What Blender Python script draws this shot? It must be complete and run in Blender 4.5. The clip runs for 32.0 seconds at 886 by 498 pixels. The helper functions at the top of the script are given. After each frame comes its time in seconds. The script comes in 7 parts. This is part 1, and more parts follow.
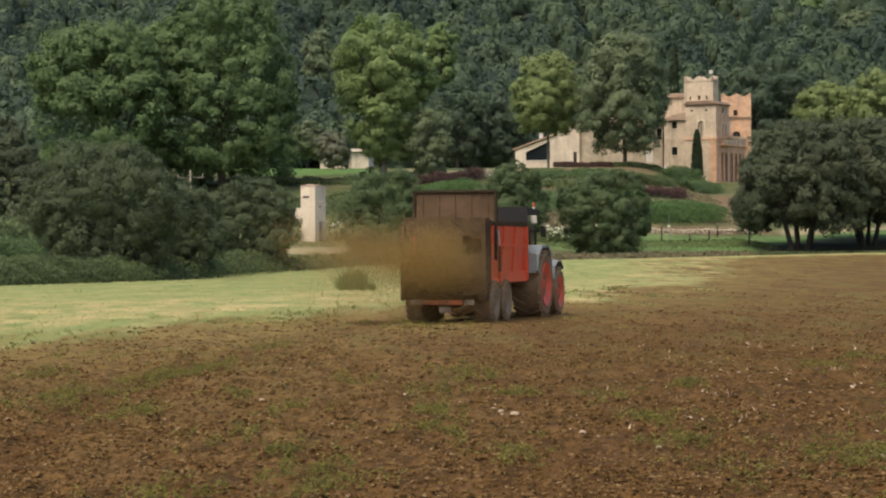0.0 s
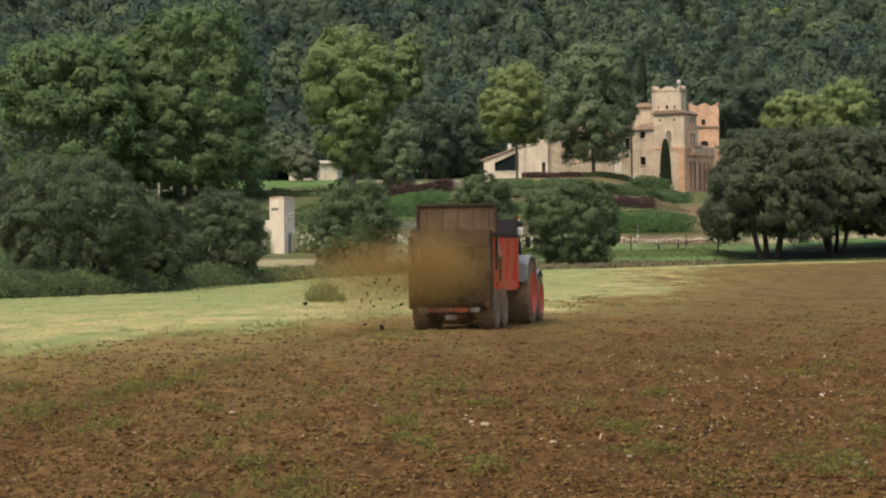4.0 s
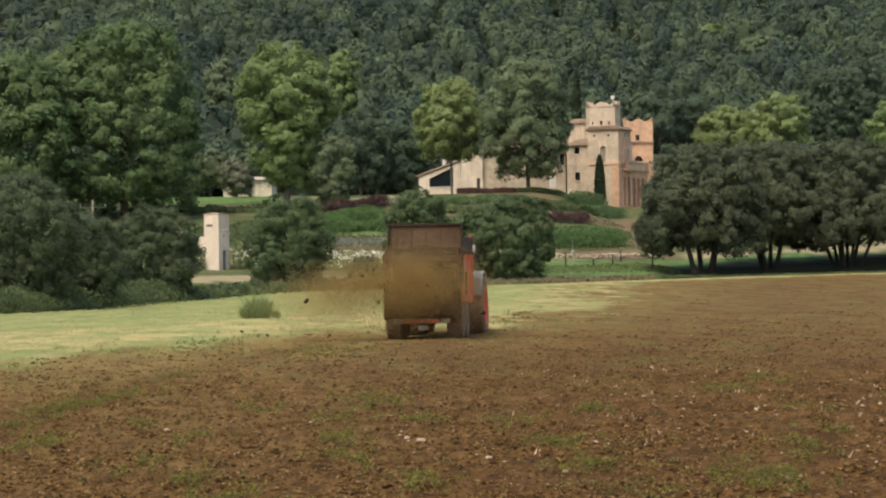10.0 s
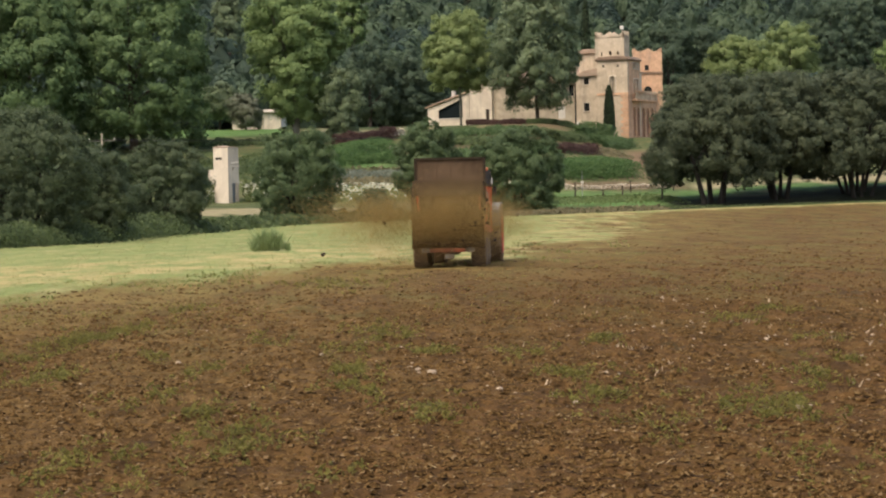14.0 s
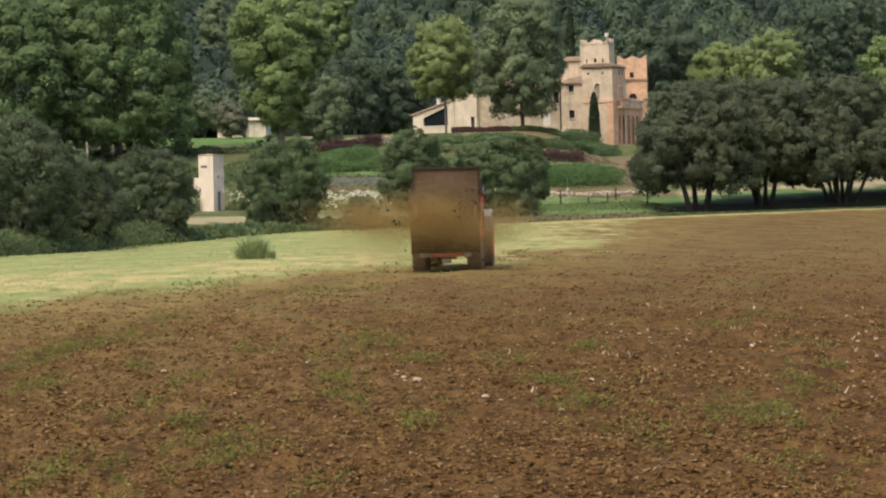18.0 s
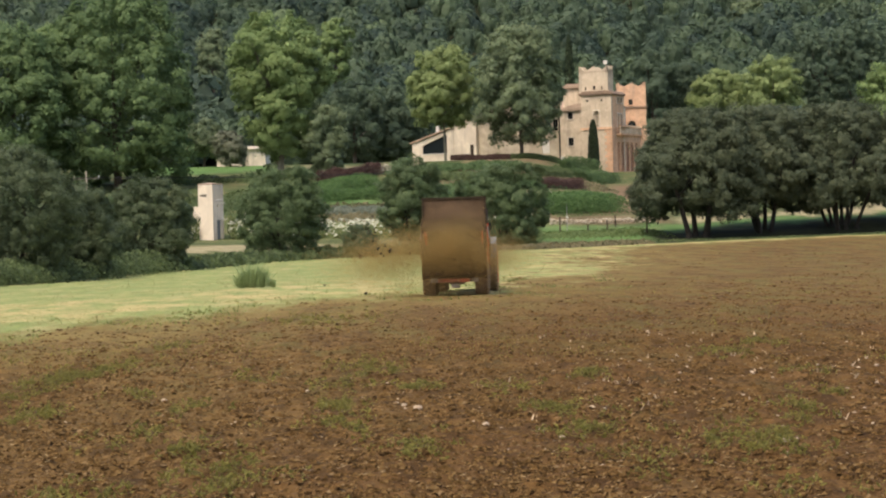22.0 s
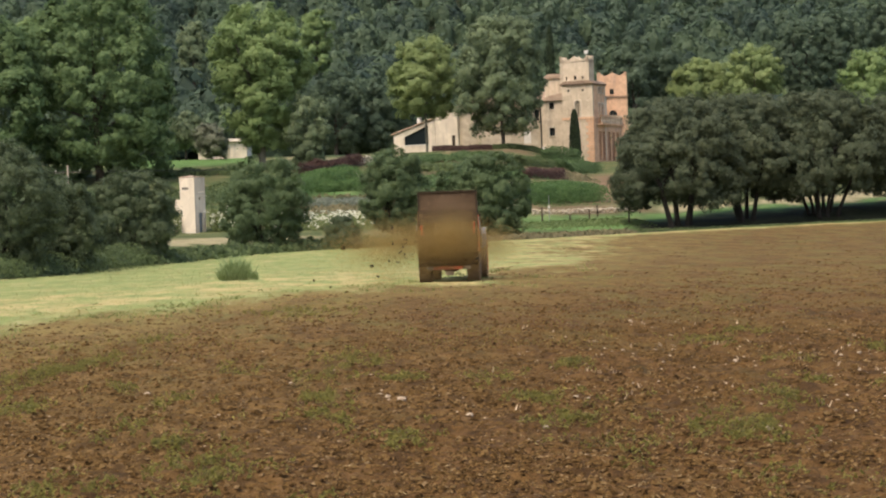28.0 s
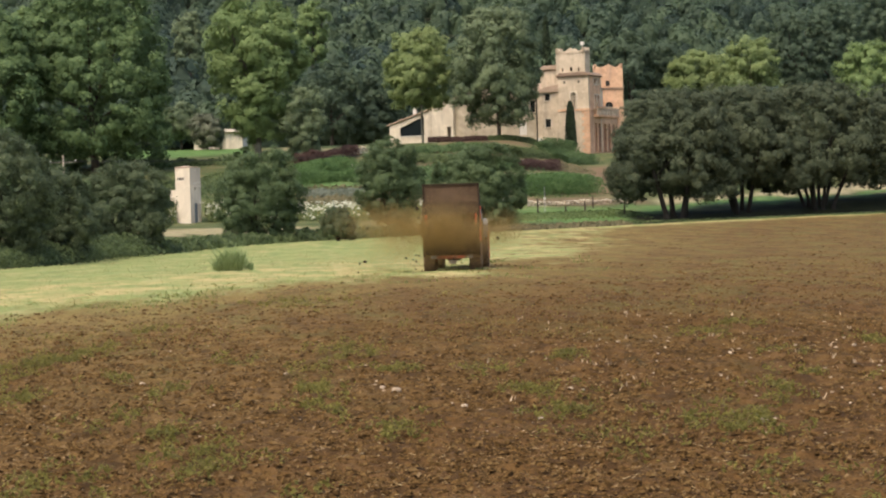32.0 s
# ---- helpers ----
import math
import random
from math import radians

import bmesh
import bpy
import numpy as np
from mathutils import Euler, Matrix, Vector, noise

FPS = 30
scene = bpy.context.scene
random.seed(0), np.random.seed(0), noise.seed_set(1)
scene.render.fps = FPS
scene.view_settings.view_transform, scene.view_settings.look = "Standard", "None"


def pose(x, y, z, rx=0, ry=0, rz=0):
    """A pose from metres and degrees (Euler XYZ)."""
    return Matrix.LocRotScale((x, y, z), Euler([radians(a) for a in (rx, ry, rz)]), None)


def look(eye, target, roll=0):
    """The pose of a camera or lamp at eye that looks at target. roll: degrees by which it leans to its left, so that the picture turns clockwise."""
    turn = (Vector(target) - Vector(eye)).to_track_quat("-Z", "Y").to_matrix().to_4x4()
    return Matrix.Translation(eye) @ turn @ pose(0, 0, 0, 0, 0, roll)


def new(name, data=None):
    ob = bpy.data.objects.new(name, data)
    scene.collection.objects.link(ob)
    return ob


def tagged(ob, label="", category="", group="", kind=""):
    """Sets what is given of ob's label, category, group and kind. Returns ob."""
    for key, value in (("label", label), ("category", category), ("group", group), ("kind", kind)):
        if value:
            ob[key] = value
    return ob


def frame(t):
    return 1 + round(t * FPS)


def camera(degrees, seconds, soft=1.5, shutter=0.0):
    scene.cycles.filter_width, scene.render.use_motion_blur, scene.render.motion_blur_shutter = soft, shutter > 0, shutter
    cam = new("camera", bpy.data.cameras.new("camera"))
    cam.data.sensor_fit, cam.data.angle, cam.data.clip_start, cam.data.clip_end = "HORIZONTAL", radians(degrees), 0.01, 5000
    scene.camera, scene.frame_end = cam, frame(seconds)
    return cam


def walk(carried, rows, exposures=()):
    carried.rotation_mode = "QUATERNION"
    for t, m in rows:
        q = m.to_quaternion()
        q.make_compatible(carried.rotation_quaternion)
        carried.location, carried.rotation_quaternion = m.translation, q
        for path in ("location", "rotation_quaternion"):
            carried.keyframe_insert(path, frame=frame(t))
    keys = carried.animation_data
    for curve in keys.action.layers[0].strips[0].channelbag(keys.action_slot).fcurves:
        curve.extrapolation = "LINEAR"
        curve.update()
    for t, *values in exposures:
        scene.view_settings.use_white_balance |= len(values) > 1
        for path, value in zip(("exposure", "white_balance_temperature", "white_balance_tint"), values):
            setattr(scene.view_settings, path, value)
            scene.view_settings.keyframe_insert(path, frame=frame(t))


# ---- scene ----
EYE = Vector((0.0, 0.0, 1.9))


def aim(yaw, pitch, lean):
    """A camera pose at the eye: degrees to the right, up, and leaning to the left."""
    y, p = radians(yaw), radians(pitch)
    return look(EYE, EYE + Vector((math.sin(y) * math.cos(p), math.cos(y) * math.cos(p), math.sin(p))), lean)


cam = camera(20.5, 32.0, soft=2.1)
walk(cam, [
    (0, aim(-0, -0.053, -0.25)),
    (0.5, aim(-0.025, 0.07, -0.174)),
    (1, aim(-0.019, 0.208, -0.099)),
    (1.5, aim(0.016, 0.328, -0.144)),
    (2, aim(0.037, 0.398, -0.222)),
    (2.5, aim(0.051, 0.382, -0.458)),
    (3, aim(0.183, 0.264, -0.509)),
    (3.5, aim(0.375, 0.169, -0.566)),
    (5.5, aim(1.974, 0.404, -0.952)),
    (6, aim(2.199, 0.424, -0.997)),
    (6.5, aim(2.38, 0.519, -0.953)),
    (7, aim(2.497, 0.591, -0.855)),
    (7.5, aim(2.528, 0.548, -0.84)),
    (8, aim(2.529, 0.352, -0.729)),
    (8.5, aim(2.484, 0.17, -0.728)),
    (9, aim(2.348, 0.357, -0.798)),
    (9.5, aim(2.239, 0.554, -0.701)),
    (10, aim(2.243, 0.553, -0.85)),
    (10.5, aim(2.21, 0.41, -1.112)),
    (11, aim(2.183, 0.278, -1.22)),
    (11.5, aim(2.158, 0.187, -1.314)),
    (12, aim(2.1, 0.077, -1.492)),
    (12.5, aim(2.033, -0.172, -1.572)),
    (13, aim(1.996, -0.578, -1.516)),
    (13.5, aim(1.937, -0.911, -1.241)),
    (15.5, aim(2.024, -1.136, -1.149)),
    (16, aim(1.936, -1.058, -1.284)),
    (16.5, aim(1.911, -1.042, -1.306)),
    (17, aim(2.005, -1.059, -1.267)),
    (17.5, aim(2.226, -1.016, -1.273)),
    (18, aim(2.33, -0.871, -1.332)),
    (18.5, aim(2.248, -0.791, -1.317)),
    (19, aim(2.182, -0.733, -1.232)),
    (19.5, aim(2.176, -0.581, -1.413)),
    (20, aim(2.297, -0.392, -1.582)),
    (20.5, aim(2.337, -0.253, -1.514)),
    (21, aim(2.372, -0.215, -1.525)),
    (21.5, aim(2.385, -0.224, -1.608)),
    (22, aim(2.353, -0.22, -1.573)),
    (22.5, aim(2.26, -0.278, -1.558)),
    (23, aim(2.272, -0.312, -1.521)),
    (23.5, aim(2.333, -0.247, -1.602)),
    (24, aim(2.435, -0.254, -1.651)),
    (24.5, aim(2.5, -0.279, -1.506)),
    (25, aim(2.528, -0.283, -1.466)),
    (25.5, aim(2.611, -0.36, -1.642)),
    (27.5, aim(2.726, -0.396, -1.859)),
    (28, aim(2.758, -0.444, -2.029)),
    (28.5, aim(2.759, -0.529, -2.155)),
    (29, aim(2.81, -0.605, -2.034)),
    (29.5, aim(2.81, -0.709, -1.91)),
    (30, aim(2.83, -0.801, -1.977)),
    (30.5, aim(2.921, -0.817, -2.083)),
    (31, aim(2.889, -0.824, -1.983)),
    (31.5, aim(2.85, -0.758, -1.847)),
    (32, aim(2.859, -0.655, -1.847))], exposures=[(0, 0.65, 6800, 10), (6, 0.67, 6800, 10), (13, 0.74, 6800, 10), (20, 0.86, 6720, 10), (32, 0.89, 6720, 10)])

# ---- light: a bright overcast sky with a weak, wide sun ----
SUN_AZ, SUN_EL = 218.0, 60.0   # degrees from +y clockwise; behind and to the left of the eye
world = bpy.data.worlds.new("sky")
scene.world = world
world.use_nodes = True
wn = world.node_tree.nodes
wl = world.node_tree.links
sky = wn.new("ShaderNodeTexSky")
sky.sky_type = "NISHITA"
sky.sun_disc = False
sky.sun_elevation = radians(SUN_EL)
sky.sun_rotation = radians(SUN_AZ)
sky.air_density, sky.dust_density = 1.0, 4.0
bg = wn["Background"]
bg.inputs["Strength"].default_value = 0.15
wl.new(sky.outputs[0], bg.inputs["Color"])
sun = new("sun", bpy.data.lights.new("sun", "SUN"))
sun.data.energy, sun.data.angle, sun.data.color = 1.35, radians(30), (1.0, 0.90, 0.74)
sun.matrix_world = look((0, 0, 60), (-math.sin(radians(SUN_AZ)) * 10, -math.cos(radians(SUN_AZ)) * 10, 60 - 10 * math.tan(radians(SUN_EL))))


# ---- materials ----
def shader(name, rough=0.8, metal=0.0, spec=0.3):
    m = bpy.data.materials.new(name)
    m.use_nodes = True
    nt = m.node_tree
    p = nt.nodes["Principled BSDF"]
    p.inputs["Roughness"].default_value = rough
    p.inputs["Metallic"].default_value = metal
    p.inputs["Specular IOR Level"].default_value = spec
    return m, nt, p


def tex_noise(nt, scale, detail=6.0, rough=0.6, coord="Object", stretch=None):
    tc = nt.nodes.new("ShaderNodeTexCoord")
    n = nt.nodes.new("ShaderNodeTexNoise")
    n.inputs["Scale"].default_value = scale
    n.inputs["Detail"].default_value = detail
    n.inputs["Roughness"].default_value = rough
    if stretch:
        mp = nt.nodes.new("ShaderNodeMapping")
        mp.inputs["Scale"].default_value = stretch
        nt.links.new(tc.outputs[coord], mp.inputs[0])
        nt.links.new(mp.outputs[0], n.inputs["Vector"])
    else:
        nt.links.new(tc.outputs[coord], n.inputs["Vector"])
    return n.outputs["Fac"]


def ramp(nt, fac, stops):
    r = nt.nodes.new("ShaderNodeValToRGB")
    e = r.color_ramp.elements
    while len(e) < len(stops):
        e.new(0.5)
    for k, (at, c) in enumerate(stops):
        e[k].position = at
        e[k].color = (*c, 1)
    nt.links.new(fac, r.inputs[0])
    return r.outputs[0]


def mixc(nt, fac, a, b, kind="MIX"):
    m = nt.nodes.new("ShaderNodeMix")
    m.data_type, m.blend_type = "RGBA", kind
    for sock, v in ((m.inputs[0], fac), (m.inputs[6], a), (m.inputs[7], b)):
        if isinstance(v, (int, float)):
            sock.default_value = v
        elif isinstance(v, tuple):
            sock.default_value = (*v, 1)
        else:
            nt.links.new(v, sock)
    return m.outputs[2]


def calc(nt, op, a, b=0.0, clamp=False):
    m = nt.nodes.new("ShaderNodeMath")
    m.operation, m.use_clamp = op, clamp
    for sock, v in ((m.inputs[0], a), (m.inputs[1], b)):
        if isinstance(v, (int, float)):
            sock.default_value = v
        else:
            nt.links.new(v, sock)
    return m.outputs[0]


def bump(nt, p, height, strength=0.4, dist=0.02):
    b = nt.nodes.new("ShaderNodeBump")
    b.inputs["Strength"].default_value = strength
    b.inputs["Distance"].default_value = dist
    nt.links.new(height, b.inputs["Height"])
    nt.links.new(b.outputs[0], p.inputs["Normal"])


def worn(name, col, rough=0.6, metal=0.0, grime=(0.11, 0.075, 0.045), amount=0.35, scale=3.0, spec=0.3):
    """Paint, metal or plaster with blotchy grime and a fine grain."""
    m, nt, p = shader(name, rough, metal, spec)
    big = tex_noise(nt, scale, 8, 0.65)
    fine = tex_noise(nt, scale * 14, 4, 0.6)
    g = ramp(nt, big, [(0.62 - amount * 0.6, (0, 0, 0)), (0.72, (1, 1, 1))])
    c = mixc(nt, calc(nt, "MULTIPLY", g, min(1.0, amount * 1.8)), col, grime)
    c = mixc(nt, 0.35, c, mixc(nt, fine, (0.35, 0.35, 0.35), (1, 1, 1)), "MULTIPLY")
    nt.links.new(c, p.inputs["Base Color"])
    bump(nt, p, fine, 0.25, 0.01)
    return m


def leafy(name, dark, light, attr=False, rough=0.6, patch=0.35, sprigs=6.0, depth=0.75, thin=0.38):
    """Foliage: each leaf its own tone, in drifts of lighter and darker growth, letting some light through."""
    m, nt, p = shader(name, rough, 0.0, 0.25)
    geo = nt.nodes.new("ShaderNodeNewGeometry")
    t = geo.outputs["Random Per Island"]
    drift = tex_noise(nt, patch, 3, 0.6)
    f = calc(nt, "ADD", calc(nt, "MULTIPLY", t, 0.55), calc(nt, "MULTIPLY", drift, 0.55))
    if attr:
        a = nt.nodes.new("ShaderNodeAttribute")
        a.attribute_name = "tone"
        f = calc(nt, "ADD", calc(nt, "MULTIPLY", f, 0.22), calc(nt, "MULTIPLY", a.outputs["Fac"], 0.78))
    mid = tuple((u + v) / 2 for u, v in zip(dark, light))
    c = ramp(nt, f, [(0.15, dark), (0.55, mid), (0.95, light)])
    sprig = tex_noise(nt, sprigs, 4, 0.7)
    c = mixc(nt, depth, c, ramp(nt, sprig, [(0.34, (0.42, 0.46, 0.5)), (0.5, (0.95, 0.95, 0.95)), (0.68, (1.0, 1.0, 1.0))]), "MULTIPLY")
    nt.links.new(c, p.inputs["Base Color"])
    bump(nt, p, sprig, 0.8, 0.12)
    tr = nt.nodes.new("ShaderNodeBsdfTranslucent")
    nt.links.new(c, tr.inputs["Color"])
    mx = nt.nodes.new("ShaderNodeMixShader")
    mx.inputs[0].default_value = thin
    nt.links.new(p.outputs[0], mx.inputs[1])
    nt.links.new(tr.outputs[0], mx.inputs[2])
    nt.links.new(mx.outputs[0], nt.nodes["Material Output"].inputs["Surface"])
    return m


def masonry(name, light, dark, block=1.6):
    """Weathered rubble or plastered stone: blotches, faint courses and pits."""
    m, nt, p = shader(name, 0.9, 0.0, 0.15)
    big = tex_noise(nt, 0.35, 8, 0.65)
    c = ramp(nt, big, [(0.3, dark), (0.62, light)])
    tc = nt.nodes.new("ShaderNodeTexCoord")
    v = nt.nodes.new("ShaderNodeTexVoronoi")
    v.inputs["Scale"].default_value = block
    nt.links.new(tc.outputs["Object"], v.inputs["Vector"])
    grey = nt.nodes.new("ShaderNodeSeparateColor")
    nt.links.new(v.outputs["Color"], grey.inputs[0])
    c = mixc(nt, 0.34, c, mixc(nt, grey.outputs[0], (0.45, 0.42, 0.4), (1, 1, 1)), "MULTIPLY")
    streak = tex_noise(nt, 1.1, 5, 0.7, stretch=(1, 1, 0.12))
    c = mixc(nt, calc(nt, "MULTIPLY", ramp(nt, streak, [(0.50, (0, 0, 0)), (0.74, (1, 1, 1))]), 0.5), c, (0.24, 0.2, 0.16))
    nt.links.new(c, p.inputs["Base Color"])
    bump(nt, p, v.outputs["Distance"], 0.3, 0.05)
    return m


def ground_material():
    m, nt, p = shader("field_and_meadow", 0.95, 0.0, 0.1)

    def attr(name):
        a = nt.nodes.new("ShaderNodeAttribute")
        a.attribute_name = name
        return a.outputs["Fac"]
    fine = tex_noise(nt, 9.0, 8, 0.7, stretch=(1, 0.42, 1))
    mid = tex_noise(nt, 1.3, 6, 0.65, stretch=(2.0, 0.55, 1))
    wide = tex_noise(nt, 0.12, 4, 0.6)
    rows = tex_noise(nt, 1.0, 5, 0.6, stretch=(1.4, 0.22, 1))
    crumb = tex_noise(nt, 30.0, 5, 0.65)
    grain = calc(nt, "ADD", calc(nt, "MULTIPLY", fine, 0.6), calc(nt, "MULTIPLY", crumb, 0.4))
    soil = ramp(nt, grain, [(0.36, (0.024, 0.014, 0.005)), (0.46, (0.088, 0.052, 0.017)), (0.54, (0.132, 0.078, 0.026)), (0.66, (0.23, 0.147, 0.056))])
    # dark mottles: the shade of small hollows put into the soil colour
    soil = mixc(nt, calc(nt, "MULTIPLY", ramp(nt, mid, [(0.40, (1, 1, 1)), (0.49, (0, 0, 0))]), 0.7), soil, (0.045, 0.026, 0.009))
    soil = mixc(nt, calc(nt, "MULTIPLY", ramp(nt, mid, [(0.50, (0, 0, 0)), (0.64, (1, 1, 1))]), 0.5), soil, (0.19, 0.118, 0.043))
    soil = mixc(nt, calc(nt, "MULTIPLY", ramp(nt, wide, [(0.4, (0, 0, 0)), (0.65, (1, 1, 1))]), 0.4), soil, (0.095, 0.056, 0.020))
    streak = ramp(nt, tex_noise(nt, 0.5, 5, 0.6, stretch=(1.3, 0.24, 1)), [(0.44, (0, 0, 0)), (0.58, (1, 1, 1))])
    soil = mixc(nt, calc(nt, "MULTIPLY", calc(nt, "MULTIPLY", streak, attr("far")), 0.5), soil, (0.178, 0.124, 0.040))
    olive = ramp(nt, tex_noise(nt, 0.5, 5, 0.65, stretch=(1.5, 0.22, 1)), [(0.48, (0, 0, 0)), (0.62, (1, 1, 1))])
    soil = mixc(nt, calc(nt, "MULTIPLY", calc(nt, "MULTIPLY", olive, attr("far")), 0.58), soil, (0.135, 0.130, 0.040))
    soil = mixc(nt, calc(nt, "MULTIPLY", calc(nt, "ADD", calc(nt, "MULTIPLY", streak, 0.5), 0.5), calc(nt, "MULTIPLY", attr("straw"), 0.7)), soil, (0.190, 0.143, 0.050))
    sprout = ramp(nt, rows, [(0.57, (0, 0, 0)), (0.70, (1, 1, 1))])
    soil = mixc(nt, calc(nt, "MULTIPLY", sprout, 0.4), soil, (0.080, 0.076, 0.026))
    # soil darker to the right and close by, with the rut's shading painted in
    soil = mixc(nt, attr("dark_soil"), soil, mixc(nt, 1.0, soil, (0.77, 0.68, 0.65), "MULTIPLY"))
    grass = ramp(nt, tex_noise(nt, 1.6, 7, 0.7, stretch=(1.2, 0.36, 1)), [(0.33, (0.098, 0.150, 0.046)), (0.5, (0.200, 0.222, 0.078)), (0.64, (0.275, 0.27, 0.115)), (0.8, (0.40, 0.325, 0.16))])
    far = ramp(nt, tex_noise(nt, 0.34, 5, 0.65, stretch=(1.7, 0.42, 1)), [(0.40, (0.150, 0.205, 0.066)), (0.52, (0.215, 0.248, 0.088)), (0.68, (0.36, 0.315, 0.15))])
    grass = mixc(nt, 0.6, grass, far)
    tan = ramp(nt, tex_noise(nt, 0.5, 5, 0.65, stretch=(1.1, 0.34, 1)), [(0.45, (0, 0, 0)), (0.60, (1, 1, 1))])
    grass = mixc(nt, calc(nt, "MULTIPLY", calc(nt, "MULTIPLY", tan, attr("ripe")), 0.62), grass, (0.46, 0.345, 0.165))
    band = ramp(nt, tex_noise(nt, 0.42, 5, 0.65, stretch=(0.9, 0.36, 1)), [(0.50, (0, 0, 0)), (0.60, (1, 1, 1))])
    grass = mixc(nt, calc(nt, "MULTIPLY", calc(nt, "MULTIPLY", band, attr("ripe")), 0.45), grass, (0.44, 0.33, 0.16))
    patches = calc(nt, "ADD", calc(nt, "MULTIPLY", tex_noise(nt, 0.9, 6, 0.7, stretch=(1.5, 0.16, 1)), 0.6), calc(nt, "MULTIPLY", tex_noise(nt, 0.25, 4, 0.6, stretch=(1.2, 0.15, 1)), 0.4))
    mask = calc(nt, "ADD", attr("grass"), calc(nt, "MULTIPLY", calc(nt, "SUBTRACT", patches, 0.5), calc(nt, "MULTIPLY", calc(nt, "MULTIPLY", attr("grass"), 5.0, True), 3.2)))
    mask = ramp(nt, mask, [(0.22, (0, 0, 0)), (0.86, (1, 1, 1))])
    c = mixc(nt, mask, soil, grass)
    meadow = ramp(nt, tex_noise(nt, 0.25, 7, 0.7), [(0.32, (0.035, 0.050, 0.020)), (0.47, (0.064, 0.085, 0.030)), (0.58, (0.12, 0.115, 0.05)), (0.70, (0.20, 0.165, 0.09))])
    c = mixc(nt, attr("meadow"), c, meadow)
    # leaf litter in the wood; along the oaks, their shade put into the colour
    litter_shade = ramp(nt, tex_noise(nt, 0.4, 5, 0.6), [(0.3, (0.016, 0.020, 0.010)), (0.7, (0.040, 0.042, 0.020))])
    c = mixc(nt, attr("litter_shade"), c, litter_shade)
    earth = ramp(nt, tex_noise(nt, 0.6, 7, 0.7), [(0.3, (0.10, 0.072, 0.040)), (0.5, (0.15, 0.100, 0.058)), (0.7, (0.21, 0.145, 0.088))])
    c = mixc(nt, attr("bare"), c, earth)
    track = ramp(nt, tex_noise(nt, 1.2, 5, 0.6), [(0.3, (0.19, 0.165, 0.085)), (0.7, (0.33, 0.28, 0.17))])
    c = mixc(nt, attr("track"), c, track)
    lawn = ramp(nt, tex_noise(nt, 0.5, 5, 0.6), [(0.3, (0.068, 0.128, 0.036)), (0.7, (0.122, 0.202, 0.066))])
    c = mixc(nt, attr("lawn"), c, lawn)
    nt.links.new(c, p.inputs["Base Color"])
    bump(nt, p, calc(nt, "ADD", fine, calc(nt, "MULTIPLY", mid, 2.0)), 0.7, 0.05)
    return m


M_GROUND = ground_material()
M_CRUMB, crumb_tree, crumb_bsdf = shader("soil_crumbs", 0.97, 0.0, 0.05)
crumb_rand = crumb_tree.nodes.new("ShaderNodeNewGeometry").outputs["Random Per Island"]
crumb_tree.links.new(ramp(crumb_tree, crumb_rand, [(0.0, (0.020, 0.011, 0.004)), (0.3, (0.060, 0.033, 0.011)), (0.64, (0.106, 0.061, 0.022)), (0.93, (0.135, 0.084, 0.035)), (1.0, (0.20, 0.135, 0.072))]), crumb_bsdf.inputs["Base Color"])
M_STONE = worn("pale_stones", (0.40, 0.31, 0.215), 0.9, grime=(0.3, 0.2, 0.12), amount=0.3, scale=2.0)
M_WEED = leafy("weeds", (0.142, 0.134, 0.029), (0.290, 0.262, 0.062), patch=1.5, sprigs=25.0)
M_CLUMP = leafy("soft_weeds", (0.215, 0.285, 0.112), (0.390, 0.470, 0.215), patch=1.5, sprigs=8.0, depth=0.4)
M_TUFT = leafy("green_tufts", (0.138, 0.173, 0.048), (0.284, 0.298, 0.098), patch=1.5, sprigs=12.0, depth=0.3)
M_STUBBLE = leafy("stubble_grass", (0.18, 0.235, 0.075), (0.36, 0.34, 0.15), patch=0.3, sprigs=12.0, depth=0.15)
M_LAWNBLADE = leafy("lawn_grass", (0.085, 0.130, 0.040), (0.190, 0.235, 0.085), patch=0.3, depth=0.3)
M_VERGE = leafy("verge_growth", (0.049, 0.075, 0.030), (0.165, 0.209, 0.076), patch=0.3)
M_PLANE = leafy("plane_leaves", (0.092, 0.152, 0.066), (0.200, 0.280, 0.106), patch=0.22, depth=0.35, thin=0.42)
M_PLANE_LIGHT = leafy("light_plane_leaves", (0.176, 0.258, 0.098), (0.292, 0.374, 0.142), patch=0.22, depth=0.35, thin=0.42)
M_OAK = leafy("oak_leaves", (0.070, 0.095, 0.058), (0.161, 0.180, 0.096), patch=0.25, depth=0.35, thin=0.45)
M_BUSH = leafy("bush_leaves", (0.075, 0.105, 0.060), (0.160, 0.194, 0.092), patch=0.4, depth=0.35, thin=0.45)
M_ROUND = leafy("fresh_bush_leaves", (0.080, 0.125, 0.060), (0.170, 0.225, 0.095), patch=0.4, depth=0.4, thin=0.45)
M_LIME = leafy("yellow_green_leaves", (0.208, 0.274, 0.108), (0.338, 0.398, 0.158), patch=0.25, depth=0.35, thin=0.45)
M_ASH = leafy("grey_green_leaves", (0.130, 0.172, 0.102), (0.262, 0.318, 0.160), patch=0.25, depth=0.35, thin=0.42)
M_OLIVE = leafy("olive_leaves", (0.165, 0.178, 0.120), (0.290, 0.305, 0.205), patch=0.25, depth=0.35, thin=0.45)
M_EDGE = leafy("wood_edge_leaves", (0.066, 0.100, 0.070), (0.150, 0.200, 0.112), patch=0.2, depth=0.35, thin=0.45)
M_CYPRESS = leafy("cypress_leaves", (0.018, 0.03, 0.012), (0.05, 0.075, 0.028), patch=0.8)
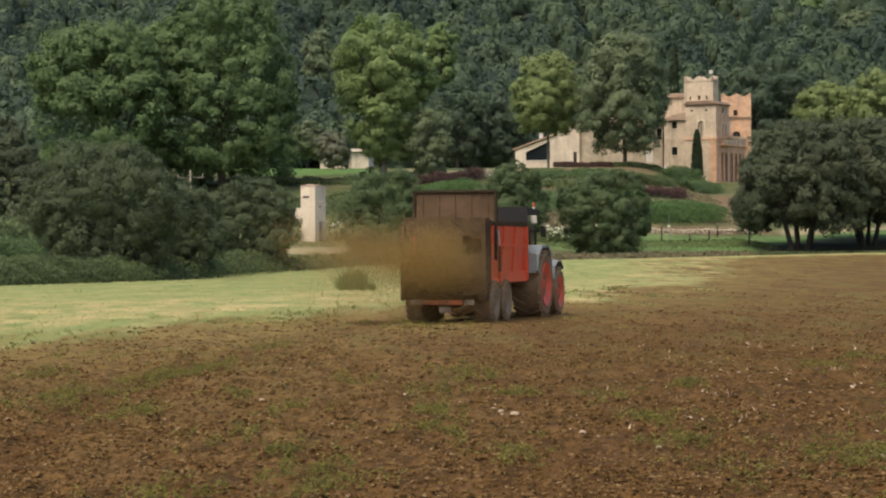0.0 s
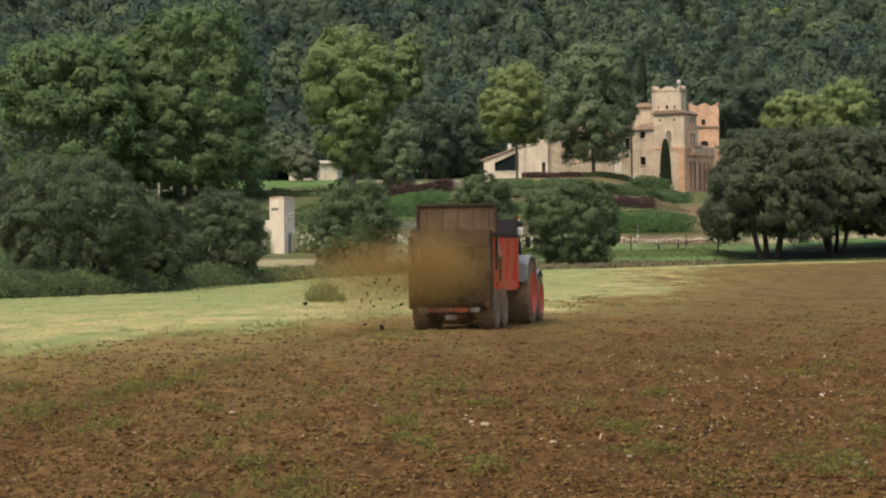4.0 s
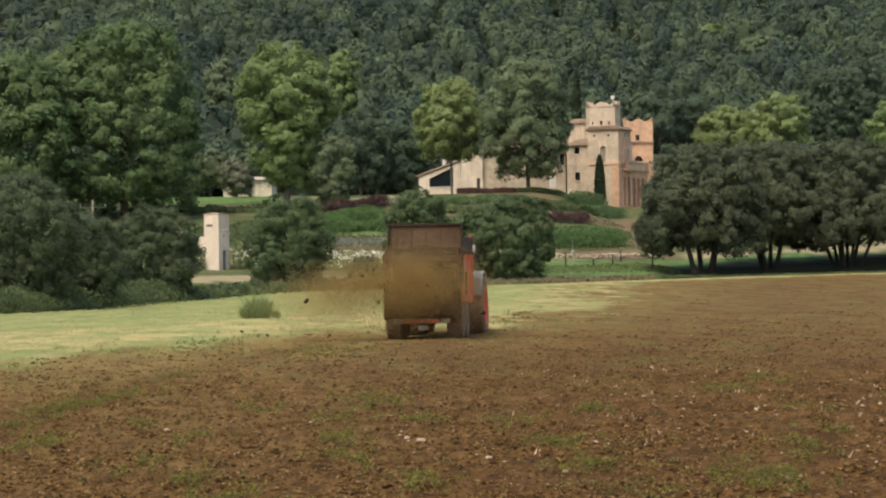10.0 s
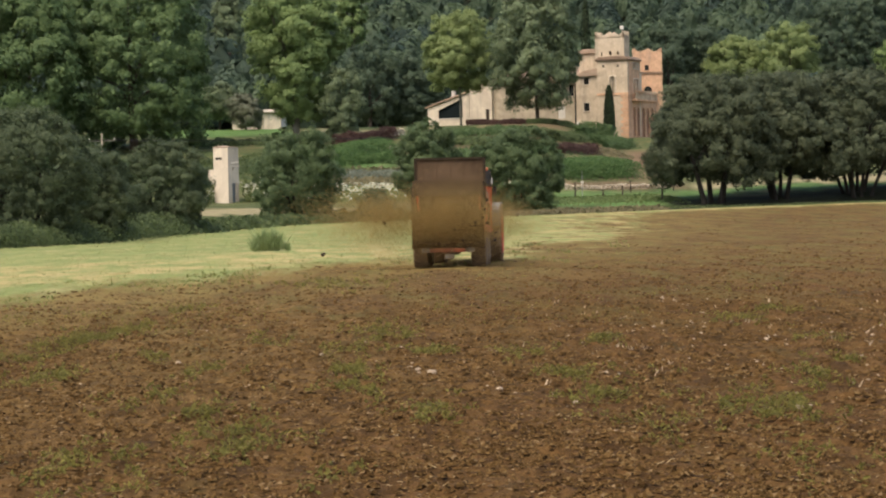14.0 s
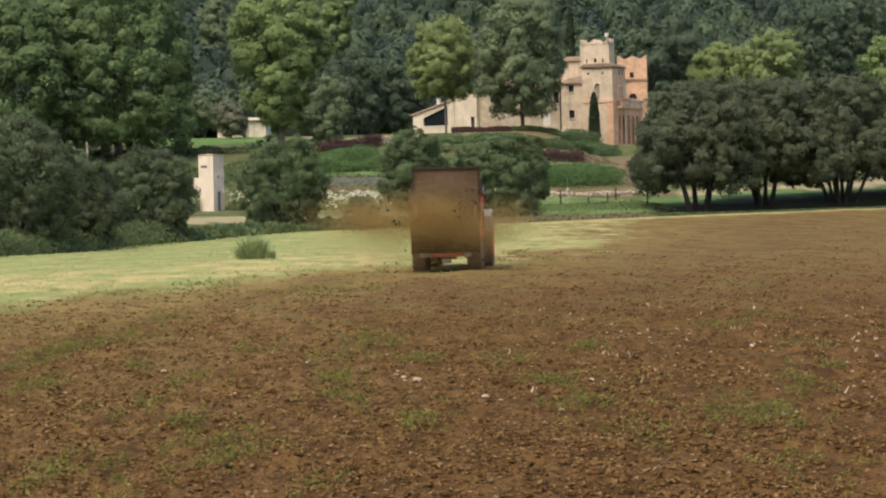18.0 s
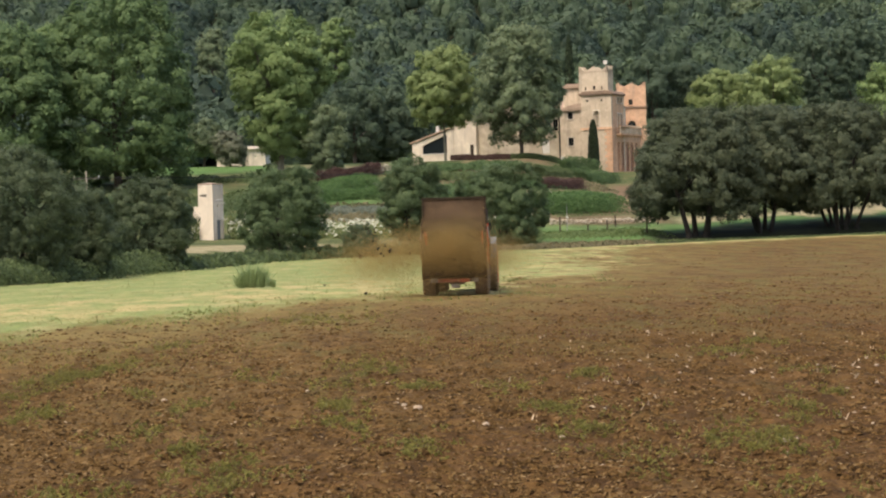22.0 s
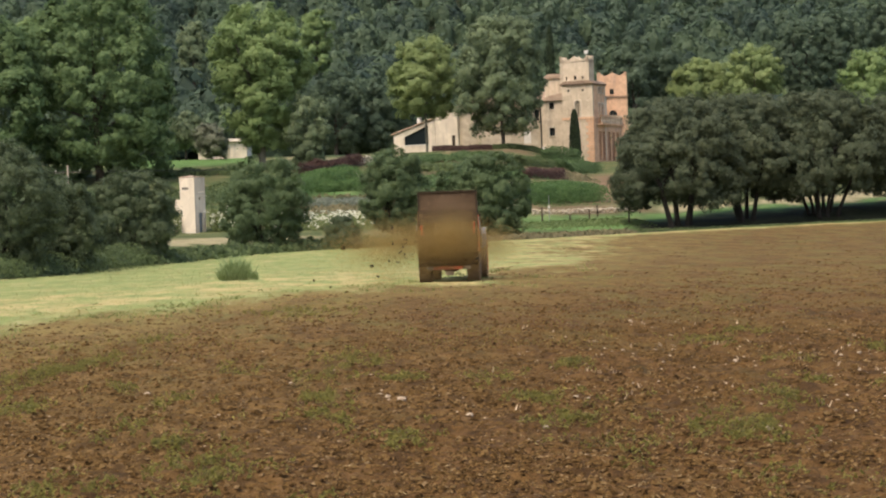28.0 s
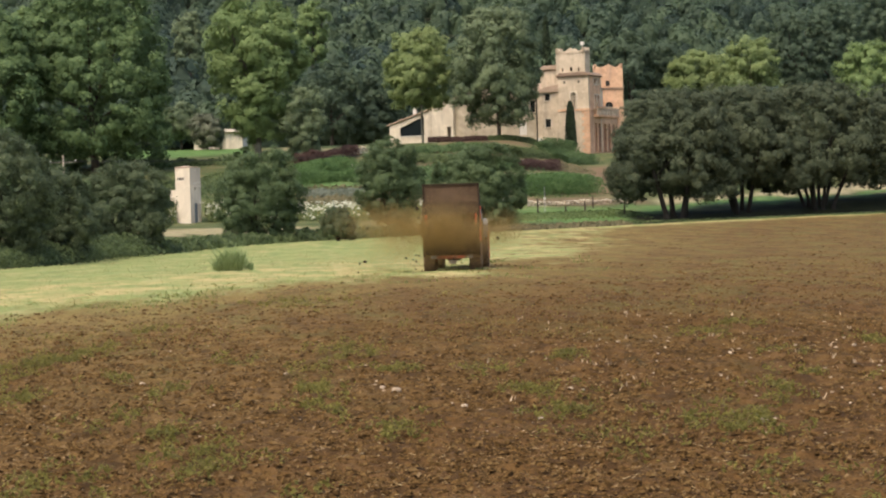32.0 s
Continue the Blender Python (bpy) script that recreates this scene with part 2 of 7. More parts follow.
# grey-green leaves, made bluer to put the hillside's haze into the colour
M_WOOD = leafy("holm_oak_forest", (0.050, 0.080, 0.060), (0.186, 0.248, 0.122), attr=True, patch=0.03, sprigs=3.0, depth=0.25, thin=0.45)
M_HEDGE = leafy("clipped_hedge", (0.058, 0.104, 0.037), (0.144, 0.213, 0.079), patch=0.6)
M_LUSH = leafy("bright_clipped_hedge", (0.055, 0.115, 0.030), (0.130, 0.215, 0.065), patch=0.5, sprigs=5.0)
M_DRY = leafy("dry_grass", (0.111, 0.104, 0.050), (0.276, 0.230, 0.122), patch=0.5)
M_LAVENDER = leafy("lavender", (0.135, 0.165, 0.118), (0.280, 0.298, 0.224), patch=0.6)
M_LAWNBUSH = leafy("rose_leaves", (0.105, 0.140, 0.048), (0.230, 0.265, 0.100), patch=0.6, depth=0.35)
M_REDHEDGE = leafy("dark_red_shrub", (0.066, 0.034, 0.028), (0.130, 0.074, 0.056), patch=0.6)
M_BLOOM = leafy("white_blossom", (0.50, 0.50, 0.34), (0.78, 0.76, 0.60), patch=0.6)
M_BARK = worn("bark", (0.12, 0.095, 0.07), 0.95, grime=(0.05, 0.04, 0.03), amount=0.6, scale=1.5)
M_DARKBARK = worn("dark_bark", (0.050, 0.042, 0.033), 0.95, grime=(0.025, 0.021, 0.017), amount=0.5, scale=1.5)
M_PALEBARK = worn("pale_bark", (0.24, 0.22, 0.17), 0.95, grime=(0.12, 0.11, 0.08), amount=0.5, scale=1.5)
M_WALL = masonry("sandy_stone_wall", (0.66, 0.54, 0.395), (0.47, 0.375, 0.27))
M_WALL_DARK = masonry("greyer_stone_wall", (0.53, 0.445, 0.33), (0.38, 0.315, 0.23))
M_WALL_ORANGE = masonry("orange_brick_wall", (0.74, 0.47, 0.30), (0.60, 0.37, 0.235), 2.4)
M_PLASTER = masonry("cream_plaster", (0.74, 0.64, 0.50), (0.62, 0.52, 0.40), 0.8)
M_WHITE = worn("white_render", (0.66, 0.62, 0.55), 0.85, grime=(0.45, 0.4, 0.33), amount=0.2, scale=0.6)
M_ROOFTILE = worn("clay_roof", (0.46, 0.335, 0.24), 0.9, grime=(0.25, 0.175, 0.125), amount=0.4, scale=1.0)
M_CORNICE = worn("dark_clay_tiles", (0.33, 0.225, 0.155), 0.9, grime=(0.16, 0.11, 0.08), amount=0.4, scale=1.0)
M_SHUTTER = worn("red_brown_shutter", (0.33, 0.155, 0.095), 0.8, grime=(0.20, 0.10, 0.065), amount=0.4, scale=1.0)
M_RUBBLE = masonry("rubble_stone", (0.62, 0.54, 0.42), (0.34, 0.29, 0.21), 3.0)
M_PATH = worn("pale_gravel", (0.50, 0.43, 0.33), 0.95, grime=(0.3, 0.24, 0.16), amount=0.4, scale=0.7)
M_STALK = worn("bleached_stalks", (0.52, 0.40, 0.27), 0.9, grime=(0.36, 0.26, 0.16), amount=0.3)
M_STRAW = worn("dry_straw", (0.38, 0.29, 0.16), 0.9, grime=(0.3, 0.2, 0.1), amount=0.3)
M_SLATE = worn("grey_roof_sheets", (0.20, 0.22, 0.23), 0.7, grime=(0.12, 0.12, 0.11), amount=0.3, scale=1.0)
M_GLASS = shader("dark_glass", 0.08, 0.0, 0.5)[0]
M_GLASS.node_tree.nodes["Principled BSDF"].inputs["Base Color"].default_value = (0.012, 0.016, 0.018, 1)
M_DARKWOOD = worn("dark_timber", (0.06, 0.045, 0.035), 0.8, amount=0.3)
M_SPREADER = worn("red_paint", (0.86, 0.13, 0.055), 0.45, grime=(0.36, 0.13, 0.065), amount=0.20, scale=1.6)
M_DIRTY = worn("manure_caked_steel", (0.105, 0.068, 0.038), 0.95, grime=(0.055, 0.036, 0.02), amount=0.5, scale=3.0, spec=0.1)
M_HOOD = worn("dusty_caked_steel", (0.148, 0.096, 0.058), 0.95, grime=(0.075, 0.048, 0.028), amount=0.5, scale=2.0, spec=0.1)
M_DUNG = worn("manure", (0.12, 0.075, 0.036), 0.95, grime=(0.06, 0.037, 0.018), amount=0.5, scale=3.0, spec=0.1)
M_DARKDUNG = worn("wet_manure", (0.055, 0.038, 0.020), 0.8, grime=(0.022, 0.016, 0.01), amount=0.5, scale=6.0, spec=0.2)
M_FLECK = leafy("flying_manure", (0.390, 0.273, 0.106), (0.535, 0.385, 0.153), rough=0.9, patch=3.0, sprigs=5.0, depth=0.1, thin=0.6)
M_TYRE = worn("muddy_rubber", (0.17, 0.112, 0.070), 0.9, grime=(0.33, 0.215, 0.12), amount=0.62, scale=2.2, spec=0.15)
M_RIM_RED = worn("red_rim", (0.78, 0.11, 0.06), 0.5, grime=(0.15, 0.09, 0.05), amount=0.35)
M_RIM_PALE = worn("pale_rim", (0.34, 0.27, 0.20), 0.7, grime=(0.17, 0.11, 0.065), amount=0.7)
M_TRACTOR = worn("grey_green_paint", (0.235, 0.262, 0.262), 0.4, grime=(0.16, 0.12, 0.08), amount=0.25)
M_BLACK = worn("black_steel", (0.016, 0.015, 0.015), 0.6, amount=0.15)
M_BEACON = shader("orange_plastic", 0.25)[0]
M_BEACON.node_tree.nodes["Principled BSDF"].inputs["Base Color"].default_value = (0.40, 0.085, 0.03, 1)
M_LAMPRED = worn("red_lamp_plastic", (0.58, 0.13, 0.055), 0.6, amount=0.55)
M_LAMPWHITE = worn("pale_reflector", (0.40, 0.33, 0.25), 0.5, amount=0.45)
M_GALV = worn("galvanised_steel", (0.38, 0.38, 0.37), 0.5, 0.6, amount=0.2)


# ---- helpers ----
def part(name, bm, material, parent=None, label=""):
    """Links a bmesh, or a ready mesh, as one object under a thing or a part."""
    if isinstance(bm, bmesh.types.BMesh):
        me = bpy.data.meshes.new(name)
        bm.to_mesh(me)
        bm.free()
    else:
        me = bm
    if material and not me.materials:
        me.materials.append(material)
    ob = new(name, me)
    ob.parent = parent
    return tagged(ob, label)


def thing(name, at, label, category, group="", kind="", turn=0.0):
    ob = new(name)
    ob.matrix_basis = pose(*at, 0, 0, turn)
    return tagged(ob, label, category, group, kind)


def box(bm, x0, x1, y0, y1, z0, z1, m=None):
    vs = [bm.verts.new((x, y, z)) for z in (z0, z1) for x, y in ((x0, y0), (x1, y0), (x1, y1), (x0, y1))]
    for q in ((3, 2, 1, 0), (4, 5, 6, 7), (0, 1, 5, 4), (1, 2, 6, 5), (2, 3, 7, 6), (3, 0, 4, 7)):
        bm.faces.new([vs[k] for k in q])
    if m is not None:
        bmesh.ops.transform(bm, matrix=m, verts=vs)
    return vs


def boxes(*list_of):
    bm = bmesh.new()
    for b in list_of:
        box(bm, *b)
    return bm


def soft_boxes(r, *list_of):
    bm = boxes(*list_of)
    bmesh.ops.bevel(bm, geom=bm.edges[:], offset=r, segments=2, affect="EDGES")
    return bm


def prism(bm, outline, y0, y1):
    """An outline in x, z pushed from y0 to y1."""
    a = [bm.verts.new((x, y0, z)) for x, z in outline]
    b = [bm.verts.new((x, y1, z)) for x, z in outline]
    bm.faces.new(a)
    bm.faces.new(b[::-1])
    n = len(a)
    for k in range(n):
        bm.faces.new((a[k], b[k], b[(k + 1) % n], a[(k + 1) % n]))
    bmesh.ops.recalc_face_normals(bm, faces=bm.faces[:])


def tube(bm, path, radii, seg=8):
    """A tapered tube through points."""
    rings = []
    for k, (p, r) in enumerate(zip(path, radii)):
        p = Vector(p)
        q = Vector(path[min(k + 1, len(path) - 1)]) - Vector(path[max(k - 1, 0)])
        rot = q.to_track_quat("Z", "Y").to_matrix()
        rings.append([bm.verts.new(p + rot @ Vector((math.cos(a) * r, math.sin(a) * r, 0))) for a in [math.tau * j / seg for j in range(seg)]])
    for a, b in zip(rings, rings[1:]):
        for j in range(seg):
            bm.faces.new((a[j], a[(j + 1) % seg], b[(j + 1) % seg], b[j]))
    bm.faces.new(rings[0][::-1])
    bm.faces.new(rings[-1])


def turned(bm, profile, seg=28):
    """A profile of (x, radius), turned about the x axis."""
    rings = [[bm.verts.new((x, math.cos(a) * r, math.sin(a) * r)) for a in [math.tau * j / seg for j in range(seg)]] for x, r in profile]
    for a, b in zip(rings, rings[1:]):
        for j in range(seg):
            bm.faces.new((a[j], b[j], b[(j + 1) % seg], a[(j + 1) % seg]))
    bm.faces.new(rings[0])
    bm.faces.new(rings[-1][::-1])
    bmesh.ops.recalc_face_normals(bm, faces=bm.faces[:])


def loose_mesh(name, corners, k, material, tone=None):
    """A mesh of separate faces of k corners each; corners: an array (faces * k, 3)."""
    n = len(corners)
    me = bpy.data.meshes.new(name)
    me.vertices.add(n)
    me.vertices.foreach_set("co", np.ascontiguousarray(corners, dtype=np.float32).ravel())
    me.loops.add(n)
    me.loops.foreach_set("vertex_index", np.arange(n, dtype=np.int32))
    me.polygons.add(n // k)
    me.polygons.foreach_set("loop_start", np.arange(0, n, k, dtype=np.int32))
    if tone is not None:
        a = me.attributes.new("tone", "FLOAT", "POINT")
        a.data.foreach_set("value", np.repeat(tone, k).astype(np.float32))
    me.update(calc_edges=True)
    me.materials.append(material)
    return me


def unit(v):
    return v / np.maximum(np.linalg.norm(v, axis=-1, keepdims=True), 1e-9)


def leaf_kites(rng, c, n, size):
    """Three-cornered leaf sprays at c, facing n."""
    m = len(c)
    a = unit(np.cross(n, rng.normal(size=(m, 3))))
    b = np.cross(n, a)
    s = (size * rng.uniform(0.6, 1.35, m))[:, None]
    k = rng.uniform(-0.5, 0.5, (m, 1))
    return np.stack([c - a * s, c + a * s * 0.75 + b * s * (0.75 + k * 0.4), c + a * s * (0.75 + k) - b * s * 0.75], 1).reshape(-1, 3)


def leaf_corners(rng, c, n, size, fold=0.25, slim=0.6):
    """Folded leaf-shaped quads at c, facing n."""
    m = len(c)
    a = unit(np.cross(n, rng.normal(size=(m, 3))))
    b = np.cross(n, a)
    s = (size * rng.uniform(0.65, 1.35, m))[:, None]
    out = np.stack([c - a * s, c + b * s * slim - n * s * fold, c + a * s, c - b * s * slim - n * s * fold], 1)
    return out.reshape(-1, 3)


def crown_points(rng, lobes, count, clumps, spread, ruffle=0.30, hollow=0.0):
    """Places and facings of leaves: rounded sprays on the outer skin of rounded lobes, and a thinner filling."""
    L = np.array(lobes, dtype=float)
    lo, hi = (L[:, :3] - L[:, 3:6]).min(0), (L[:, :3] + L[:, 3:6]).max(0)
    mid, half = (lo + hi) / 2, np.maximum((hi - lo) / 2, 0.1)
    w = L[:, 3] * L[:, 4] + L[:, 3] * L[:, 5]
    tries = clumps * 6
    pick = rng.choice(len(L), tries, p=w / w.sum())
    d = unit(rng.normal(size=(tries, 3)))
    cc = L[pick, :3] + d * L[pick, 3:6] * rng.uniform(0.78, 1.08, (tries, 1))
    out = ((cc - mid) / half * d).sum(1) + 0.3 * d[:, 2]
    hidden = np.zeros(tries, bool)
    for l in L:
        hidden |= (((cc - l[:3]) / (l[3:6] * 0.82)) ** 2).sum(1) < 1
    high = (cc[:, 2] - lo[2]) / (hi[2] - lo[2])
    hidden |= lattice(cc[:, 0] * 0.30 + 50, cc[:, 2] * 0.36, 77) < hollow * (1.35 - 1.1 * high)
    ok = np.nonzero((out > -0.05) & ~hidden)[0][:clumps]
    cc, d = cc[ok], d[ok]
    k = len(cc)
    rad = spread * np.exp(rng.normal(0, 0.28, k))
    j = rng.integers(0, k, count)
    e = unit(rng.normal(size=(count, 3)) + d[j] * 0.6 + np.array([0, 0, 0.25]))
    reach = rng.uniform(0.25, 1.0, count) ** 0.6 * np.where(rng.uniform(0, 1, count) < 0.10, rng.uniform(1.0, 1.6, count), 1.0)
    c = cc[j] + e * (rad[j] * reach)[:, None] * np.array([1.05, 1.05, 0.88])
    whole = unit((c - mid) / half)
    n = unit(e * 0.75 + d[j] * 0.45 + whole * 0.35 + np.array([0, 0, 0.25]) + rng.normal(size=(count, 3)) * ruffle)
    fill = rng.uniform(0, 1, count) < 0.14
    inner = L[rng.choice(len(L), count, p=w / w.sum())]
    c = np.where(fill[:, None], inner[:, :3] + unit(rng.normal(size=(count, 3))) * inner[:, 3:6] * rng.uniform(0.3, 0.75, (count, 1)), c)
    return c, n


CROWN = {"broad": ((0.0, 0.62), (0.14, 0.90), (0.40, 1.0), (0.68, 0.93), (0.88, 0.66), (1.0, 0.30)),
         "column": ((0.0, 0.30), (0.16, 0.50), (0.40, 0.86), (0.62, 1.0), (0.82, 0.84), (1.0, 0.36)),
         "umbrella": ((0.0, 0.95), (0.20, 1.0), (0.50, 0.96), (0.78, 0.72), (1.0, 0.34)),
         "ball": ((0.0, 0.45), (0.15, 0.78), (0.45, 1.0), (0.72, 0.88), (0.9, 0.58), (1.0, 0.28)),
         "bush": ((0.0, 0.86), (0.25, 1.0), (0.55, 0.92), (0.80, 0.66), (1.0, 0.26))}


def crown_lobes(rng, width, depth, z0, z1, count, shape):
    """Lobes filling the outline of a crown of that habit, between two heights."""
    h = z1 - z0
    hs, ws = zip(*CROWN[shape])
    out = []
    for f in (0.30, 0.52, 0.72):
        q = float(np.interp(f, hs, ws))
        out.append((0, 0, z0 + h * f, width * 0.39 * q, depth * 0.39 * q, h * 0.25))
    for k in range(count):
        f = 0.06 + 0.90 * ((k + 0.5) / count) ** 0.9
        q = float(np.interp(f, hs, ws))
        r = rng.uniform(0.085, 0.15) if shape == "umbrella" else rng.uniform(0.11, 0.20)
        a = k * 2.39996 + rng.uniform(-0.5, 0.5)
        reach = max(0.0, (0.5 * q - r * 0.75)) * rng.uniform(0.86, 1.08)
        rz = min(h * r * 1.05, width * r * 0.9)
        zz = min(max(z0 + h * f, z0 + rz * 0.8), z1 - rz * 0.9)
        out.append((math.cos(a) * width * reach, math.sin(a) * depth * reach, zz, width * r, depth * r, rz))
    return out


# ---- lie of the land ----
def smooth(a, b, x):
    t = np.clip((x - a) / (b - a), 0, 1)
    return t * t * (3 - 2 * t)


EDGE_AZ = (-40, -14, -10.3, -7, -3.75, -2.4, 0, 4.8, 10.25, 17, 40)
EDGE_D = (90, 118, 128, 146, 185, 196, 204, 215, 233, 250, 270)


def field_z(x, y):
    q = np.maximum(y - 145, 0)
    return np.where(q < 30, q * q / 60 * 0.0135, 0.0135 * (q - 15)) + 0.006 * x * smooth(110, 200, y)


def land(x, y):
    """Height of the ground without clods: field, garden slope, hill."""
    x, y = np.asarray(x, float), np.asarray(y, float)
    d, az = np.hypot(x, y), np.degrees(np.arctan2(x, y))
    e = np.interp(az, EDGE_AZ, EDGE_D)
    k = np.minimum(1, e / np.maximum(d, 1))
    zf = np.where(np.abs(az) < 90, field_z(x * k, y * k), 0)
    g = smooth(0, 1, (d - e - 4) / np.maximum(246 - e, 8))
    z = zf + (2.5 - zf) * g * (d > e)
    s = smooth(4.2, 6.5, az)
    z = z + np.clip((0.115 - 0.035 * s) * (d - 246), 0, 10.2 - 1.8 * s)
    up = np.maximum(d - 395, 0)
    front = smooth(-75, -45, az) * (1 - smooth(45, 75, az))
    z = z + front * (0.29 * np.minimum(up, 420) + 0.10 * np.clip(up - 420, 0, 900))
    return np.where(np.abs(az) < 75, z * np.maximum(front, 1 - smooth(45, 75, np.abs(az))), 0.0)


def ground_at(az, d):
    a = radians(az)
    x, y = d * math.sin(a), d * math.cos(a)
    return x, y, float(land(x, y))


def grass_mask(x, y):
    """1 on the unspread stubble: left of the driven line, out to the far edge."""
    near = np.interp(x, (-30, -12, -8.3, -5.2, -1.2, 1.5, 4.6, 30), (40, 46, 53, 66, 79, 84, 85, 85))
    right = np.interp(y, (60, 70, 94, 113, 140, 185, 240), (2.5, 4.0, 7.0, 10.0, 14.5, 19.5, 27.0))
    a = smooth(-15, 15, y - near)
    ragged = (lattice(x * 0.5, y * 0.16, 31) - 0.5) * 6.0 + (lattice(x * 1.5, y * 0.5, 32) - 0.5) * 4.0
    b = 1 - smooth(-4.0, 3.5, (x - right + 0.3 + ragged) / np.maximum(y / 90, 0.5))
    c = smooth(-3, 12, y - np.interp(x, (0, 10, 27, 60), (198, 200, 208, 225))) * 0.8
    return np.maximum(a * b, c)


def straw_mask(x, y):
    """1 where old straw still shows through along the driven line, fading towards the eye."""
    near = np.interp(x, (-30, -12, -8.3, -5.2, -1.2, 1.5, 4.6, 30), (40, 46, 53, 66, 79, 84, 85, 85))
    right = np.interp(y, (60, 70, 94, 113, 140, 185, 240), (2.5, 4.0, 7.0, 10.0, 14.5, 19.5, 27.0))
    return smooth(-38, 0, y - near) * (1 - smooth(0.0, 7.0, (x - right) / np.maximum(y / 90, 0.5)))


def ripe_mask(x, y):
    """1 where the strip is dry and straw-coloured: its near half, and beside the driven line."""
    near = np.interp(x, (-30, -12, -8.3, -5.2, -1.2, 1.5, 4.6, 30), (40, 46, 53, 66, 79, 84, 85, 85))
    right = np.interp(y, (60, 70, 94, 113, 140, 185, 240), (2.5, 4.0, 7.0, 10.0, 14.5, 19.5, 27.0))
    return np.clip(0.12 + np.maximum(smooth(2, 14, y - near) * (1 - smooth(22, 60, y - near)), smooth(-9, -1, x - right)), 0, 1)


def lattice(x, y, seed):
    """Smooth value noise in 0..1."""
    xi, yi = np.floor(x).astype(np.int64), np.floor(y).astype(np.int64)
    fx, fy = x - xi, y - yi
    fx, fy = fx * fx * (3 - 2 * fx), fy * fy * (3 - 2 * fy)

    def h(i, j):
        v = (i * 374761393 + j * 668265263 + seed * 982451653) & 0xFFFFFFFF
        v = ((v ^ (v >> 13)) * 1274126177) & 0xFFFFFFFF
        return ((v ^ (v >> 16)) & 0xFFFF) / 65535.0
    return (h(xi, yi) * (1 - fx) + h(xi + 1, yi) * fx) * (1 - fy) + (h(xi, yi + 1) * (1 - fx) + h(xi + 1, yi + 1) * fx) * fy


def rut(x, y):
    """1 along the wheel track that swings in towards the driven line."""
    at = np.interp(y, (14, 22.8, 31.8, 41.6, 55.7, 62), (-3.7, -4.1, -4.26, -3.85, -2.85, -1.2))
    w = 0.22 + 0.004 * y
    return np.exp(-((x - at) / w) ** 2) * smooth(14, 18, y) * (1 - smooth(60, 64, y))


def relief(x, y):
    """Clods and faint harrow lines on the bare soil, in metres."""
    u = x * 0.97 - y * 0.24
    r = 0.04 * (lattice(x * 1.7, y * 1.7, 1) - 0.5) + 0.055 * (lattice(x * 5.2, y * 5.2, 2) - 0.5) + 0.06 * (lattice(x * 9, y * 9, 3) - 0.5)
    r = r + 0.05 * (lattice(u * 1.3, y * 0.12, 4) - 0.5)
    r = r - 0.06 * rut(x, y)
    d = np.hypot(x, y)
    return r * (1 - 0.7 * smooth(60, 130, d)) * (1 - smooth(150, 180, d))


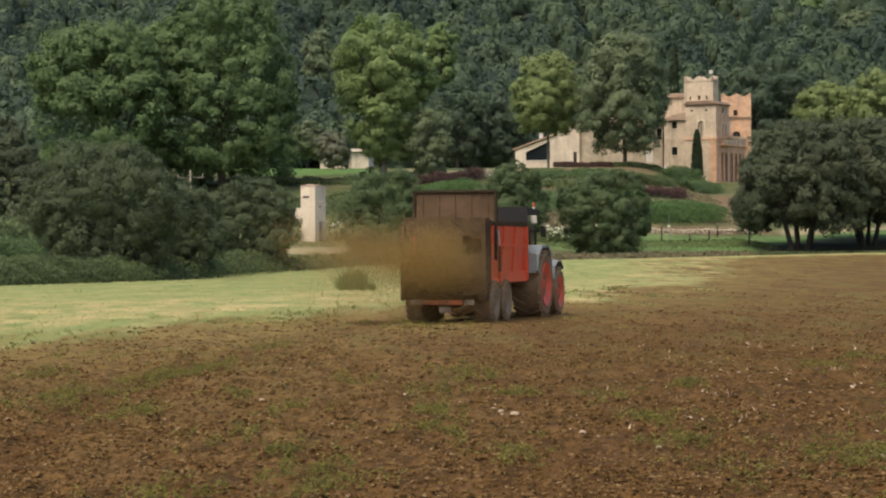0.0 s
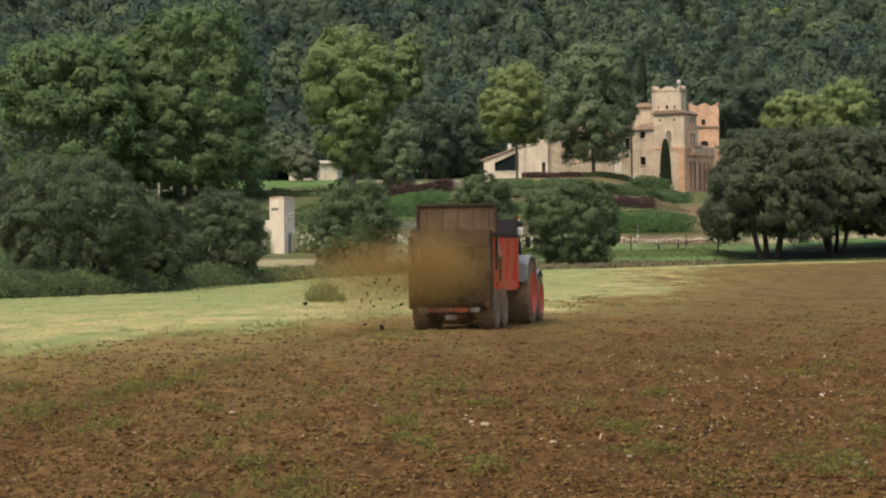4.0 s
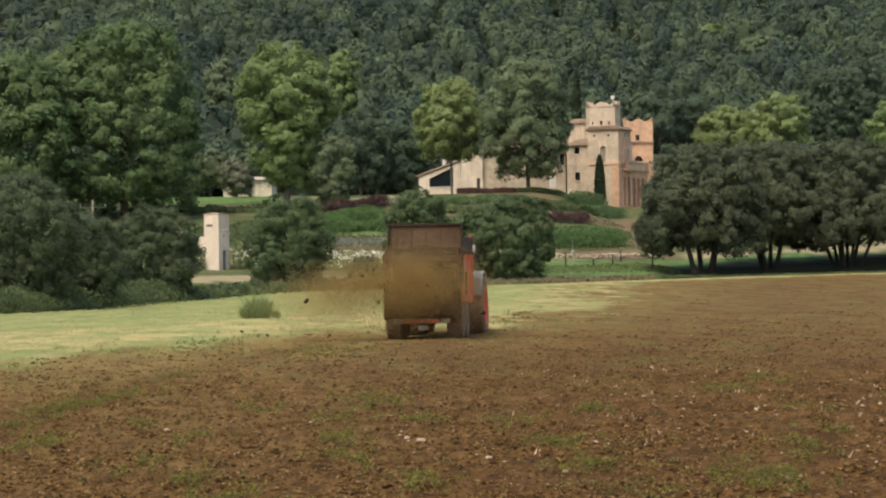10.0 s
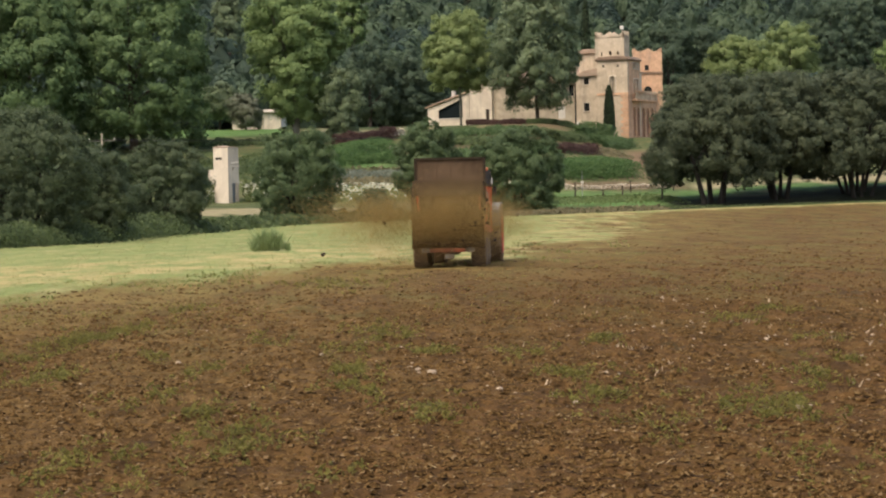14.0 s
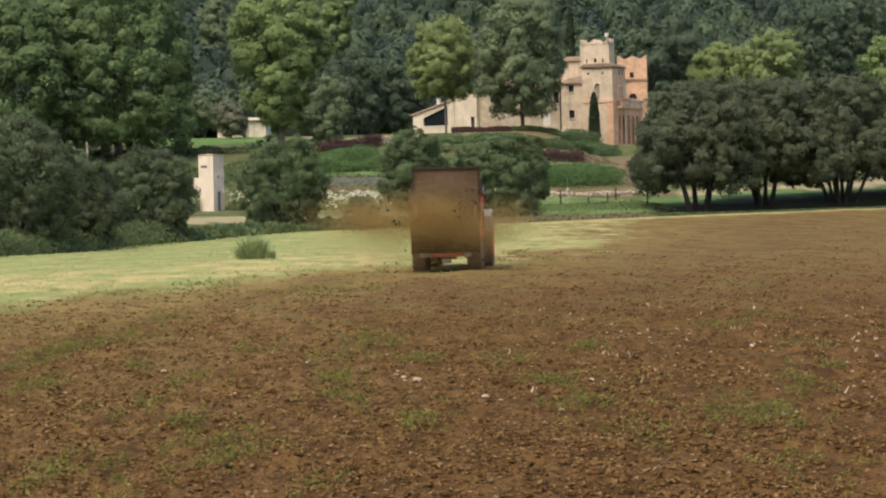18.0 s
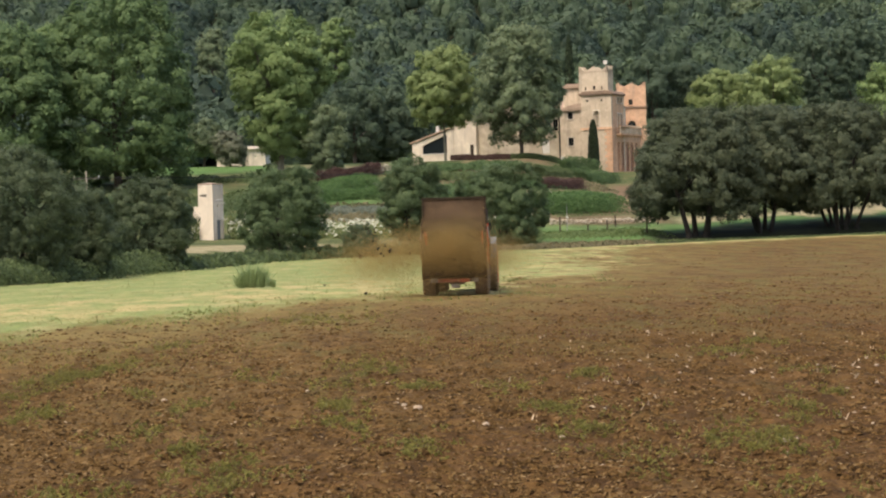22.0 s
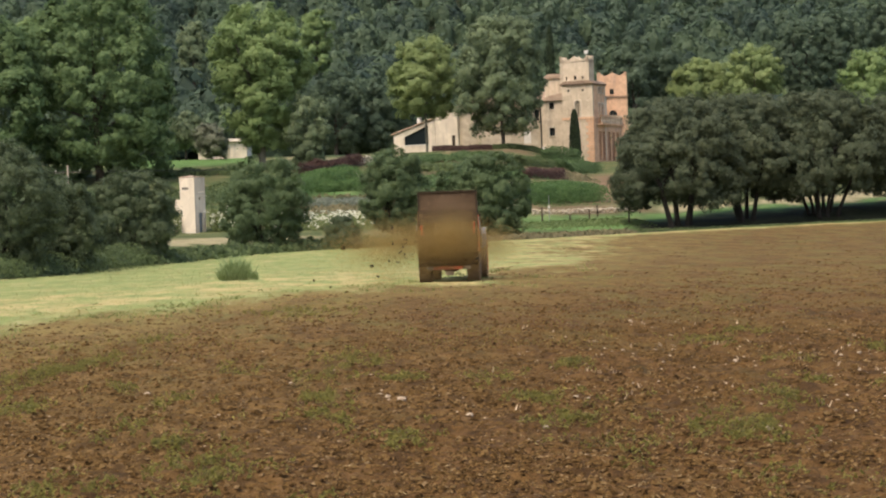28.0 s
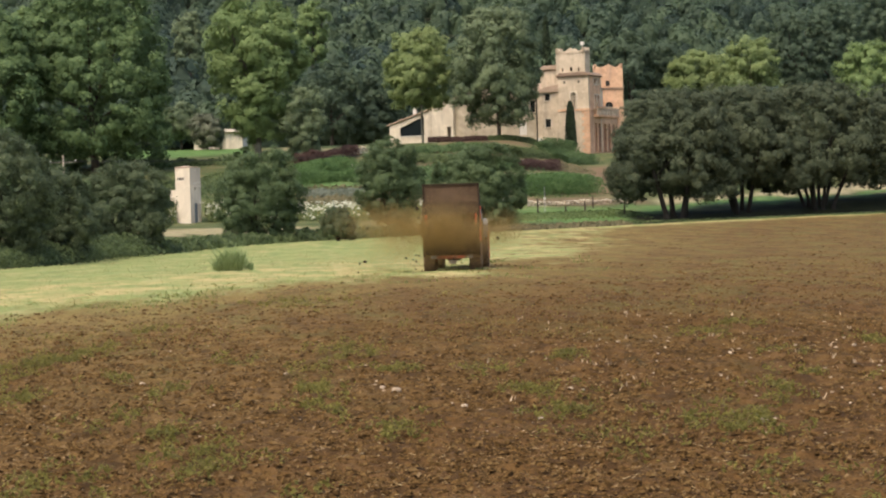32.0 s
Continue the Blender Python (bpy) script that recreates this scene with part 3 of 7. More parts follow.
def build_ground():
    radii = np.concatenate([np.linspace(1, 14, 10), np.arange(15, 46, 0.085), np.arange(46, 100, 0.3), np.arange(100, 250, 1.0), np.arange(250, 420, 3.0), np.geomspace(420, 4800, 40)])
    az = np.concatenate([np.arange(-180, -18, 9.0), np.arange(-18, -13, 1.0), np.arange(-13, 15.5, 0.155), np.arange(16, 21, 1.0), np.arange(21, 180, 9.0)])
    rr, aa = np.meshgrid(radii, np.radians(az), indexing="ij")
    x, y = (rr * np.sin(aa)).ravel(), (rr * np.cos(aa)).ravel()
    z = land(x, y) + relief(x, y)
    nr, na = rr.shape
    i, j = np.meshgrid(np.arange(nr - 1), np.arange(na), indexing="ij")
    jn = (j + 1) % na
    f = np.stack([i * na + j, (i + 1) * na + j, (i + 1) * na + jn, i * na + jn], -1).reshape(-1, 4)[:, ::-1]
    me = bpy.data.meshes.new("ground")
    x, y, z = np.append(x, 0), np.append(y, 0), np.append(z, 0)
    tri = [(nr * na, k, (k + 1) % na)[::-1] for k in range(na)]
    me.from_pydata(np.stack([x, y, z], 1).tolist(), [], f.tolist() + tri)
    d, azd = np.hypot(x, y), np.degrees(np.arctan2(x, y))
    e = np.interp(azd, EDGE_AZ, EDGE_D)
    rag = lattice(x * 0.22, y * 0.16, 31) + 0.5 * lattice(x * 0.7, y * 0.5, 32) - 0.75
    dry_d, dry_az = d, azd
    d, azd = d + 9 * rag, azd + 0.7 * rag
    lawn = smooth(322, 326, d) * (1 - smooth(352, 360, d)) * smooth(-5, -4.5, azd) * (1 - smooth(-1.6, -1.2, azd))
    lawn = np.maximum(lawn, smooth(228, 232, d) * (1 - smooth(244, 250, d)) * smooth(2.0, 3.0, azd) * (1 - smooth(7.0, 7.5, azd)))
    lawn = np.maximum(lawn, 0.8 * smooth(272, 276, d) * (1 - smooth(283, 287, d)) * smooth(-1.2, -0.8, azd) * (1 - smooth(0.8, 1.4, azd)))
    lawn = np.maximum(lawn, smooth(5, 7, d - 238 - 2.3 * (azd - 8.35)) * (1 - smooth(11, 13, d - 238 - 2.3 * (azd - 8.35))) * smooth(7.0, 7.6, azd))
    bare = smooth(262, 272, d) * (1 - smooth(312, 324, d)) * smooth(5.8, 6.2, azd) * (1 - smooth(7.2, 7.8, azd))
    bare = np.maximum(bare, 0.8 * smooth(326, 330, d) * (1 - smooth(336, 342, d)) * smooth(3.0, 3.4, azd) * (1 - smooth(4.8, 5.2, azd)))
    bare = np.maximum(bare, 0.8 * smooth(250, 252, d) * (1 - smooth(260, 264, d)) * smooth(4.0, 4.6, azd) * (1 - smooth(7.4, 8.0, azd)))
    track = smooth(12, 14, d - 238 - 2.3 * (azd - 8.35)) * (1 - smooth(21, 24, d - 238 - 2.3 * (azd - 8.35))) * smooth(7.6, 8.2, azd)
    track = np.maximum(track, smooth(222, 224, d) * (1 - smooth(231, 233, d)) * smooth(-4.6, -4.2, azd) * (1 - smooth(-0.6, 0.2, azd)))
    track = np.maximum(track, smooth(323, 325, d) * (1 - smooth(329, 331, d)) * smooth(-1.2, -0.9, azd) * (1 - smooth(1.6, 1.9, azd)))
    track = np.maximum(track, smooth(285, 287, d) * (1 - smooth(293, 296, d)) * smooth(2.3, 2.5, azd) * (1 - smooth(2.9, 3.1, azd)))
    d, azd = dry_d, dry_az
    # oak-row strip: the trees' shade as a dark colour; beyond, the wood's floor
    for name, v in (("dark_soil", np.clip(smooth(-3.5, 4, x) * (1 - 0.6 * smooth(45, 90, d)) + 0.9 * rut(x, y) + 0.6 * (1 - smooth(16, 28, d)), 0, 1.4)), ("bare", bare), ("grass", grass_mask(x, y)), ("meadow", smooth(-1.5, 1.5, d - e - 2.5 * (lattice(x * 0.3, y * 0.3, 9) - 0.5))), ("lawn", lawn), ("track", track), ("litter_shade", np.maximum(smooth(384, 398, d), smooth(-11, -7, d - 238 - 2.3 * (azd - 8.35)) * (1 - smooth(3, 6, d - 238 - 2.3 * (azd - 8.35))) * smooth(6.8, 7.4, azd))), ("far", smooth(22, 62, d)), ("straw", straw_mask(x, y)), ("ripe", ripe_mask(x, y))):
        me.attributes.new(name, "FLOAT", "POINT").data.foreach_set("value", v.astype(np.float32))
    me.polygons.foreach_set("use_smooth", np.ones(len(me.polygons), dtype=bool))
    me.update()
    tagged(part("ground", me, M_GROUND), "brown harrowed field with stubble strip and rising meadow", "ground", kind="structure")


build_ground()


# ---- manure spreader and tractor ----
def wheel(thing_, name, x, y, radius, width, side, rim_mat, rim_label, lugs=18):
    """A lugged tyre with its rim; its origin is the hub."""
    bm = bmesh.new()
    w, r = width / 2, radius
    turned(bm, [(-w * 0.75, r * 0.60), (-w * 0.97, r * 0.68), (-w, r * 0.86), (-w * 0.8, r * 0.955), (0, r * 0.97), (w * 0.8, r * 0.955), (w, r * 0.86), (w * 0.97, r * 0.68), (w * 0.75, r * 0.60)], 32)
    tyre = part(name, bm, M_TYRE, thing_, "mud-caked black lugged tyre")
    lug = bpy.data.meshes.new("tread_lug")
    bm = boxes((-w * 0.52, w * 0.52, -r * 0.045, r * 0.045, -r * 0.03, r * 0.035))
    bm.to_mesh(lug)
    bm.free()
    for k in range(lugs):
        for s in (-1, 1):
            o = part("tread_lug", lug, M_TYRE, tyre)
            o.matrix_basis = Matrix.Rotation(math.tau * (k + 0.25 * s) / lugs, 4, "X") @ Matrix.Translation((s * w * 0.5, 0, r * 0.965)) @ Matrix.Rotation(s * 0.6, 4, "Z")
    tyre.location = (x, y, radius)
    bm = bmesh.new()
    turned(bm, [(side * w * 0.62, r * 0.1), (side * w * 0.66, r * 0.3), (side * w * 0.86, r * 0.5), (side * w * 1.02, r * 0.64), (side * w * 0.9, r * 0.66), (-side * w * 0.6, r * 0.60)], 28)
    turned(bm, [(side * w * 0.5, r * 0.16), (side * w * 0.8, r * 0.15), (side * w * 0.85, r * 0.06)], 14)
    for k in range(8):
        a = math.tau * k / 8
        box(bm, -0.012, 0.012, -0.018, 0.018, -0.018, 0.018, Matrix.Translation((side * w * 0.66, math.cos(a) * r * 0.24, math.sin(a) * r * 0.24)))
    part("rim", bm, rim_mat, tyre, rim_label)
    return tyre


def build_spreader():
    t = thing("manure_spreader", (0, 0, 0), "red manure spreader caked with dung, throwing muck behind", "trailer")
    # tapered hopper sides with ribs and rails
    for s in (-1, 1):
        bm = bmesh.new()
        prism(bm, [(s * 0.85, 1.05), (s * 0.90, 1.05), (s * 1.01, 2.48), (s * 0.96, 2.48)], 0.22, 4.55)
        part("side_panel", bm, M_SPREADER, t, "red sheet-steel hopper side, dung-stained")
        part("top_rail", soft_boxes(0.015, (s * 0.99 - 0.06, s * 0.99 + 0.06, 0.3, 4.6, 2.46, 2.58)), M_DIRTY, t)
        part("middle_rail", soft_boxes(0.01, (s * 0.965 - 0.035, s * 0.965 + 0.035, 0.3, 4.55, 1.92, 2.0)), M_SPREADER, t)
        part("lower_rail", soft_boxes(0.01, (s * 0.91 - 0.05, s * 0.91 + 0.05, 0.3, 4.55, 1.02, 1.14)), M_SPREADER, t)
        part("upper_rail", soft_boxes(0.01, (s * 0.985 - 0.03, s * 0.985 + 0.03, 0.3, 4.55, 2.22, 2.28)), M_SPREADER, t)
        bm = bmesh.new()
        prism(bm, [(s * 0.86, 1.02), (s * 0.94, 1.30), (s * 1.00, 1.30), (s * 1.02, 1.02)], 1.55, 4.5)
        part("lower_skirt", bm, M_SPREADER, t, "flared red skirt over the wheels")
        for k in range(4):
            bm = bmesh.new()
            y = 0.62 + k * 1.25
            prism(bm, [(s * 0.895, 1.1), (s * 0.945, 1.1), (s * 1.055, 2.47), (s * 1.00, 2.47)], y - 0.04, y + 0.04)
            part("rib", bm, M_SPREADER, t)
    part("front_panel", boxes((-1.05, 1.05, 4.5, 4.57, 1.05, 2.5)), M_SPREADER, t)
    bm = bmesh.new()
    box(bm, -1.04, 1.04, 4.50, 4.54, 2.58, 3.0)
    part("front_guard", bm, M_BLACK, t, "black guard plate over the headboard")
    part("hopper_floor", boxes((-0.93, 0.93, 0.1, 4.55, 0.98, 1.06)), M_DIRTY, t)
    bm = bmesh.new()
    rng = random.Random(4)
    rows_ = []
    for i in range(11):
        rows_.append([bm.verts.new((-0.94 + j * 0.235, 0.45 + i * 0.40, 1.95 + 0.38 * math.sin(math.pi * j / 8) + rng.uniform(-0.07, 0.07) - 0.3 * (i == 0))) for j in range(9)])
    for a, b in zip(rows_, rows_[1:]):
        for j in range(8):
            bm.faces.new((a[j], a[j + 1], b[j + 1], b[j]))
    part("load", bm, M_DUNG, t, "heaped brown manure load")
    # rear housing round the beaters
    for s in (-1, 1):
        bm = bmesh.new()
        pts = [(-0.42, 0.62), (0.22, 0.62), (0.22, 2.60), (-0.12, 2.66), (-0.42, 2.3)]
        a = [bm.verts.new((s * 1.02, y, z)) for y, z in pts]
        b = [bm.verts.new((s * 1.07, y, z)) for y, z in pts]
        bm.faces.new(a)
        bm.faces.new(b[::-1])
        for k in range(5):
            bm.faces.new((a[k], b[k], b[(k + 1) % 5], a[(k + 1) % 5]))
        bmesh.ops.recalc_face_normals(bm, faces=bm.faces[:])
        part("beater_side_plate", bm, M_DIRTY, t)
        part("rear_post", soft_boxes(0.012, (s * 1.04 - 0.05, s * 1.04 + 0.05, -0.46, -0.34, 0.6, 2.5)), M_DIRTY, t)
        part("hood_arm", soft_boxes(0.01, (s * 1.06 - 0.035, s * 1.06 + 0.035, 0.72, 0.84, 1.6, 3.36)), M_DARKDUNG, t)
        bm = bmesh.new()
        tube(bm, [(s * 1.17, 0.72, 1.3), (s * 1.17, 0.74, 1.95)], [0.035, 0.035], 8)
        ram = part("lift_ram", bm, M_DIRTY, t)
        bm = bmesh.new()
        tube(bm, [(s * 1.17, 0.74, 1.95), (s * 1.12, 0.77, 2.35)], [0.018, 0.018], 8)
        part("ram_rod", bm, M_GALV, ram, "bright steel ram rod")
    part("cross_beam", soft_boxes(0.02, (-1.07, 1.07, -0.3, -0.16, 2.5, 2.66)), M_DIRTY, t)
    part("hood", boxes((-1.03, 1.03, 0.78, 0.815, 2.55, 3.34)), M_HOOD, t, "raised rear door caked with dung")
    part("hood_edge", soft_boxes(0.01, (-1.1, 1.1, 0.72, 0.86, 3.30, 3.37)), M_DARKDUNG, t)
    for k in range(5):
        part("hood_stiffener", boxes((-0.84 + k * 0.42 - 0.02, -0.84 + k * 0.42 + 0.02, 0.755, 0.78, 2.55, 3.3)), M_HOOD, t)
    part("deflector", boxes((-1.05, 1.05, -0.30, -0.27, 2.2, 2.52)), M_DIRTY, t)
    # beaters and spreading discs
    spin = []
    for s in (-1, 1):
        bm = bmesh.new()
        turned_z = [(0, 0, 0.8), (0, 0, 2.35)]
        tube(bm, turned_z, [0.09, 0.09], 10)
        for k in range(26):
            a = k * 0.62 * s
            box(bm, 0.08, 0.42, -0.05, 0.05, -0.012, 0.012, Matrix.Translation((0, 0, 0.9 + k * 0.055)) @ Matrix.Rotation(a, 4, "Z"))
        o = part("beater", bm, M_DIRTY, t, "dung-caked upright beater screw")
        o.location = (s * 0.5, -0.05, 0)
        spin.append((o, s))
        bm = bmesh.new()
        tube(bm, [(0, 0, 0), (0, 0, 0.03)], [0.44, 0.44], 20)
        for k in range(4):
            box(bm, 0.08, 0.43, -0.015, 0.015, 0.03, 0.1, Matrix.Rotation(k * math.pi / 2, 4, "Z"))
        o = part("spreading_disc", bm, M_DIRTY, t)
        o.location = (s * 0.5, -0.25, 0.74)
        spin.append((o, -s))
    part("muck_wall", boxes((-0.98, 0.98, 0.42, 0.5, 1.05, 2.25)), M_DUNG, t, "cut face of the manure load")
    part("lower_apron", soft_boxes(0.012, (-1.06, 1.06, -0.40, -0.34, 0.64, 1.02)), M_DIRTY, t)
    part("rear_flap", soft_boxes(0.012, (-1.04, 1.04, -0.45, -0.42, 0.95, 1.75)), M_DIRTY, t, "dung-caked rubber rear flap")
    # lights and underframe
    part("light_bar", soft_boxes(0.01, (-0.56, 0.52, -0.52, -0.45, 0.50, 0.62)), M_LAMPRED, t, "orange-red rear light bar")
    for s in (-1, 1):
        part("rear_lamp", soft_boxes(0.012, (s * 0.68 - 0.12, s * 0.68 + 0.12, -0.53, -0.45, 0.50, 0.63)), M_LAMPWHITE, t, "pale rear reflector and number board")
        part("chassis_beam", soft_boxes(0.02, (s * 0.42 - 0.06, s * 0.42 + 0.06, -0.3, 4.6, 0.78, 0.98)), M_SPREADER, t)
        part("bogie_beam", soft_boxes(0.02, (s * 0.72 - 0.07, s * 0.72 + 0.07, 0.4, 2.1, 0.55, 0.72)), M_DIRTY, t)
    part("gearbox_cover", soft_boxes(0.02, (-0.12, 0.18, -0.42, -0.36, 0.30, 0.44)), M_LAMPWHITE, t, "pale gearbox cover")
    part("gearbox", soft_boxes(0.04, (-0.2, 0.35, -0.35, 0.1, 0.42, 0.74)), M_DIRTY, t)
    for y in (0.55, 1.85):
        part("axle", boxes((-0.9, 0.9, y - 0.06, y + 0.06, 0.49, 0.61)), M_DIRTY, t)
    bm = bmesh.new()
    tube(bm, [(0.4, 4.4, 0.85), (0.05, 5.1, 0.62)], [0.08, 0.06], 8)
    tube(bm, [(-0.4, 4.4, 0.85), (-0.05, 5.1, 0.62)], [0.08, 0.06], 8)
    part("drawbar", bm, M_SPREADER, t)
    wheels = [wheel(t, "wheel", s * 0.88, y, 0.55, 0.46, s, M_RIM_PALE, "dusty pale steel rim") for y in (0.55, 1.85) for s in (-1, 1)]
    return t, wheels, spin


def build_tractor():
    """Origin on the ground under the rear axle; forward is +y."""
    t = thing("tractor", (0, 0, 0), "grey-green tractor with red rims and dark cab", "tractor")
    part("transmission", soft_boxes(0.05, (-0.34, 0.34, -0.45, 2.9, 0.6, 1.15)), M_BLACK, t)
    bm = bmesh.new()
    prism(bm, [(-0.45, 1.15), (0.45, 1.15), (0.43, 1.75), (0.3, 1.92), (-0.3, 1.92), (-0.43, 1.75)], 1.15, 3.55)
    bmesh.ops.bevel(bm, geom=bm.edges[:], offset=0.03, segments=2, affect="EDGES")
    part("bonnet", bm, M_TRACTOR, t, "grey-green engine bonnet")
    # cab: posts, roof, panes
    for s in (-1, 1):
        for y, lean in ((-0.55, 0.05), (0.35, 0.0), (1.15, -0.12)):
            bm = bmesh.new()
            tube(bm, [(s * 0.80, y, 1.25), (s * 0.72, y + lean, 2.82)], [0.05, 0.045], 8)
            part("cab_post", bm, M_BLACK, t)
        part("side_pane", boxes((s * 0.765 - 0.006, s * 0.765 + 0.006, -0.5, 1.1, 1.45, 2.78)), M_GLASS, t)
        part("door_sill", soft_boxes(0.02, (s * 0.78 - 0.03, s * 0.78 + 0.03, -0.5, 1.15, 1.15, 1.47)), M_TRACTOR, t)
        bm = bmesh.new()
        prof = [(-0.98, 1.30), (-0.85, 1.72), (-0.45, 1.96), (0.30, 1.98), (0.72, 1.80), (0.86, 1.35)]
        low = [(y * 0.93, z - 0.07) for y, z in prof]
        ring = prof + low[::-1]
        a = [bm.verts.new((s * 0.55, y, z)) for y, z in ring]
        b = [bm.verts.new((s * 1.30, y, z)) for y, z in ring]
        n = len(ring)
        for k in range(n):
            bm.faces.new((a[k], b[k], b[(k + 1) % n], a[(k + 1) % n]))
        for k in range(len(prof) - 1):
            bm.faces.new((a[k], a[k + 1], a[n - 2 - k], a[n - 1 - k]))
            bm.faces.new((b[k + 1], b[k], b[n - 1 - k], b[n - 2 - k]))
        bmesh.ops.recalc_face_normals(bm, faces=bm.faces[:])
        part("rear_mudguard", bm, M_TRACTOR, t, "grey rear mudguard")
        part("mudguard_flap", soft_boxes(0.02, (s * 0.98 - 0.28, s * 0.98 + 0.28, -1.03, -0.96, 1.22, 1.75)), M_TRACTOR, t)
        bm = bmesh.new()
        prof = [(1.98, 1.06), (2.08, 1.40), (2.45, 1.56), (2.9, 1.54), (3.2, 1.35)]
        for k in range(4):
            (y0, z0), (y1, z1) = prof[k], prof[k + 1]
            q = [bm.verts.new((x, y, z)) for x, y, z in ((s * 0.70, y0, z0), (s * 1.12, y0, z0), (s * 1.12, y1, z1), (s * 0.70, y1, z1), (s * 0.70, y0, z0 - 0.05), (s * 1.12, y0, z0 - 0.05), (s * 1.12, y1, z1 - 0.05), (s * 0.70, y1, z1 - 0.05))]
            for f in ((0, 1, 2, 3), (7, 6, 5, 4), (0, 4, 5, 1), (1, 5, 6, 2), (2, 6, 7, 3), (3, 7, 4, 0)):
                bm.faces.new([q[i] for i in f])
        bmesh.ops.recalc_face_normals(bm, faces=bm.faces[:])
        part("front_mudguard", bm, M_TRACTOR, t, "grey front mudguard")
        bm = bmesh.new()
        tube(bm, [(s * 0.78, 1.1, 2.35), (s * 1.02, 1.0, 2.4)], [0.015, 0.015], 6)
        box(bm, s * 1.02 - 0.07, s * 1.02 + 0.07, 0.96, 1.02, 2.2, 2.5)
        part("mirror", bm, M_BLACK, t, "dark mirror on an arm")
        part("work_lamp", soft_boxes(0.015, (s * 0.93 - 0.08, s * 0.93 + 0.08, 0.1, 0.22, 2.56, 2.78)), M_WHITE, t, "white work lamp at the cab corner")
    part("rear_pane", boxes((-0.72, 0.72, -0.59, -0.575, 1.4, 2.8)), M_GLASS, t)
    part("windscreen", boxes((-0.72, 0.72, 1.08, 1.095, 1.5, 2.8)), M_GLASS, t)
    part("cab_back", soft_boxes(0.02, (-0.78, 0.78, -0.6, -0.5, 1.15, 1.45)), M_TRACTOR, t)
    part("roof", soft_boxes(0.06, (-0.86, 0.86, -0.75, 1.3, 2.78, 2.98)), M_BLACK, t, "dark cab roof")
    part("seat", soft_boxes(0.05, (-0.25, 0.25, -0.1, 0.4, 1.3, 1.5), (-0.25, 0.25, -0.2, -0.08, 1.45, 2.1)), M_BLACK, t)
    bm = bmesh.new()
    tube(bm, [(0.80, 0.75, 2.96), (0.80, 0.75, 3.02)], [0.03, 0.03], 8)
    part("beacon_stem", bm, M_WHITE, t)
    bm = bmesh.new()
    tube(bm, [(0.80, 0.75, 3.02), (0.80, 0.75, 3.10), (0.80, 0.75, 3.13)], [0.034, 0.032, 0.014], 12)
    part("beacon", bm, M_BEACON, t, "orange beacon on the cab roof")
    bm = bmesh.new()
    tube(bm, [(0.62, 1.35, 1.4), (0.62, 1.35, 2.9)], [0.05, 0.05], 10)
    part("exhaust", bm, M_BLACK, t)
    part("tow_frame", soft_boxes(0.03, (-0.3, 0.3, -0.75, -0.4, 0.45, 0.75)), M_BLACK, t)
    part("front_axle", boxes((-0.85, 0.85, 2.72, 2.9, 0.58, 0.74)), M_BLACK, t)
    part("front_weight", soft_boxes(0.05, (-0.45, 0.45, 3.55, 3.9, 0.7, 1.15)), M_BLACK, t)
    wheels = [(wheel(t, "rear_wheel", s * 0.92, 0.0, 0.92, 0.80, s, M_RIM_RED, "muddy red rim", 20), 0.92) for s in (-1, 1)]
    wheels += [(wheel(t, "front_wheel", s * 0.86, 2.65, 0.68, 0.56, s, M_RIM_RED, "muddy red rim", 18), 0.68) for s in (-1, 1)]
    return t, wheels


spreader, spreader_wheels, spinning = build_spreader()
tractor, tractor_wheels = build_tractor()


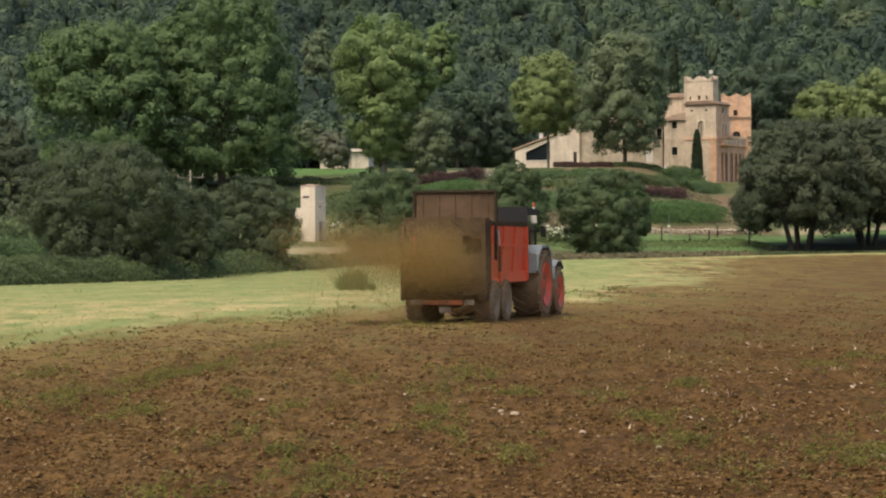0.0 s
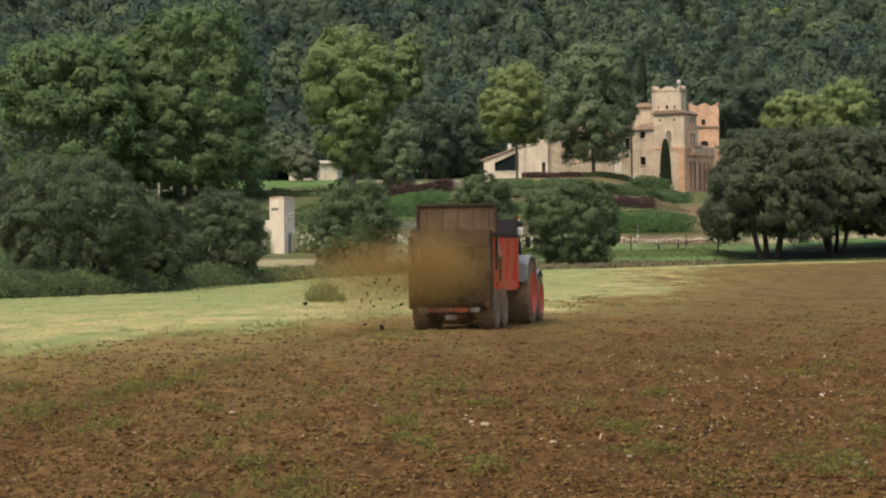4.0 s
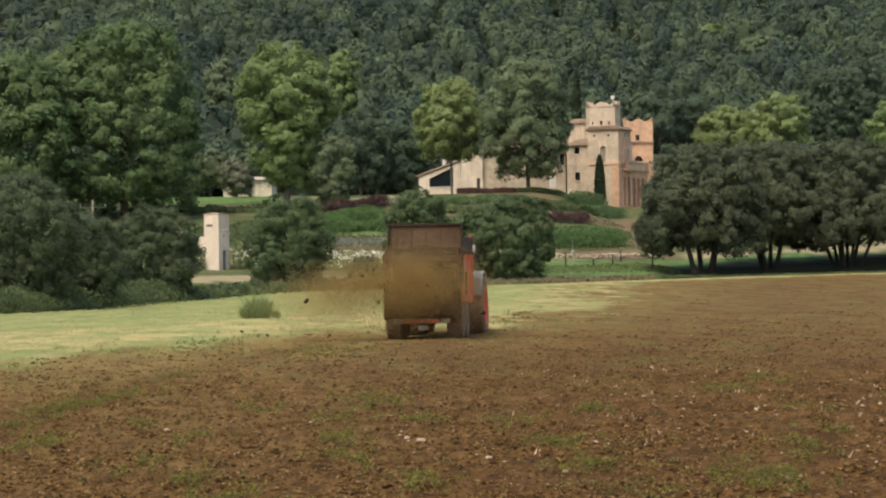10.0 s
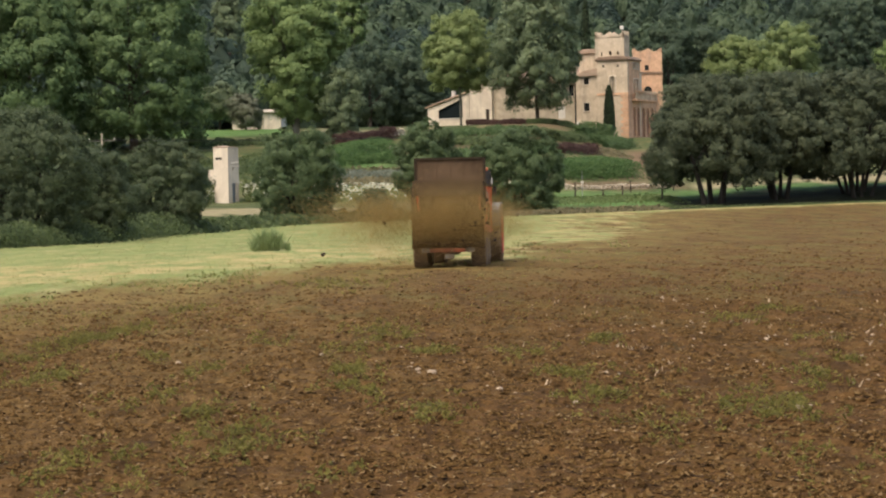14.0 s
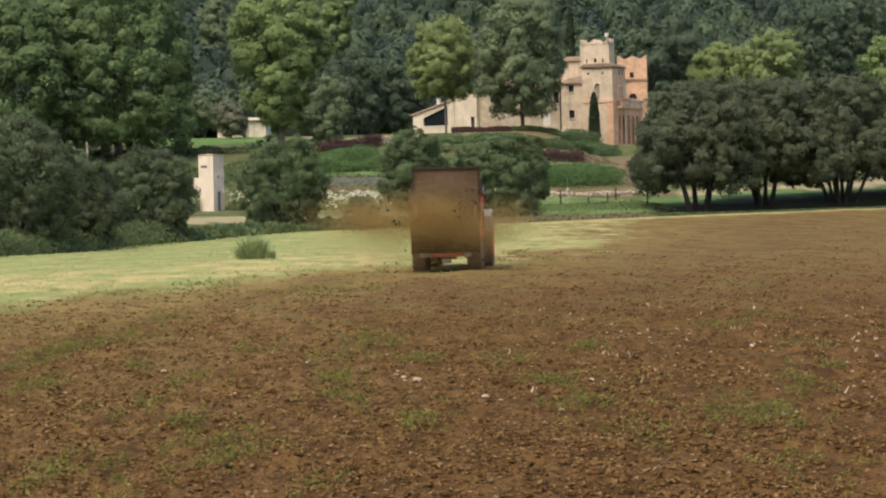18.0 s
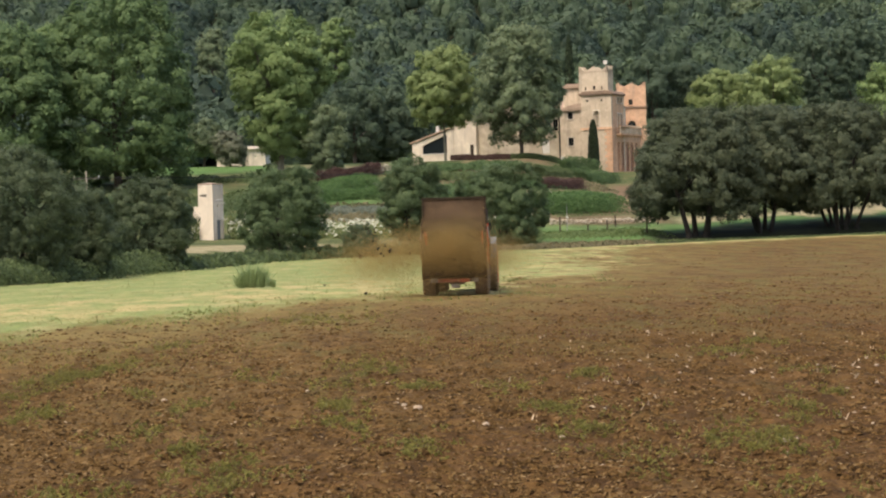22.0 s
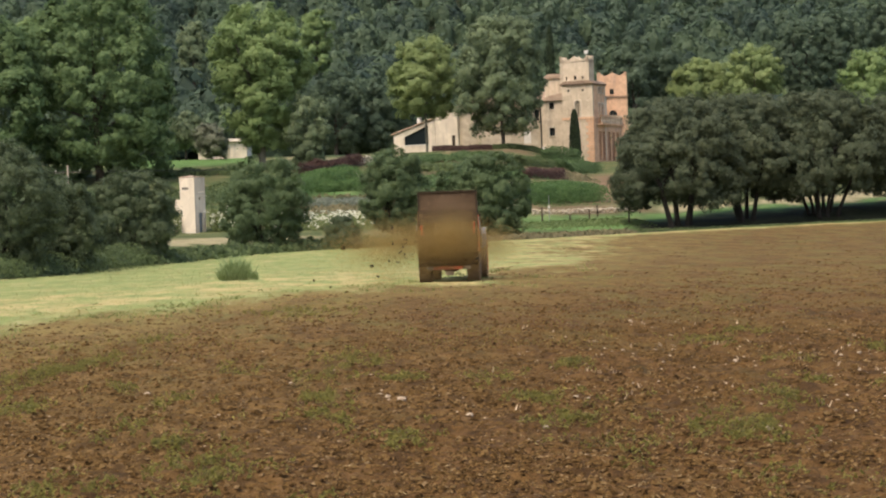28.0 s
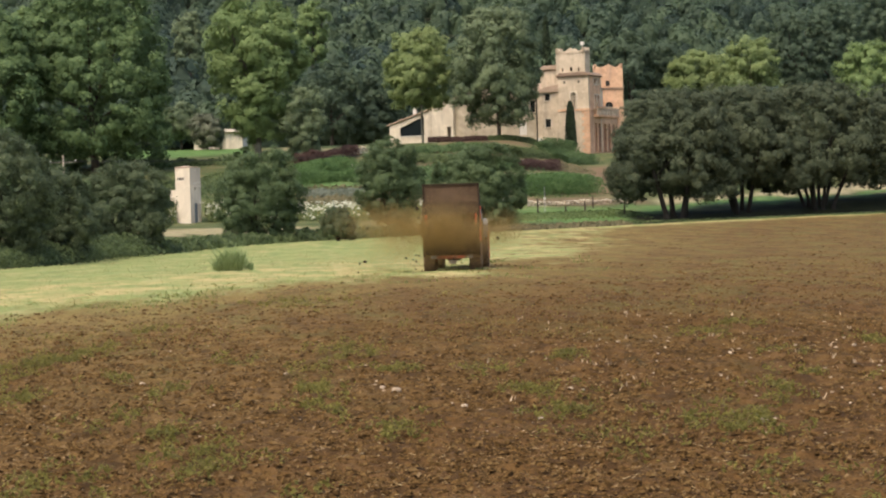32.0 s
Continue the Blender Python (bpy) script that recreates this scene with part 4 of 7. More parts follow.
# ---- trees and shrubs ----
def plant(name, label, category, az, d, width, top, low, material, leaves, leaf, seed, lobes=14, stems=1, bark=None, clumps=0, spread=0.0, depth=None, shape="ball", group="", lean=0.0, hollow=0.0, girth=1.0):
    """A tree or shrub: trunk with limbs, and a crown of many leaves between two heights above sea level."""
    rng = np.random.default_rng(seed)
    x, y, z = ground_at(az, d)
    t = thing(name, (x, y, z), label, category, group)
    z0, z1 = low - z, top - z
    L = crown_lobes(rng, width, depth or width * 0.85, z0, z1, lobes, shape)
    c, n = crown_points(rng, L, leaves, clumps or int(lobes * 9), spread or width * 0.085, hollow=hollow)
    part("crown", loose_mesh("crown", leaf_kites(rng, c, n, leaf), 3, material), None, t)
    h = z0 + (z1 - z0) * 0.45
    for k in range(stems):
        a = math.tau * k / stems + rng.uniform(0, 1)
        off = 0.0 if stems == 1 else width * rng.uniform(0.03, 0.09 if shape != "umbrella" else 0.13)
        bx, by = math.cos(a) * off, math.sin(a) * off
        r = girth * max(0.08, (z1 * 0.022 + 0.03)) / (1 if stems == 1 else 1.5 if shape != "umbrella" else 0.6 + 0.13 * stems)
        ex, ey = bx * 3 + rng.uniform(-0.3, 0.3), by * 3 + rng.uniform(-0.3, 0.3)
        bm = bmesh.new()
        tube(bm, [(bx, by, -0.3), (bx * 1.1, by * 1.1, 0.4), ((bx + ex) / 2, (by + ey) / 2, h * 0.55), (ex + lean, ey, h)], [r * 1.5, r, r * 0.8, r * 0.45], 8)
        part("trunk", bm, bark or (M_DARKBARK if shape == "umbrella" or stems > 1 else M_BARK), t)
        for q in range(max(2, 6 // stems)):
            l = L[rng.integers(len(L))]
            s = rng.uniform(0.45, 0.9)
            px, py, pz = bx + (ex - bx) * s, by + (ey - by) * s, h * s
            bm = bmesh.new()
            tube(bm, [(px, py, pz), ((px + l[0]) / 2, (py + l[1]) / 2, (pz + l[2]) / 2 + 0.3), (l[0], l[1], l[2])], [r * 0.45, r * 0.3, r * 0.1], 6)
            part("limb", bm, bark or (M_DARKBARK if shape == "umbrella" or stems > 1 else M_BARK), t)
    return t


plant("plane_tree", "large spreading plane tree with dense green crown", "tree", -7.85, 300, 18.6, 28.8, 8.6, M_PLANE, 66000, 0.213, 11, lobes=34, clumps=600, spread=0.95, shape="broad", hollow=0.52, group="plane trees")
plant("plane_tree", "tall broad plane tree with dense green crown", "tree", -5.15, 306, 19.5, 33.0, 8.8, M_PLANE, 72000, 0.213, 12, lobes=38, clumps=650, spread=0.95, shape="broad", hollow=0.36, group="plane trees")
plant("plane_tree", "light green plane tree with upright open crown", "tree", -1.38, 315, 12.8, 31.6, 12.6, M_PLANE_LIGHT, 43500, 0.201, 13, lobes=26, clumps=400, spread=0.85, shape="column", hollow=0.30, group="plane trees", bark=M_PALEBARK)
plant("young_tree", "small light green tree beside the plane tree", "tree", -0.29, 312, 6.0, 19.4, 9.4, M_ASH, 9000, 0.172, 14, lobes=10, clumps=110, spread=0.6, shape="column")
plant("bushy_tree", "broad dark evergreen tree at the field edge", "tree", -7.85, 150, 9.8, 8.0, 0.3, M_BUSH, 73500, 0.081, 15, lobes=34, clumps=760, spread=0.44, stems=5)
plant("bushy_tree", "dark evergreen tree at the field edge", "tree", -6.15, 158, 5.8, 6.0, 0.3, M_BUSH, 31500, 0.083, 16, lobes=18, clumps=330, spread=0.40, stems=3)
plant("bushy_tree", "rounded dark evergreen tree beside the track", "tree", -4.46, 178, 6.8, 6.7, 0.4, M_BUSH, 34500, 0.092, 17, lobes=18, clumps=330, spread=0.42, stems=3)
plant("round_tree", "round dark green tree on short trunks", "tree", -1.36, 205, 7.4, 8.3, 0.7, M_ROUND, 36000, 0.103, 18, lobes=20, clumps=330, spread=0.45, stems=3, group="round trees by the garden")
plant("round_tree", "round dark green tree on short trunks", "tree", 1.68, 222, 6.2, 9.4, 1.5, M_ROUND, 28500, 0.109, 19, lobes=16, clumps=260, spread=0.45, stems=2, group="round trees by the garden")
plant("round_tree", "round bright green tree on short trunks", "tree", 3.80, 225, 8.6, 8.6, 0.8, M_ROUND, 40500, 0.109, 20, lobes=20, clumps=340, spread=0.45, stems=3, group="round trees by the garden")
plant("shrub", "small rounded shrub at the field edge", "shrub", 0.42, 200, 3.0, 3.3, 0.7, M_BUSH, 8200, 0.092, 21, lobes=10, clumps=110, spread=0.28, stems=3, shape="bush")
plant("oak", "wide evergreen oak with low spreading crown", "tree", 8.35, 238, 13.0, 13.6, 3.3, M_OAK, 63000, 0.136, 22, lobes=64, clumps=640, spread=0.58, stems=4, shape="umbrella", group="evergreen oaks")
plant("oak", "wide evergreen oak with several dark stems", "tree", 9.85, 243, 13.8, 13.9, 3.9, M_OAK, 60000, 0.136, 23, lobes=64, clumps=640, spread=0.58, stems=6, shape="umbrella", group="evergreen oaks")
plant("oak", "wide evergreen oak with several dark stems", "tree", 11.6, 246, 14.4, 14.0, 4.2, M_OAK, 60000, 0.136, 24, lobes=64, clumps=640, spread=0.58, stems=8, shape="umbrella", group="evergreen oaks")
plant("oak", "evergreen oak at the end of the row", "tree", 13.6, 250, 13.8, 13.8, 4.4, M_OAK, 45000, 0.138, 25, lobes=56, clumps=520, spread=0.58, stems=4, shape="umbrella", group="evergreen oaks")
plant("lime_tree", "round yellow-green tree on a slim trunk", "tree", 2.47, 345, 10.2, 28.6, 18.0, M_LIME, 24000, 0.190, 26, lobes=20, clumps=260, spread=0.72, girth=0.5, bark=M_PALEBARK)
plant("ash_tree", "tall grey-green tree before the long wall", "tree", 4.26, 338, 12.4, 30.8, 14.6, M_ASH, 36000, 0.190, 127, lobes=24, clumps=330, spread=0.82, girth=0.65)
plant("yellow_tree", "yellow-green rounded tree behind the oaks", "tree", 8.89, 400, 9.4, 27.8, 16.0, M_LIME, 19500, 0.213, 28, lobes=16, clumps=210, spread=0.75, group="yellow-green trees behind the oaks")
plant("yellow_tree", "yellow-green rounded tree behind the oaks", "tree", 10.1, 395, 10.8, 29.4, 16.0, M_LIME, 22500, 0.213, 29, lobes=18, clumps=230, spread=0.75, group="yellow-green trees behind the oaks")
plant("yellow_tree", "green rounded tree behind the oaks", "tree", 12.9, 390, 11.4, 27.4, 14.0, M_PLANE_LIGHT, 22500, 0.213, 30, lobes=18, clumps=230, spread=0.75, group="yellow-green trees behind the oaks")
plant("small_tree", "small dark tree on the upper lawn", "tree", -3.15, 338, 6.0, 19.0, 14.2, M_ASH, 8200, 0.196, 31, lobes=12, clumps=120, spread=0.55)
plant("small_tree", "small grey-green tree on the upper lawn", "tree", -2.55, 334, 5.2, 17.2, 12.8, M_OLIVE, 6800, 0.184, 32, lobes=10, clumps=90, spread=0.46)
plant("dark_tree", "dark evergreen tree beside the plane trees", "tree", -10.5, 330, 10.0, 19.5, 7.0, M_OAK, 15000, 0.207, 33, lobes=18, clumps=220, spread=0.75)
plant("dark_tree", "dark evergreen tree on the bank below the plane trees", "tree", -10.0, 248, 9.0, 12.6, 3.2, M_OAK, 19500, 0.149, 133, lobes=20, clumps=260, spread=0.6, shape="bush")
plant("dark_tree", "dark evergreen tree on the bank below the plane trees", "tree", -11.8, 252, 9.0, 13.0, 3.2, M_OAK, 19500, 0.149, 134, lobes=20, clumps=260, spread=0.6, shape="bush")
plant("dark_tree", "dark evergreen tree beside the plane trees", "tree", -12.2, 320, 10.0, 22.0, 7.0, M_OAK, 15000, 0.207, 34, lobes=18, clumps=220, spread=0.75)
plant("hill_tree", "pale green tree standing out on the hillside", "tree", -0.05, 425, 6.4, 41.0, 29.0, M_PLANE_LIGHT, 6800, 0.253, 35, lobes=12, clumps=120, spread=0.62)
plant("hill_tree", "pale green tree standing out on the hillside", "tree", -2.9, 425, 6.0, 39.5, 27.0, M_ASH, 6000, 0.253, 36, lobes=12, clumps=110, spread=0.62, shape="column")
for k, (az, d, w, top) in enumerate(((-2.5, 552, 8.0, 61.5), (6.5, 556, 6.5, 61.0), (11.8, 545, 9.0, 60.0), (8.6, 520, 7.0, 53.5), (9.6, 500, 7.5, 49.0), (-6.6, 470, 6.5, 45.0))):
    plant("hill_tree", "pale green tree standing out on the hillside", "tree", az, d, w, top, top - w * 1.15, M_ASH if k % 2 == 0 else M_PLANE_LIGHT, 5200, 0.276, 136 + k, lobes=12, clumps=110, spread=0.62)
for k, (az, d, w, top) in enumerate(((-3.9, 372, 9.5, 25.0), (0.35, 378, 9.0, 26.5), (1.35, 384, 9.5, 26.0), (3.2, 386, 9.0, 25.5), (7.35, 398, 10.0, 31.5), (8.1, 404, 9.0, 30.0), (11.2, 408, 10.5, 34.0), (12.1, 412, 11.0, 35.5), (14.2, 398, 10.5, 31.0), (13.3, 430, 9.5, 39.5))):
    plant("wood_edge_tree", "dark green broad tree at the edge of the wood", "tree", az, d, w, top, top - w * 1.25, M_EDGE, 11200, 0.230, 150 + k, lobes=18, clumps=190, spread=0.72, group="trees at the wood edge")


def weed_clump(az, d, width, height, seed):
    rng = np.random.default_rng(seed)
    x, y, z = ground_at(az, d)
    t = thing("weed_clump", (x, y, z), "soft green clump of tall weeds in the stubble", "weeds")
    n = 900
    r = np.abs(rng.normal(0, 0.5, n)).clip(0, 1.4)
    a = rng.uniform(0, math.tau, n)
    tuss = rng.choice(4, n, p=(0.42, 0.28, 0.2, 0.1))
    lie = np.array([-0.05, 0.30, -0.34, 0.62])[tuss] * width
    r = r * np.array([0.8, 0.6, 0.55, 0.4])[tuss]
    base = np.stack([np.cos(a) * r * width * 0.32 + lie, np.sin(a) * r * width * 0.32, 0 * r], 1)
    h = height * (1.15 - 0.6 * r) * rng.uniform(0.35, 1.0, n) * np.array([1.0, 0.8, 0.55, 0.35])[tuss]
    out = np.stack([np.cos(a) * (0.1 + r * 0.35), np.sin(a) * (0.1 + r * 0.35), 1 + 0 * r], 1) + rng.normal(0, 0.22, (n, 3)) * np.array([1, 1, 0.2])
    tip = base + out * h[:, None]
    b = rng.uniform(0, math.tau, n)
    side = np.stack([np.cos(b), np.sin(b), 0 * b], 1) * rng.uniform(0.012, 0.03, (n, 1))
    half = base + (tip - base) * 0.55
    q = np.stack([base - side * 0.4, half + side, tip, half - side], 1)
    c = base[:400] + out[:400] * (h[:400] * rng.uniform(0.4, 1.0, 400))[:, None]
    leaf = leaf_corners(rng, c, unit(rng.normal(size=(400, 3)) + np.array([0, -0.4, 0.6])), 0.04)
    part("foliage", loose_mesh("foliage", np.concatenate([q.reshape(-1, 3), leaf]), 4, M_CLUMP), None, t)


weed_clump(-2.12, 107.6, 1.45, 1.22, 37)


def cypress(az, d, width, top, seed, foot=None):
    rng = np.random.default_rng(seed)
    x, y, z = ground_at(az, d)
    z = z if foot is None else foot
    t = thing("cypress", (x, y, z), "slim dark cypress beside the castle", "tree", "cypresses")
    h = top - z
    n = 2600
    u = rng.uniform(0, 1, n)
    r = width / 2 * np.sqrt(np.clip(np.minimum(u * 8, 1) * (1 - u) ** 0.75, 0, 1)) * rng.uniform(0.8, 1.08, n)
    a = rng.uniform(0, math.tau, n)
    c = np.stack([np.cos(a) * r, np.sin(a) * r, 0.2 + u * h], 1)
    nn = unit(np.stack([np.cos(a), np.sin(a), 0.5 + 0 * a], 1) + rng.normal(size=(n, 3)) * 0.35)
    part("crown", loose_mesh("crown", leaf_corners(rng, c, nn, 0.22), 4, M_CYPRESS), None, t)
    bm = bmesh.new()
    tube(bm, [(0, 0, -0.3), (0, 0, h * 0.9)], [0.16, 0.03], 7)
    part("trunk", bm, M_BARK, t)


cypress(5.93, 345, 1.75, 17.9, 41)
cypress(5.42, 374, 2.2, 32.3, 42)


def woodland():
    """The wooded hillside: thousands of rounded crowns, each a dome of small leaf sprays."""
    rng = np.random.default_rng(7)
    bm = bmesh.new()
    bmesh.ops.create_icosphere(bm, subdivisions=1, radius=1.0)
    bm.faces.ensure_lookup_table()
    core = np.array([[v.co[:] for v in f.verts] for f in bm.faces])
    bm.free()
    core = core[core[:, :, 2].max(1) > 0.1] * np.array([0.33, 0.33, 0.40]) + np.array([0, 0, 0.42])
    protos = []
    for k in range(16):
        bumps = [(0, 0, 0.45, 0.38, 0.38, 0.40)]
        for q in range(6):
            a, up = q * 2.39996 + rng.uniform(-0.4, 0.4), rng.uniform(0.0, 0.95)
            r = rng.uniform(0.19, 0.28)
            w = 0.28 * math.sqrt(1 - up * up * 0.8)
            bumps.append((math.cos(a) * w, math.sin(a) * w, 0.36 + up * 0.40, r, r, r * 0.9))
        B = np.array(bumps)
        m = 1300
        pick = rng.choice(len(B), m, p=B[:, 3] ** 2 / (B[:, 3] ** 2).sum())
        d = unit(rng.normal(size=(m, 3)) + np.array([0, 0, 0.35]))
        c = B[pick, :3] + d * B[pick, 3:6] * rng.uniform(0.94, 1.05, (m, 1))
        hid = c[:, 2] < 0.22
        for l in B:
            hid |= (((c - l[:3]) / (l[3:6] * 0.90)) ** 2).sum(1) < 1
        ok = np.nonzero(~hid)[0][:140]
        c, d = c[ok], d[ok]
        n = unit(d * 0.7 + unit(c - np.array([0, 0, 0.36])) * 0.6 + np.array([0, 0, 0.10]) + rng.normal(size=(len(c), 3)) * 0.22)
        protos.append(np.concatenate([core, leaf_kites(rng, c, n, 0.078).reshape(-1, 3, 3)]))
    out, tone = [], []
    made = 0
    while made < 3900:
        d = math.sqrt(rng.uniform(384 ** 2, 602 ** 2))
        az = rng.uniform(-13.5, 16.5)
        x, y = d * math.sin(radians(az)), d * math.cos(radians(az))
        if 10 < x < 52 and d < 389:
            continue
        if d < 398 and -4.6 < az < -1.0:
            continue
        z = float(land(x, y))
        size = rng.uniform(3.4, 6.0) * (1.45 if d < 420 else 1.0)
        tall = size * rng.uniform(1.05, 1.6)
        a = rng.uniform(0, math.tau)
        rot = np.array([[math.cos(a), -math.sin(a), 0], [math.sin(a), math.cos(a), 0], [0, 0, 1]])
        q = protos[rng.integers(16)] @ rot.T * np.array([size, size, tall]) + np.array([x, y, z - 0.2])
        out.append(q)
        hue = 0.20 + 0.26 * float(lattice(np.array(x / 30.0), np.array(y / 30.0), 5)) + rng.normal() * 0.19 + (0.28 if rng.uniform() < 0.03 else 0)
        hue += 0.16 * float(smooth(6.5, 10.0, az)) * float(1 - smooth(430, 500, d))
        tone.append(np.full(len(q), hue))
        made += 1
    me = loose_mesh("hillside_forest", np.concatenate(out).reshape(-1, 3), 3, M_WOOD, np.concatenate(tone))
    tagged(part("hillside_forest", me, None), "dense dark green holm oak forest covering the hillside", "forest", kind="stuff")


woodland()


# ---- castle ----
def wall(bm, x0, x1, z0, z1, holes=(), y=0.0, thick=0.45):
    """A wall in x, z with rectangular openings (x0, x1, z0, z1), as one closed skin."""
    xs = sorted({x0, x1, *[h[k] for h in holes for k in (0, 1)]})
    zs = sorted({z0, z1, *[h[k] for h in holes for k in (2, 3)]})
    made = {}

    def corner(i, j, back):
        key = (i, j, back)
        if key not in made:
            made[key] = bm.verts.new((xs[i], y + thick * back, zs[j]))
        return made[key]

    def solid(i, j):
        if not (0 <= i < len(xs) - 1 and 0 <= j < len(zs) - 1):
            return False
        return not any(h[0] <= xs[i] and xs[i + 1] <= h[1] and h[2] <= zs[j] and zs[j + 1] <= h[3] for h in holes)
    for i in range(len(xs) - 1):
        for j in range(len(zs) - 1):
            if not solid(i, j):
                continue
            bm.faces.new([corner(i, j, 0), corner(i + 1, j, 0), corner(i + 1, j + 1, 0), corner(i, j + 1, 0)])
            bm.faces.new([corner(i, j + 1, 1), corner(i + 1, j + 1, 1), corner(i + 1, j, 1), corner(i, j, 1)])
            if not solid(i - 1, j):
                bm.faces.new([corner(i, j, 1), corner(i, j, 0), corner(i, j + 1, 0), corner(i, j + 1, 1)])
            if not solid(i + 1, j):
                bm.faces.new([corner(i + 1, j, 0), corner(i + 1, j, 1), corner(i + 1, j + 1, 1), corner(i + 1, j + 1, 0)])
            if not solid(i, j - 1):
                bm.faces.new([corner(i, j, 1), corner(i + 1, j, 1), corner(i + 1, j, 0), corner(i, j, 0)])
            if not solid(i, j + 1):
                bm.faces.new([corner(i, j + 1, 0), corner(i + 1, j + 1, 0), corner(i + 1, j + 1, 1), corner(i, j + 1, 1)])


def sided(bm, side, at):
    """Turn what was built along x onto the right-hand side face (x = at, running back along y)."""
    if side:
        bmesh.ops.transform(bm, matrix=Matrix.Translation((at, 0, 0)) @ Matrix.Rotation(math.pi / 2, 4, "Z"), verts=bm.verts[:])


def window(parent, x0, x1, z0, z1, y=0.0, side=False, at=0.0, arch=False, frame_mat=None, pane_mat=None, pane_label="dark window glass"):
    fm = frame_mat or M_PLASTER
    bm = bmesh.new()
    e = 0.12
    box(bm, x0 - e, x0, y - 0.05, y + 0.2, z0 - e, z1 + e)
    box(bm, x1, x1 + e, y - 0.05, y + 0.2, z0 - e, z1 + e)
    box(bm, x0, x1, y - 0.05, y + 0.2, z1, z1 + e)
    box(bm, x0 - 0.05, x1 + 0.05, y - 0.12, y + 0.2, z0 - e, z0)
    if arch:
        r = (x1 - x0) / 2
        for s in (-1, 1):
            xm = (x0 + x1) / 2
            pts = [(xm + s * r, z1)] + [(xm + s * r * math.cos(a), z1 - r + r * math.sin(a)) for a in [math.pi / 2 * k / 6 for k in range(7)]]
            prism(bm, pts if s > 0 else pts[::-1], y - 0.045, y + 0.25)
    sided(bm, side, at)
    w = part("window", bm, fm, parent)
    bm = bmesh.new()
    box(bm, x0, x1, y + 0.22, y + 0.25, z0, z1)
    sided(bm, side, at)
    part("pane", bm, pane_mat or M_GLASS, w, pane_label)
    bm = bmesh.new()
    xm = (x0 + x1) / 2
    box(bm, xm - 0.035, xm + 0.035, y + 0.17, y + 0.215, z0, z1)
    sided(bm, side, at)
    part("mullion", bm, M_DARKWOOD, w)
    return w


def merlons(bm, x0, x1, y0, y1, z, count, h=0.75, thick=0.35):
    """A scalloped parapet round a tower: each merlon rises to a point at its sides."""
    for (ax, ay), (bx, by) in (((x0, y0), (x1, y0)), ((x1, y0), (x1, y1)), ((x1, y1), (x0, y1)), ((x0, y1), (x0, y0))):
        a, b = Vector((ax, ay, z)), Vector((bx, by, z))
        run = (b - a).length
        ang = math.atan2(by - ay, bx - ax)
        m = Matrix.Translation(a) @ Matrix.Rotation(ang, 4, "Z")
        pts = [(0, 0)]
        top = []
        for k in range(count):
            for q in range(9):
                f = q / 8
                top.append((run * (k + f) / count, h * (0.35 + 0.65 * abs(2 * f - 1) ** 1.3)))
        ring = [(0, -0.01)] + top + [(run, -0.01)]
        lo = [bm.verts.new(m @ Vector((x, 0, zz))) for x, zz in ring]
        hi = [bm.verts.new(m @ Vector((x, thick, zz))) for x, zz in ring]
        n = len(ring)
        for k in range(n - 1):
            bm.faces.new((lo[k], hi[k], hi[k + 1], lo[k + 1]))
        for k in range(1, n - 2):
            xa, xb = ring[k][0], ring[k + 1][0]
            if xb - xa < 1e-6:
                continue
            for rw in (lo, hi):
                p, q = bm.verts.new(m @ Vector((xa, 0 if rw is lo else thick, -0.01))), bm.verts.new(m @ Vector((xb, 0 if rw is lo else thick, -0.01)))
                bm.faces.new((p, q, rw[k + 1], rw[k]))
    bmesh.ops.recalc_face_normals(bm, faces=bm.faces[:])


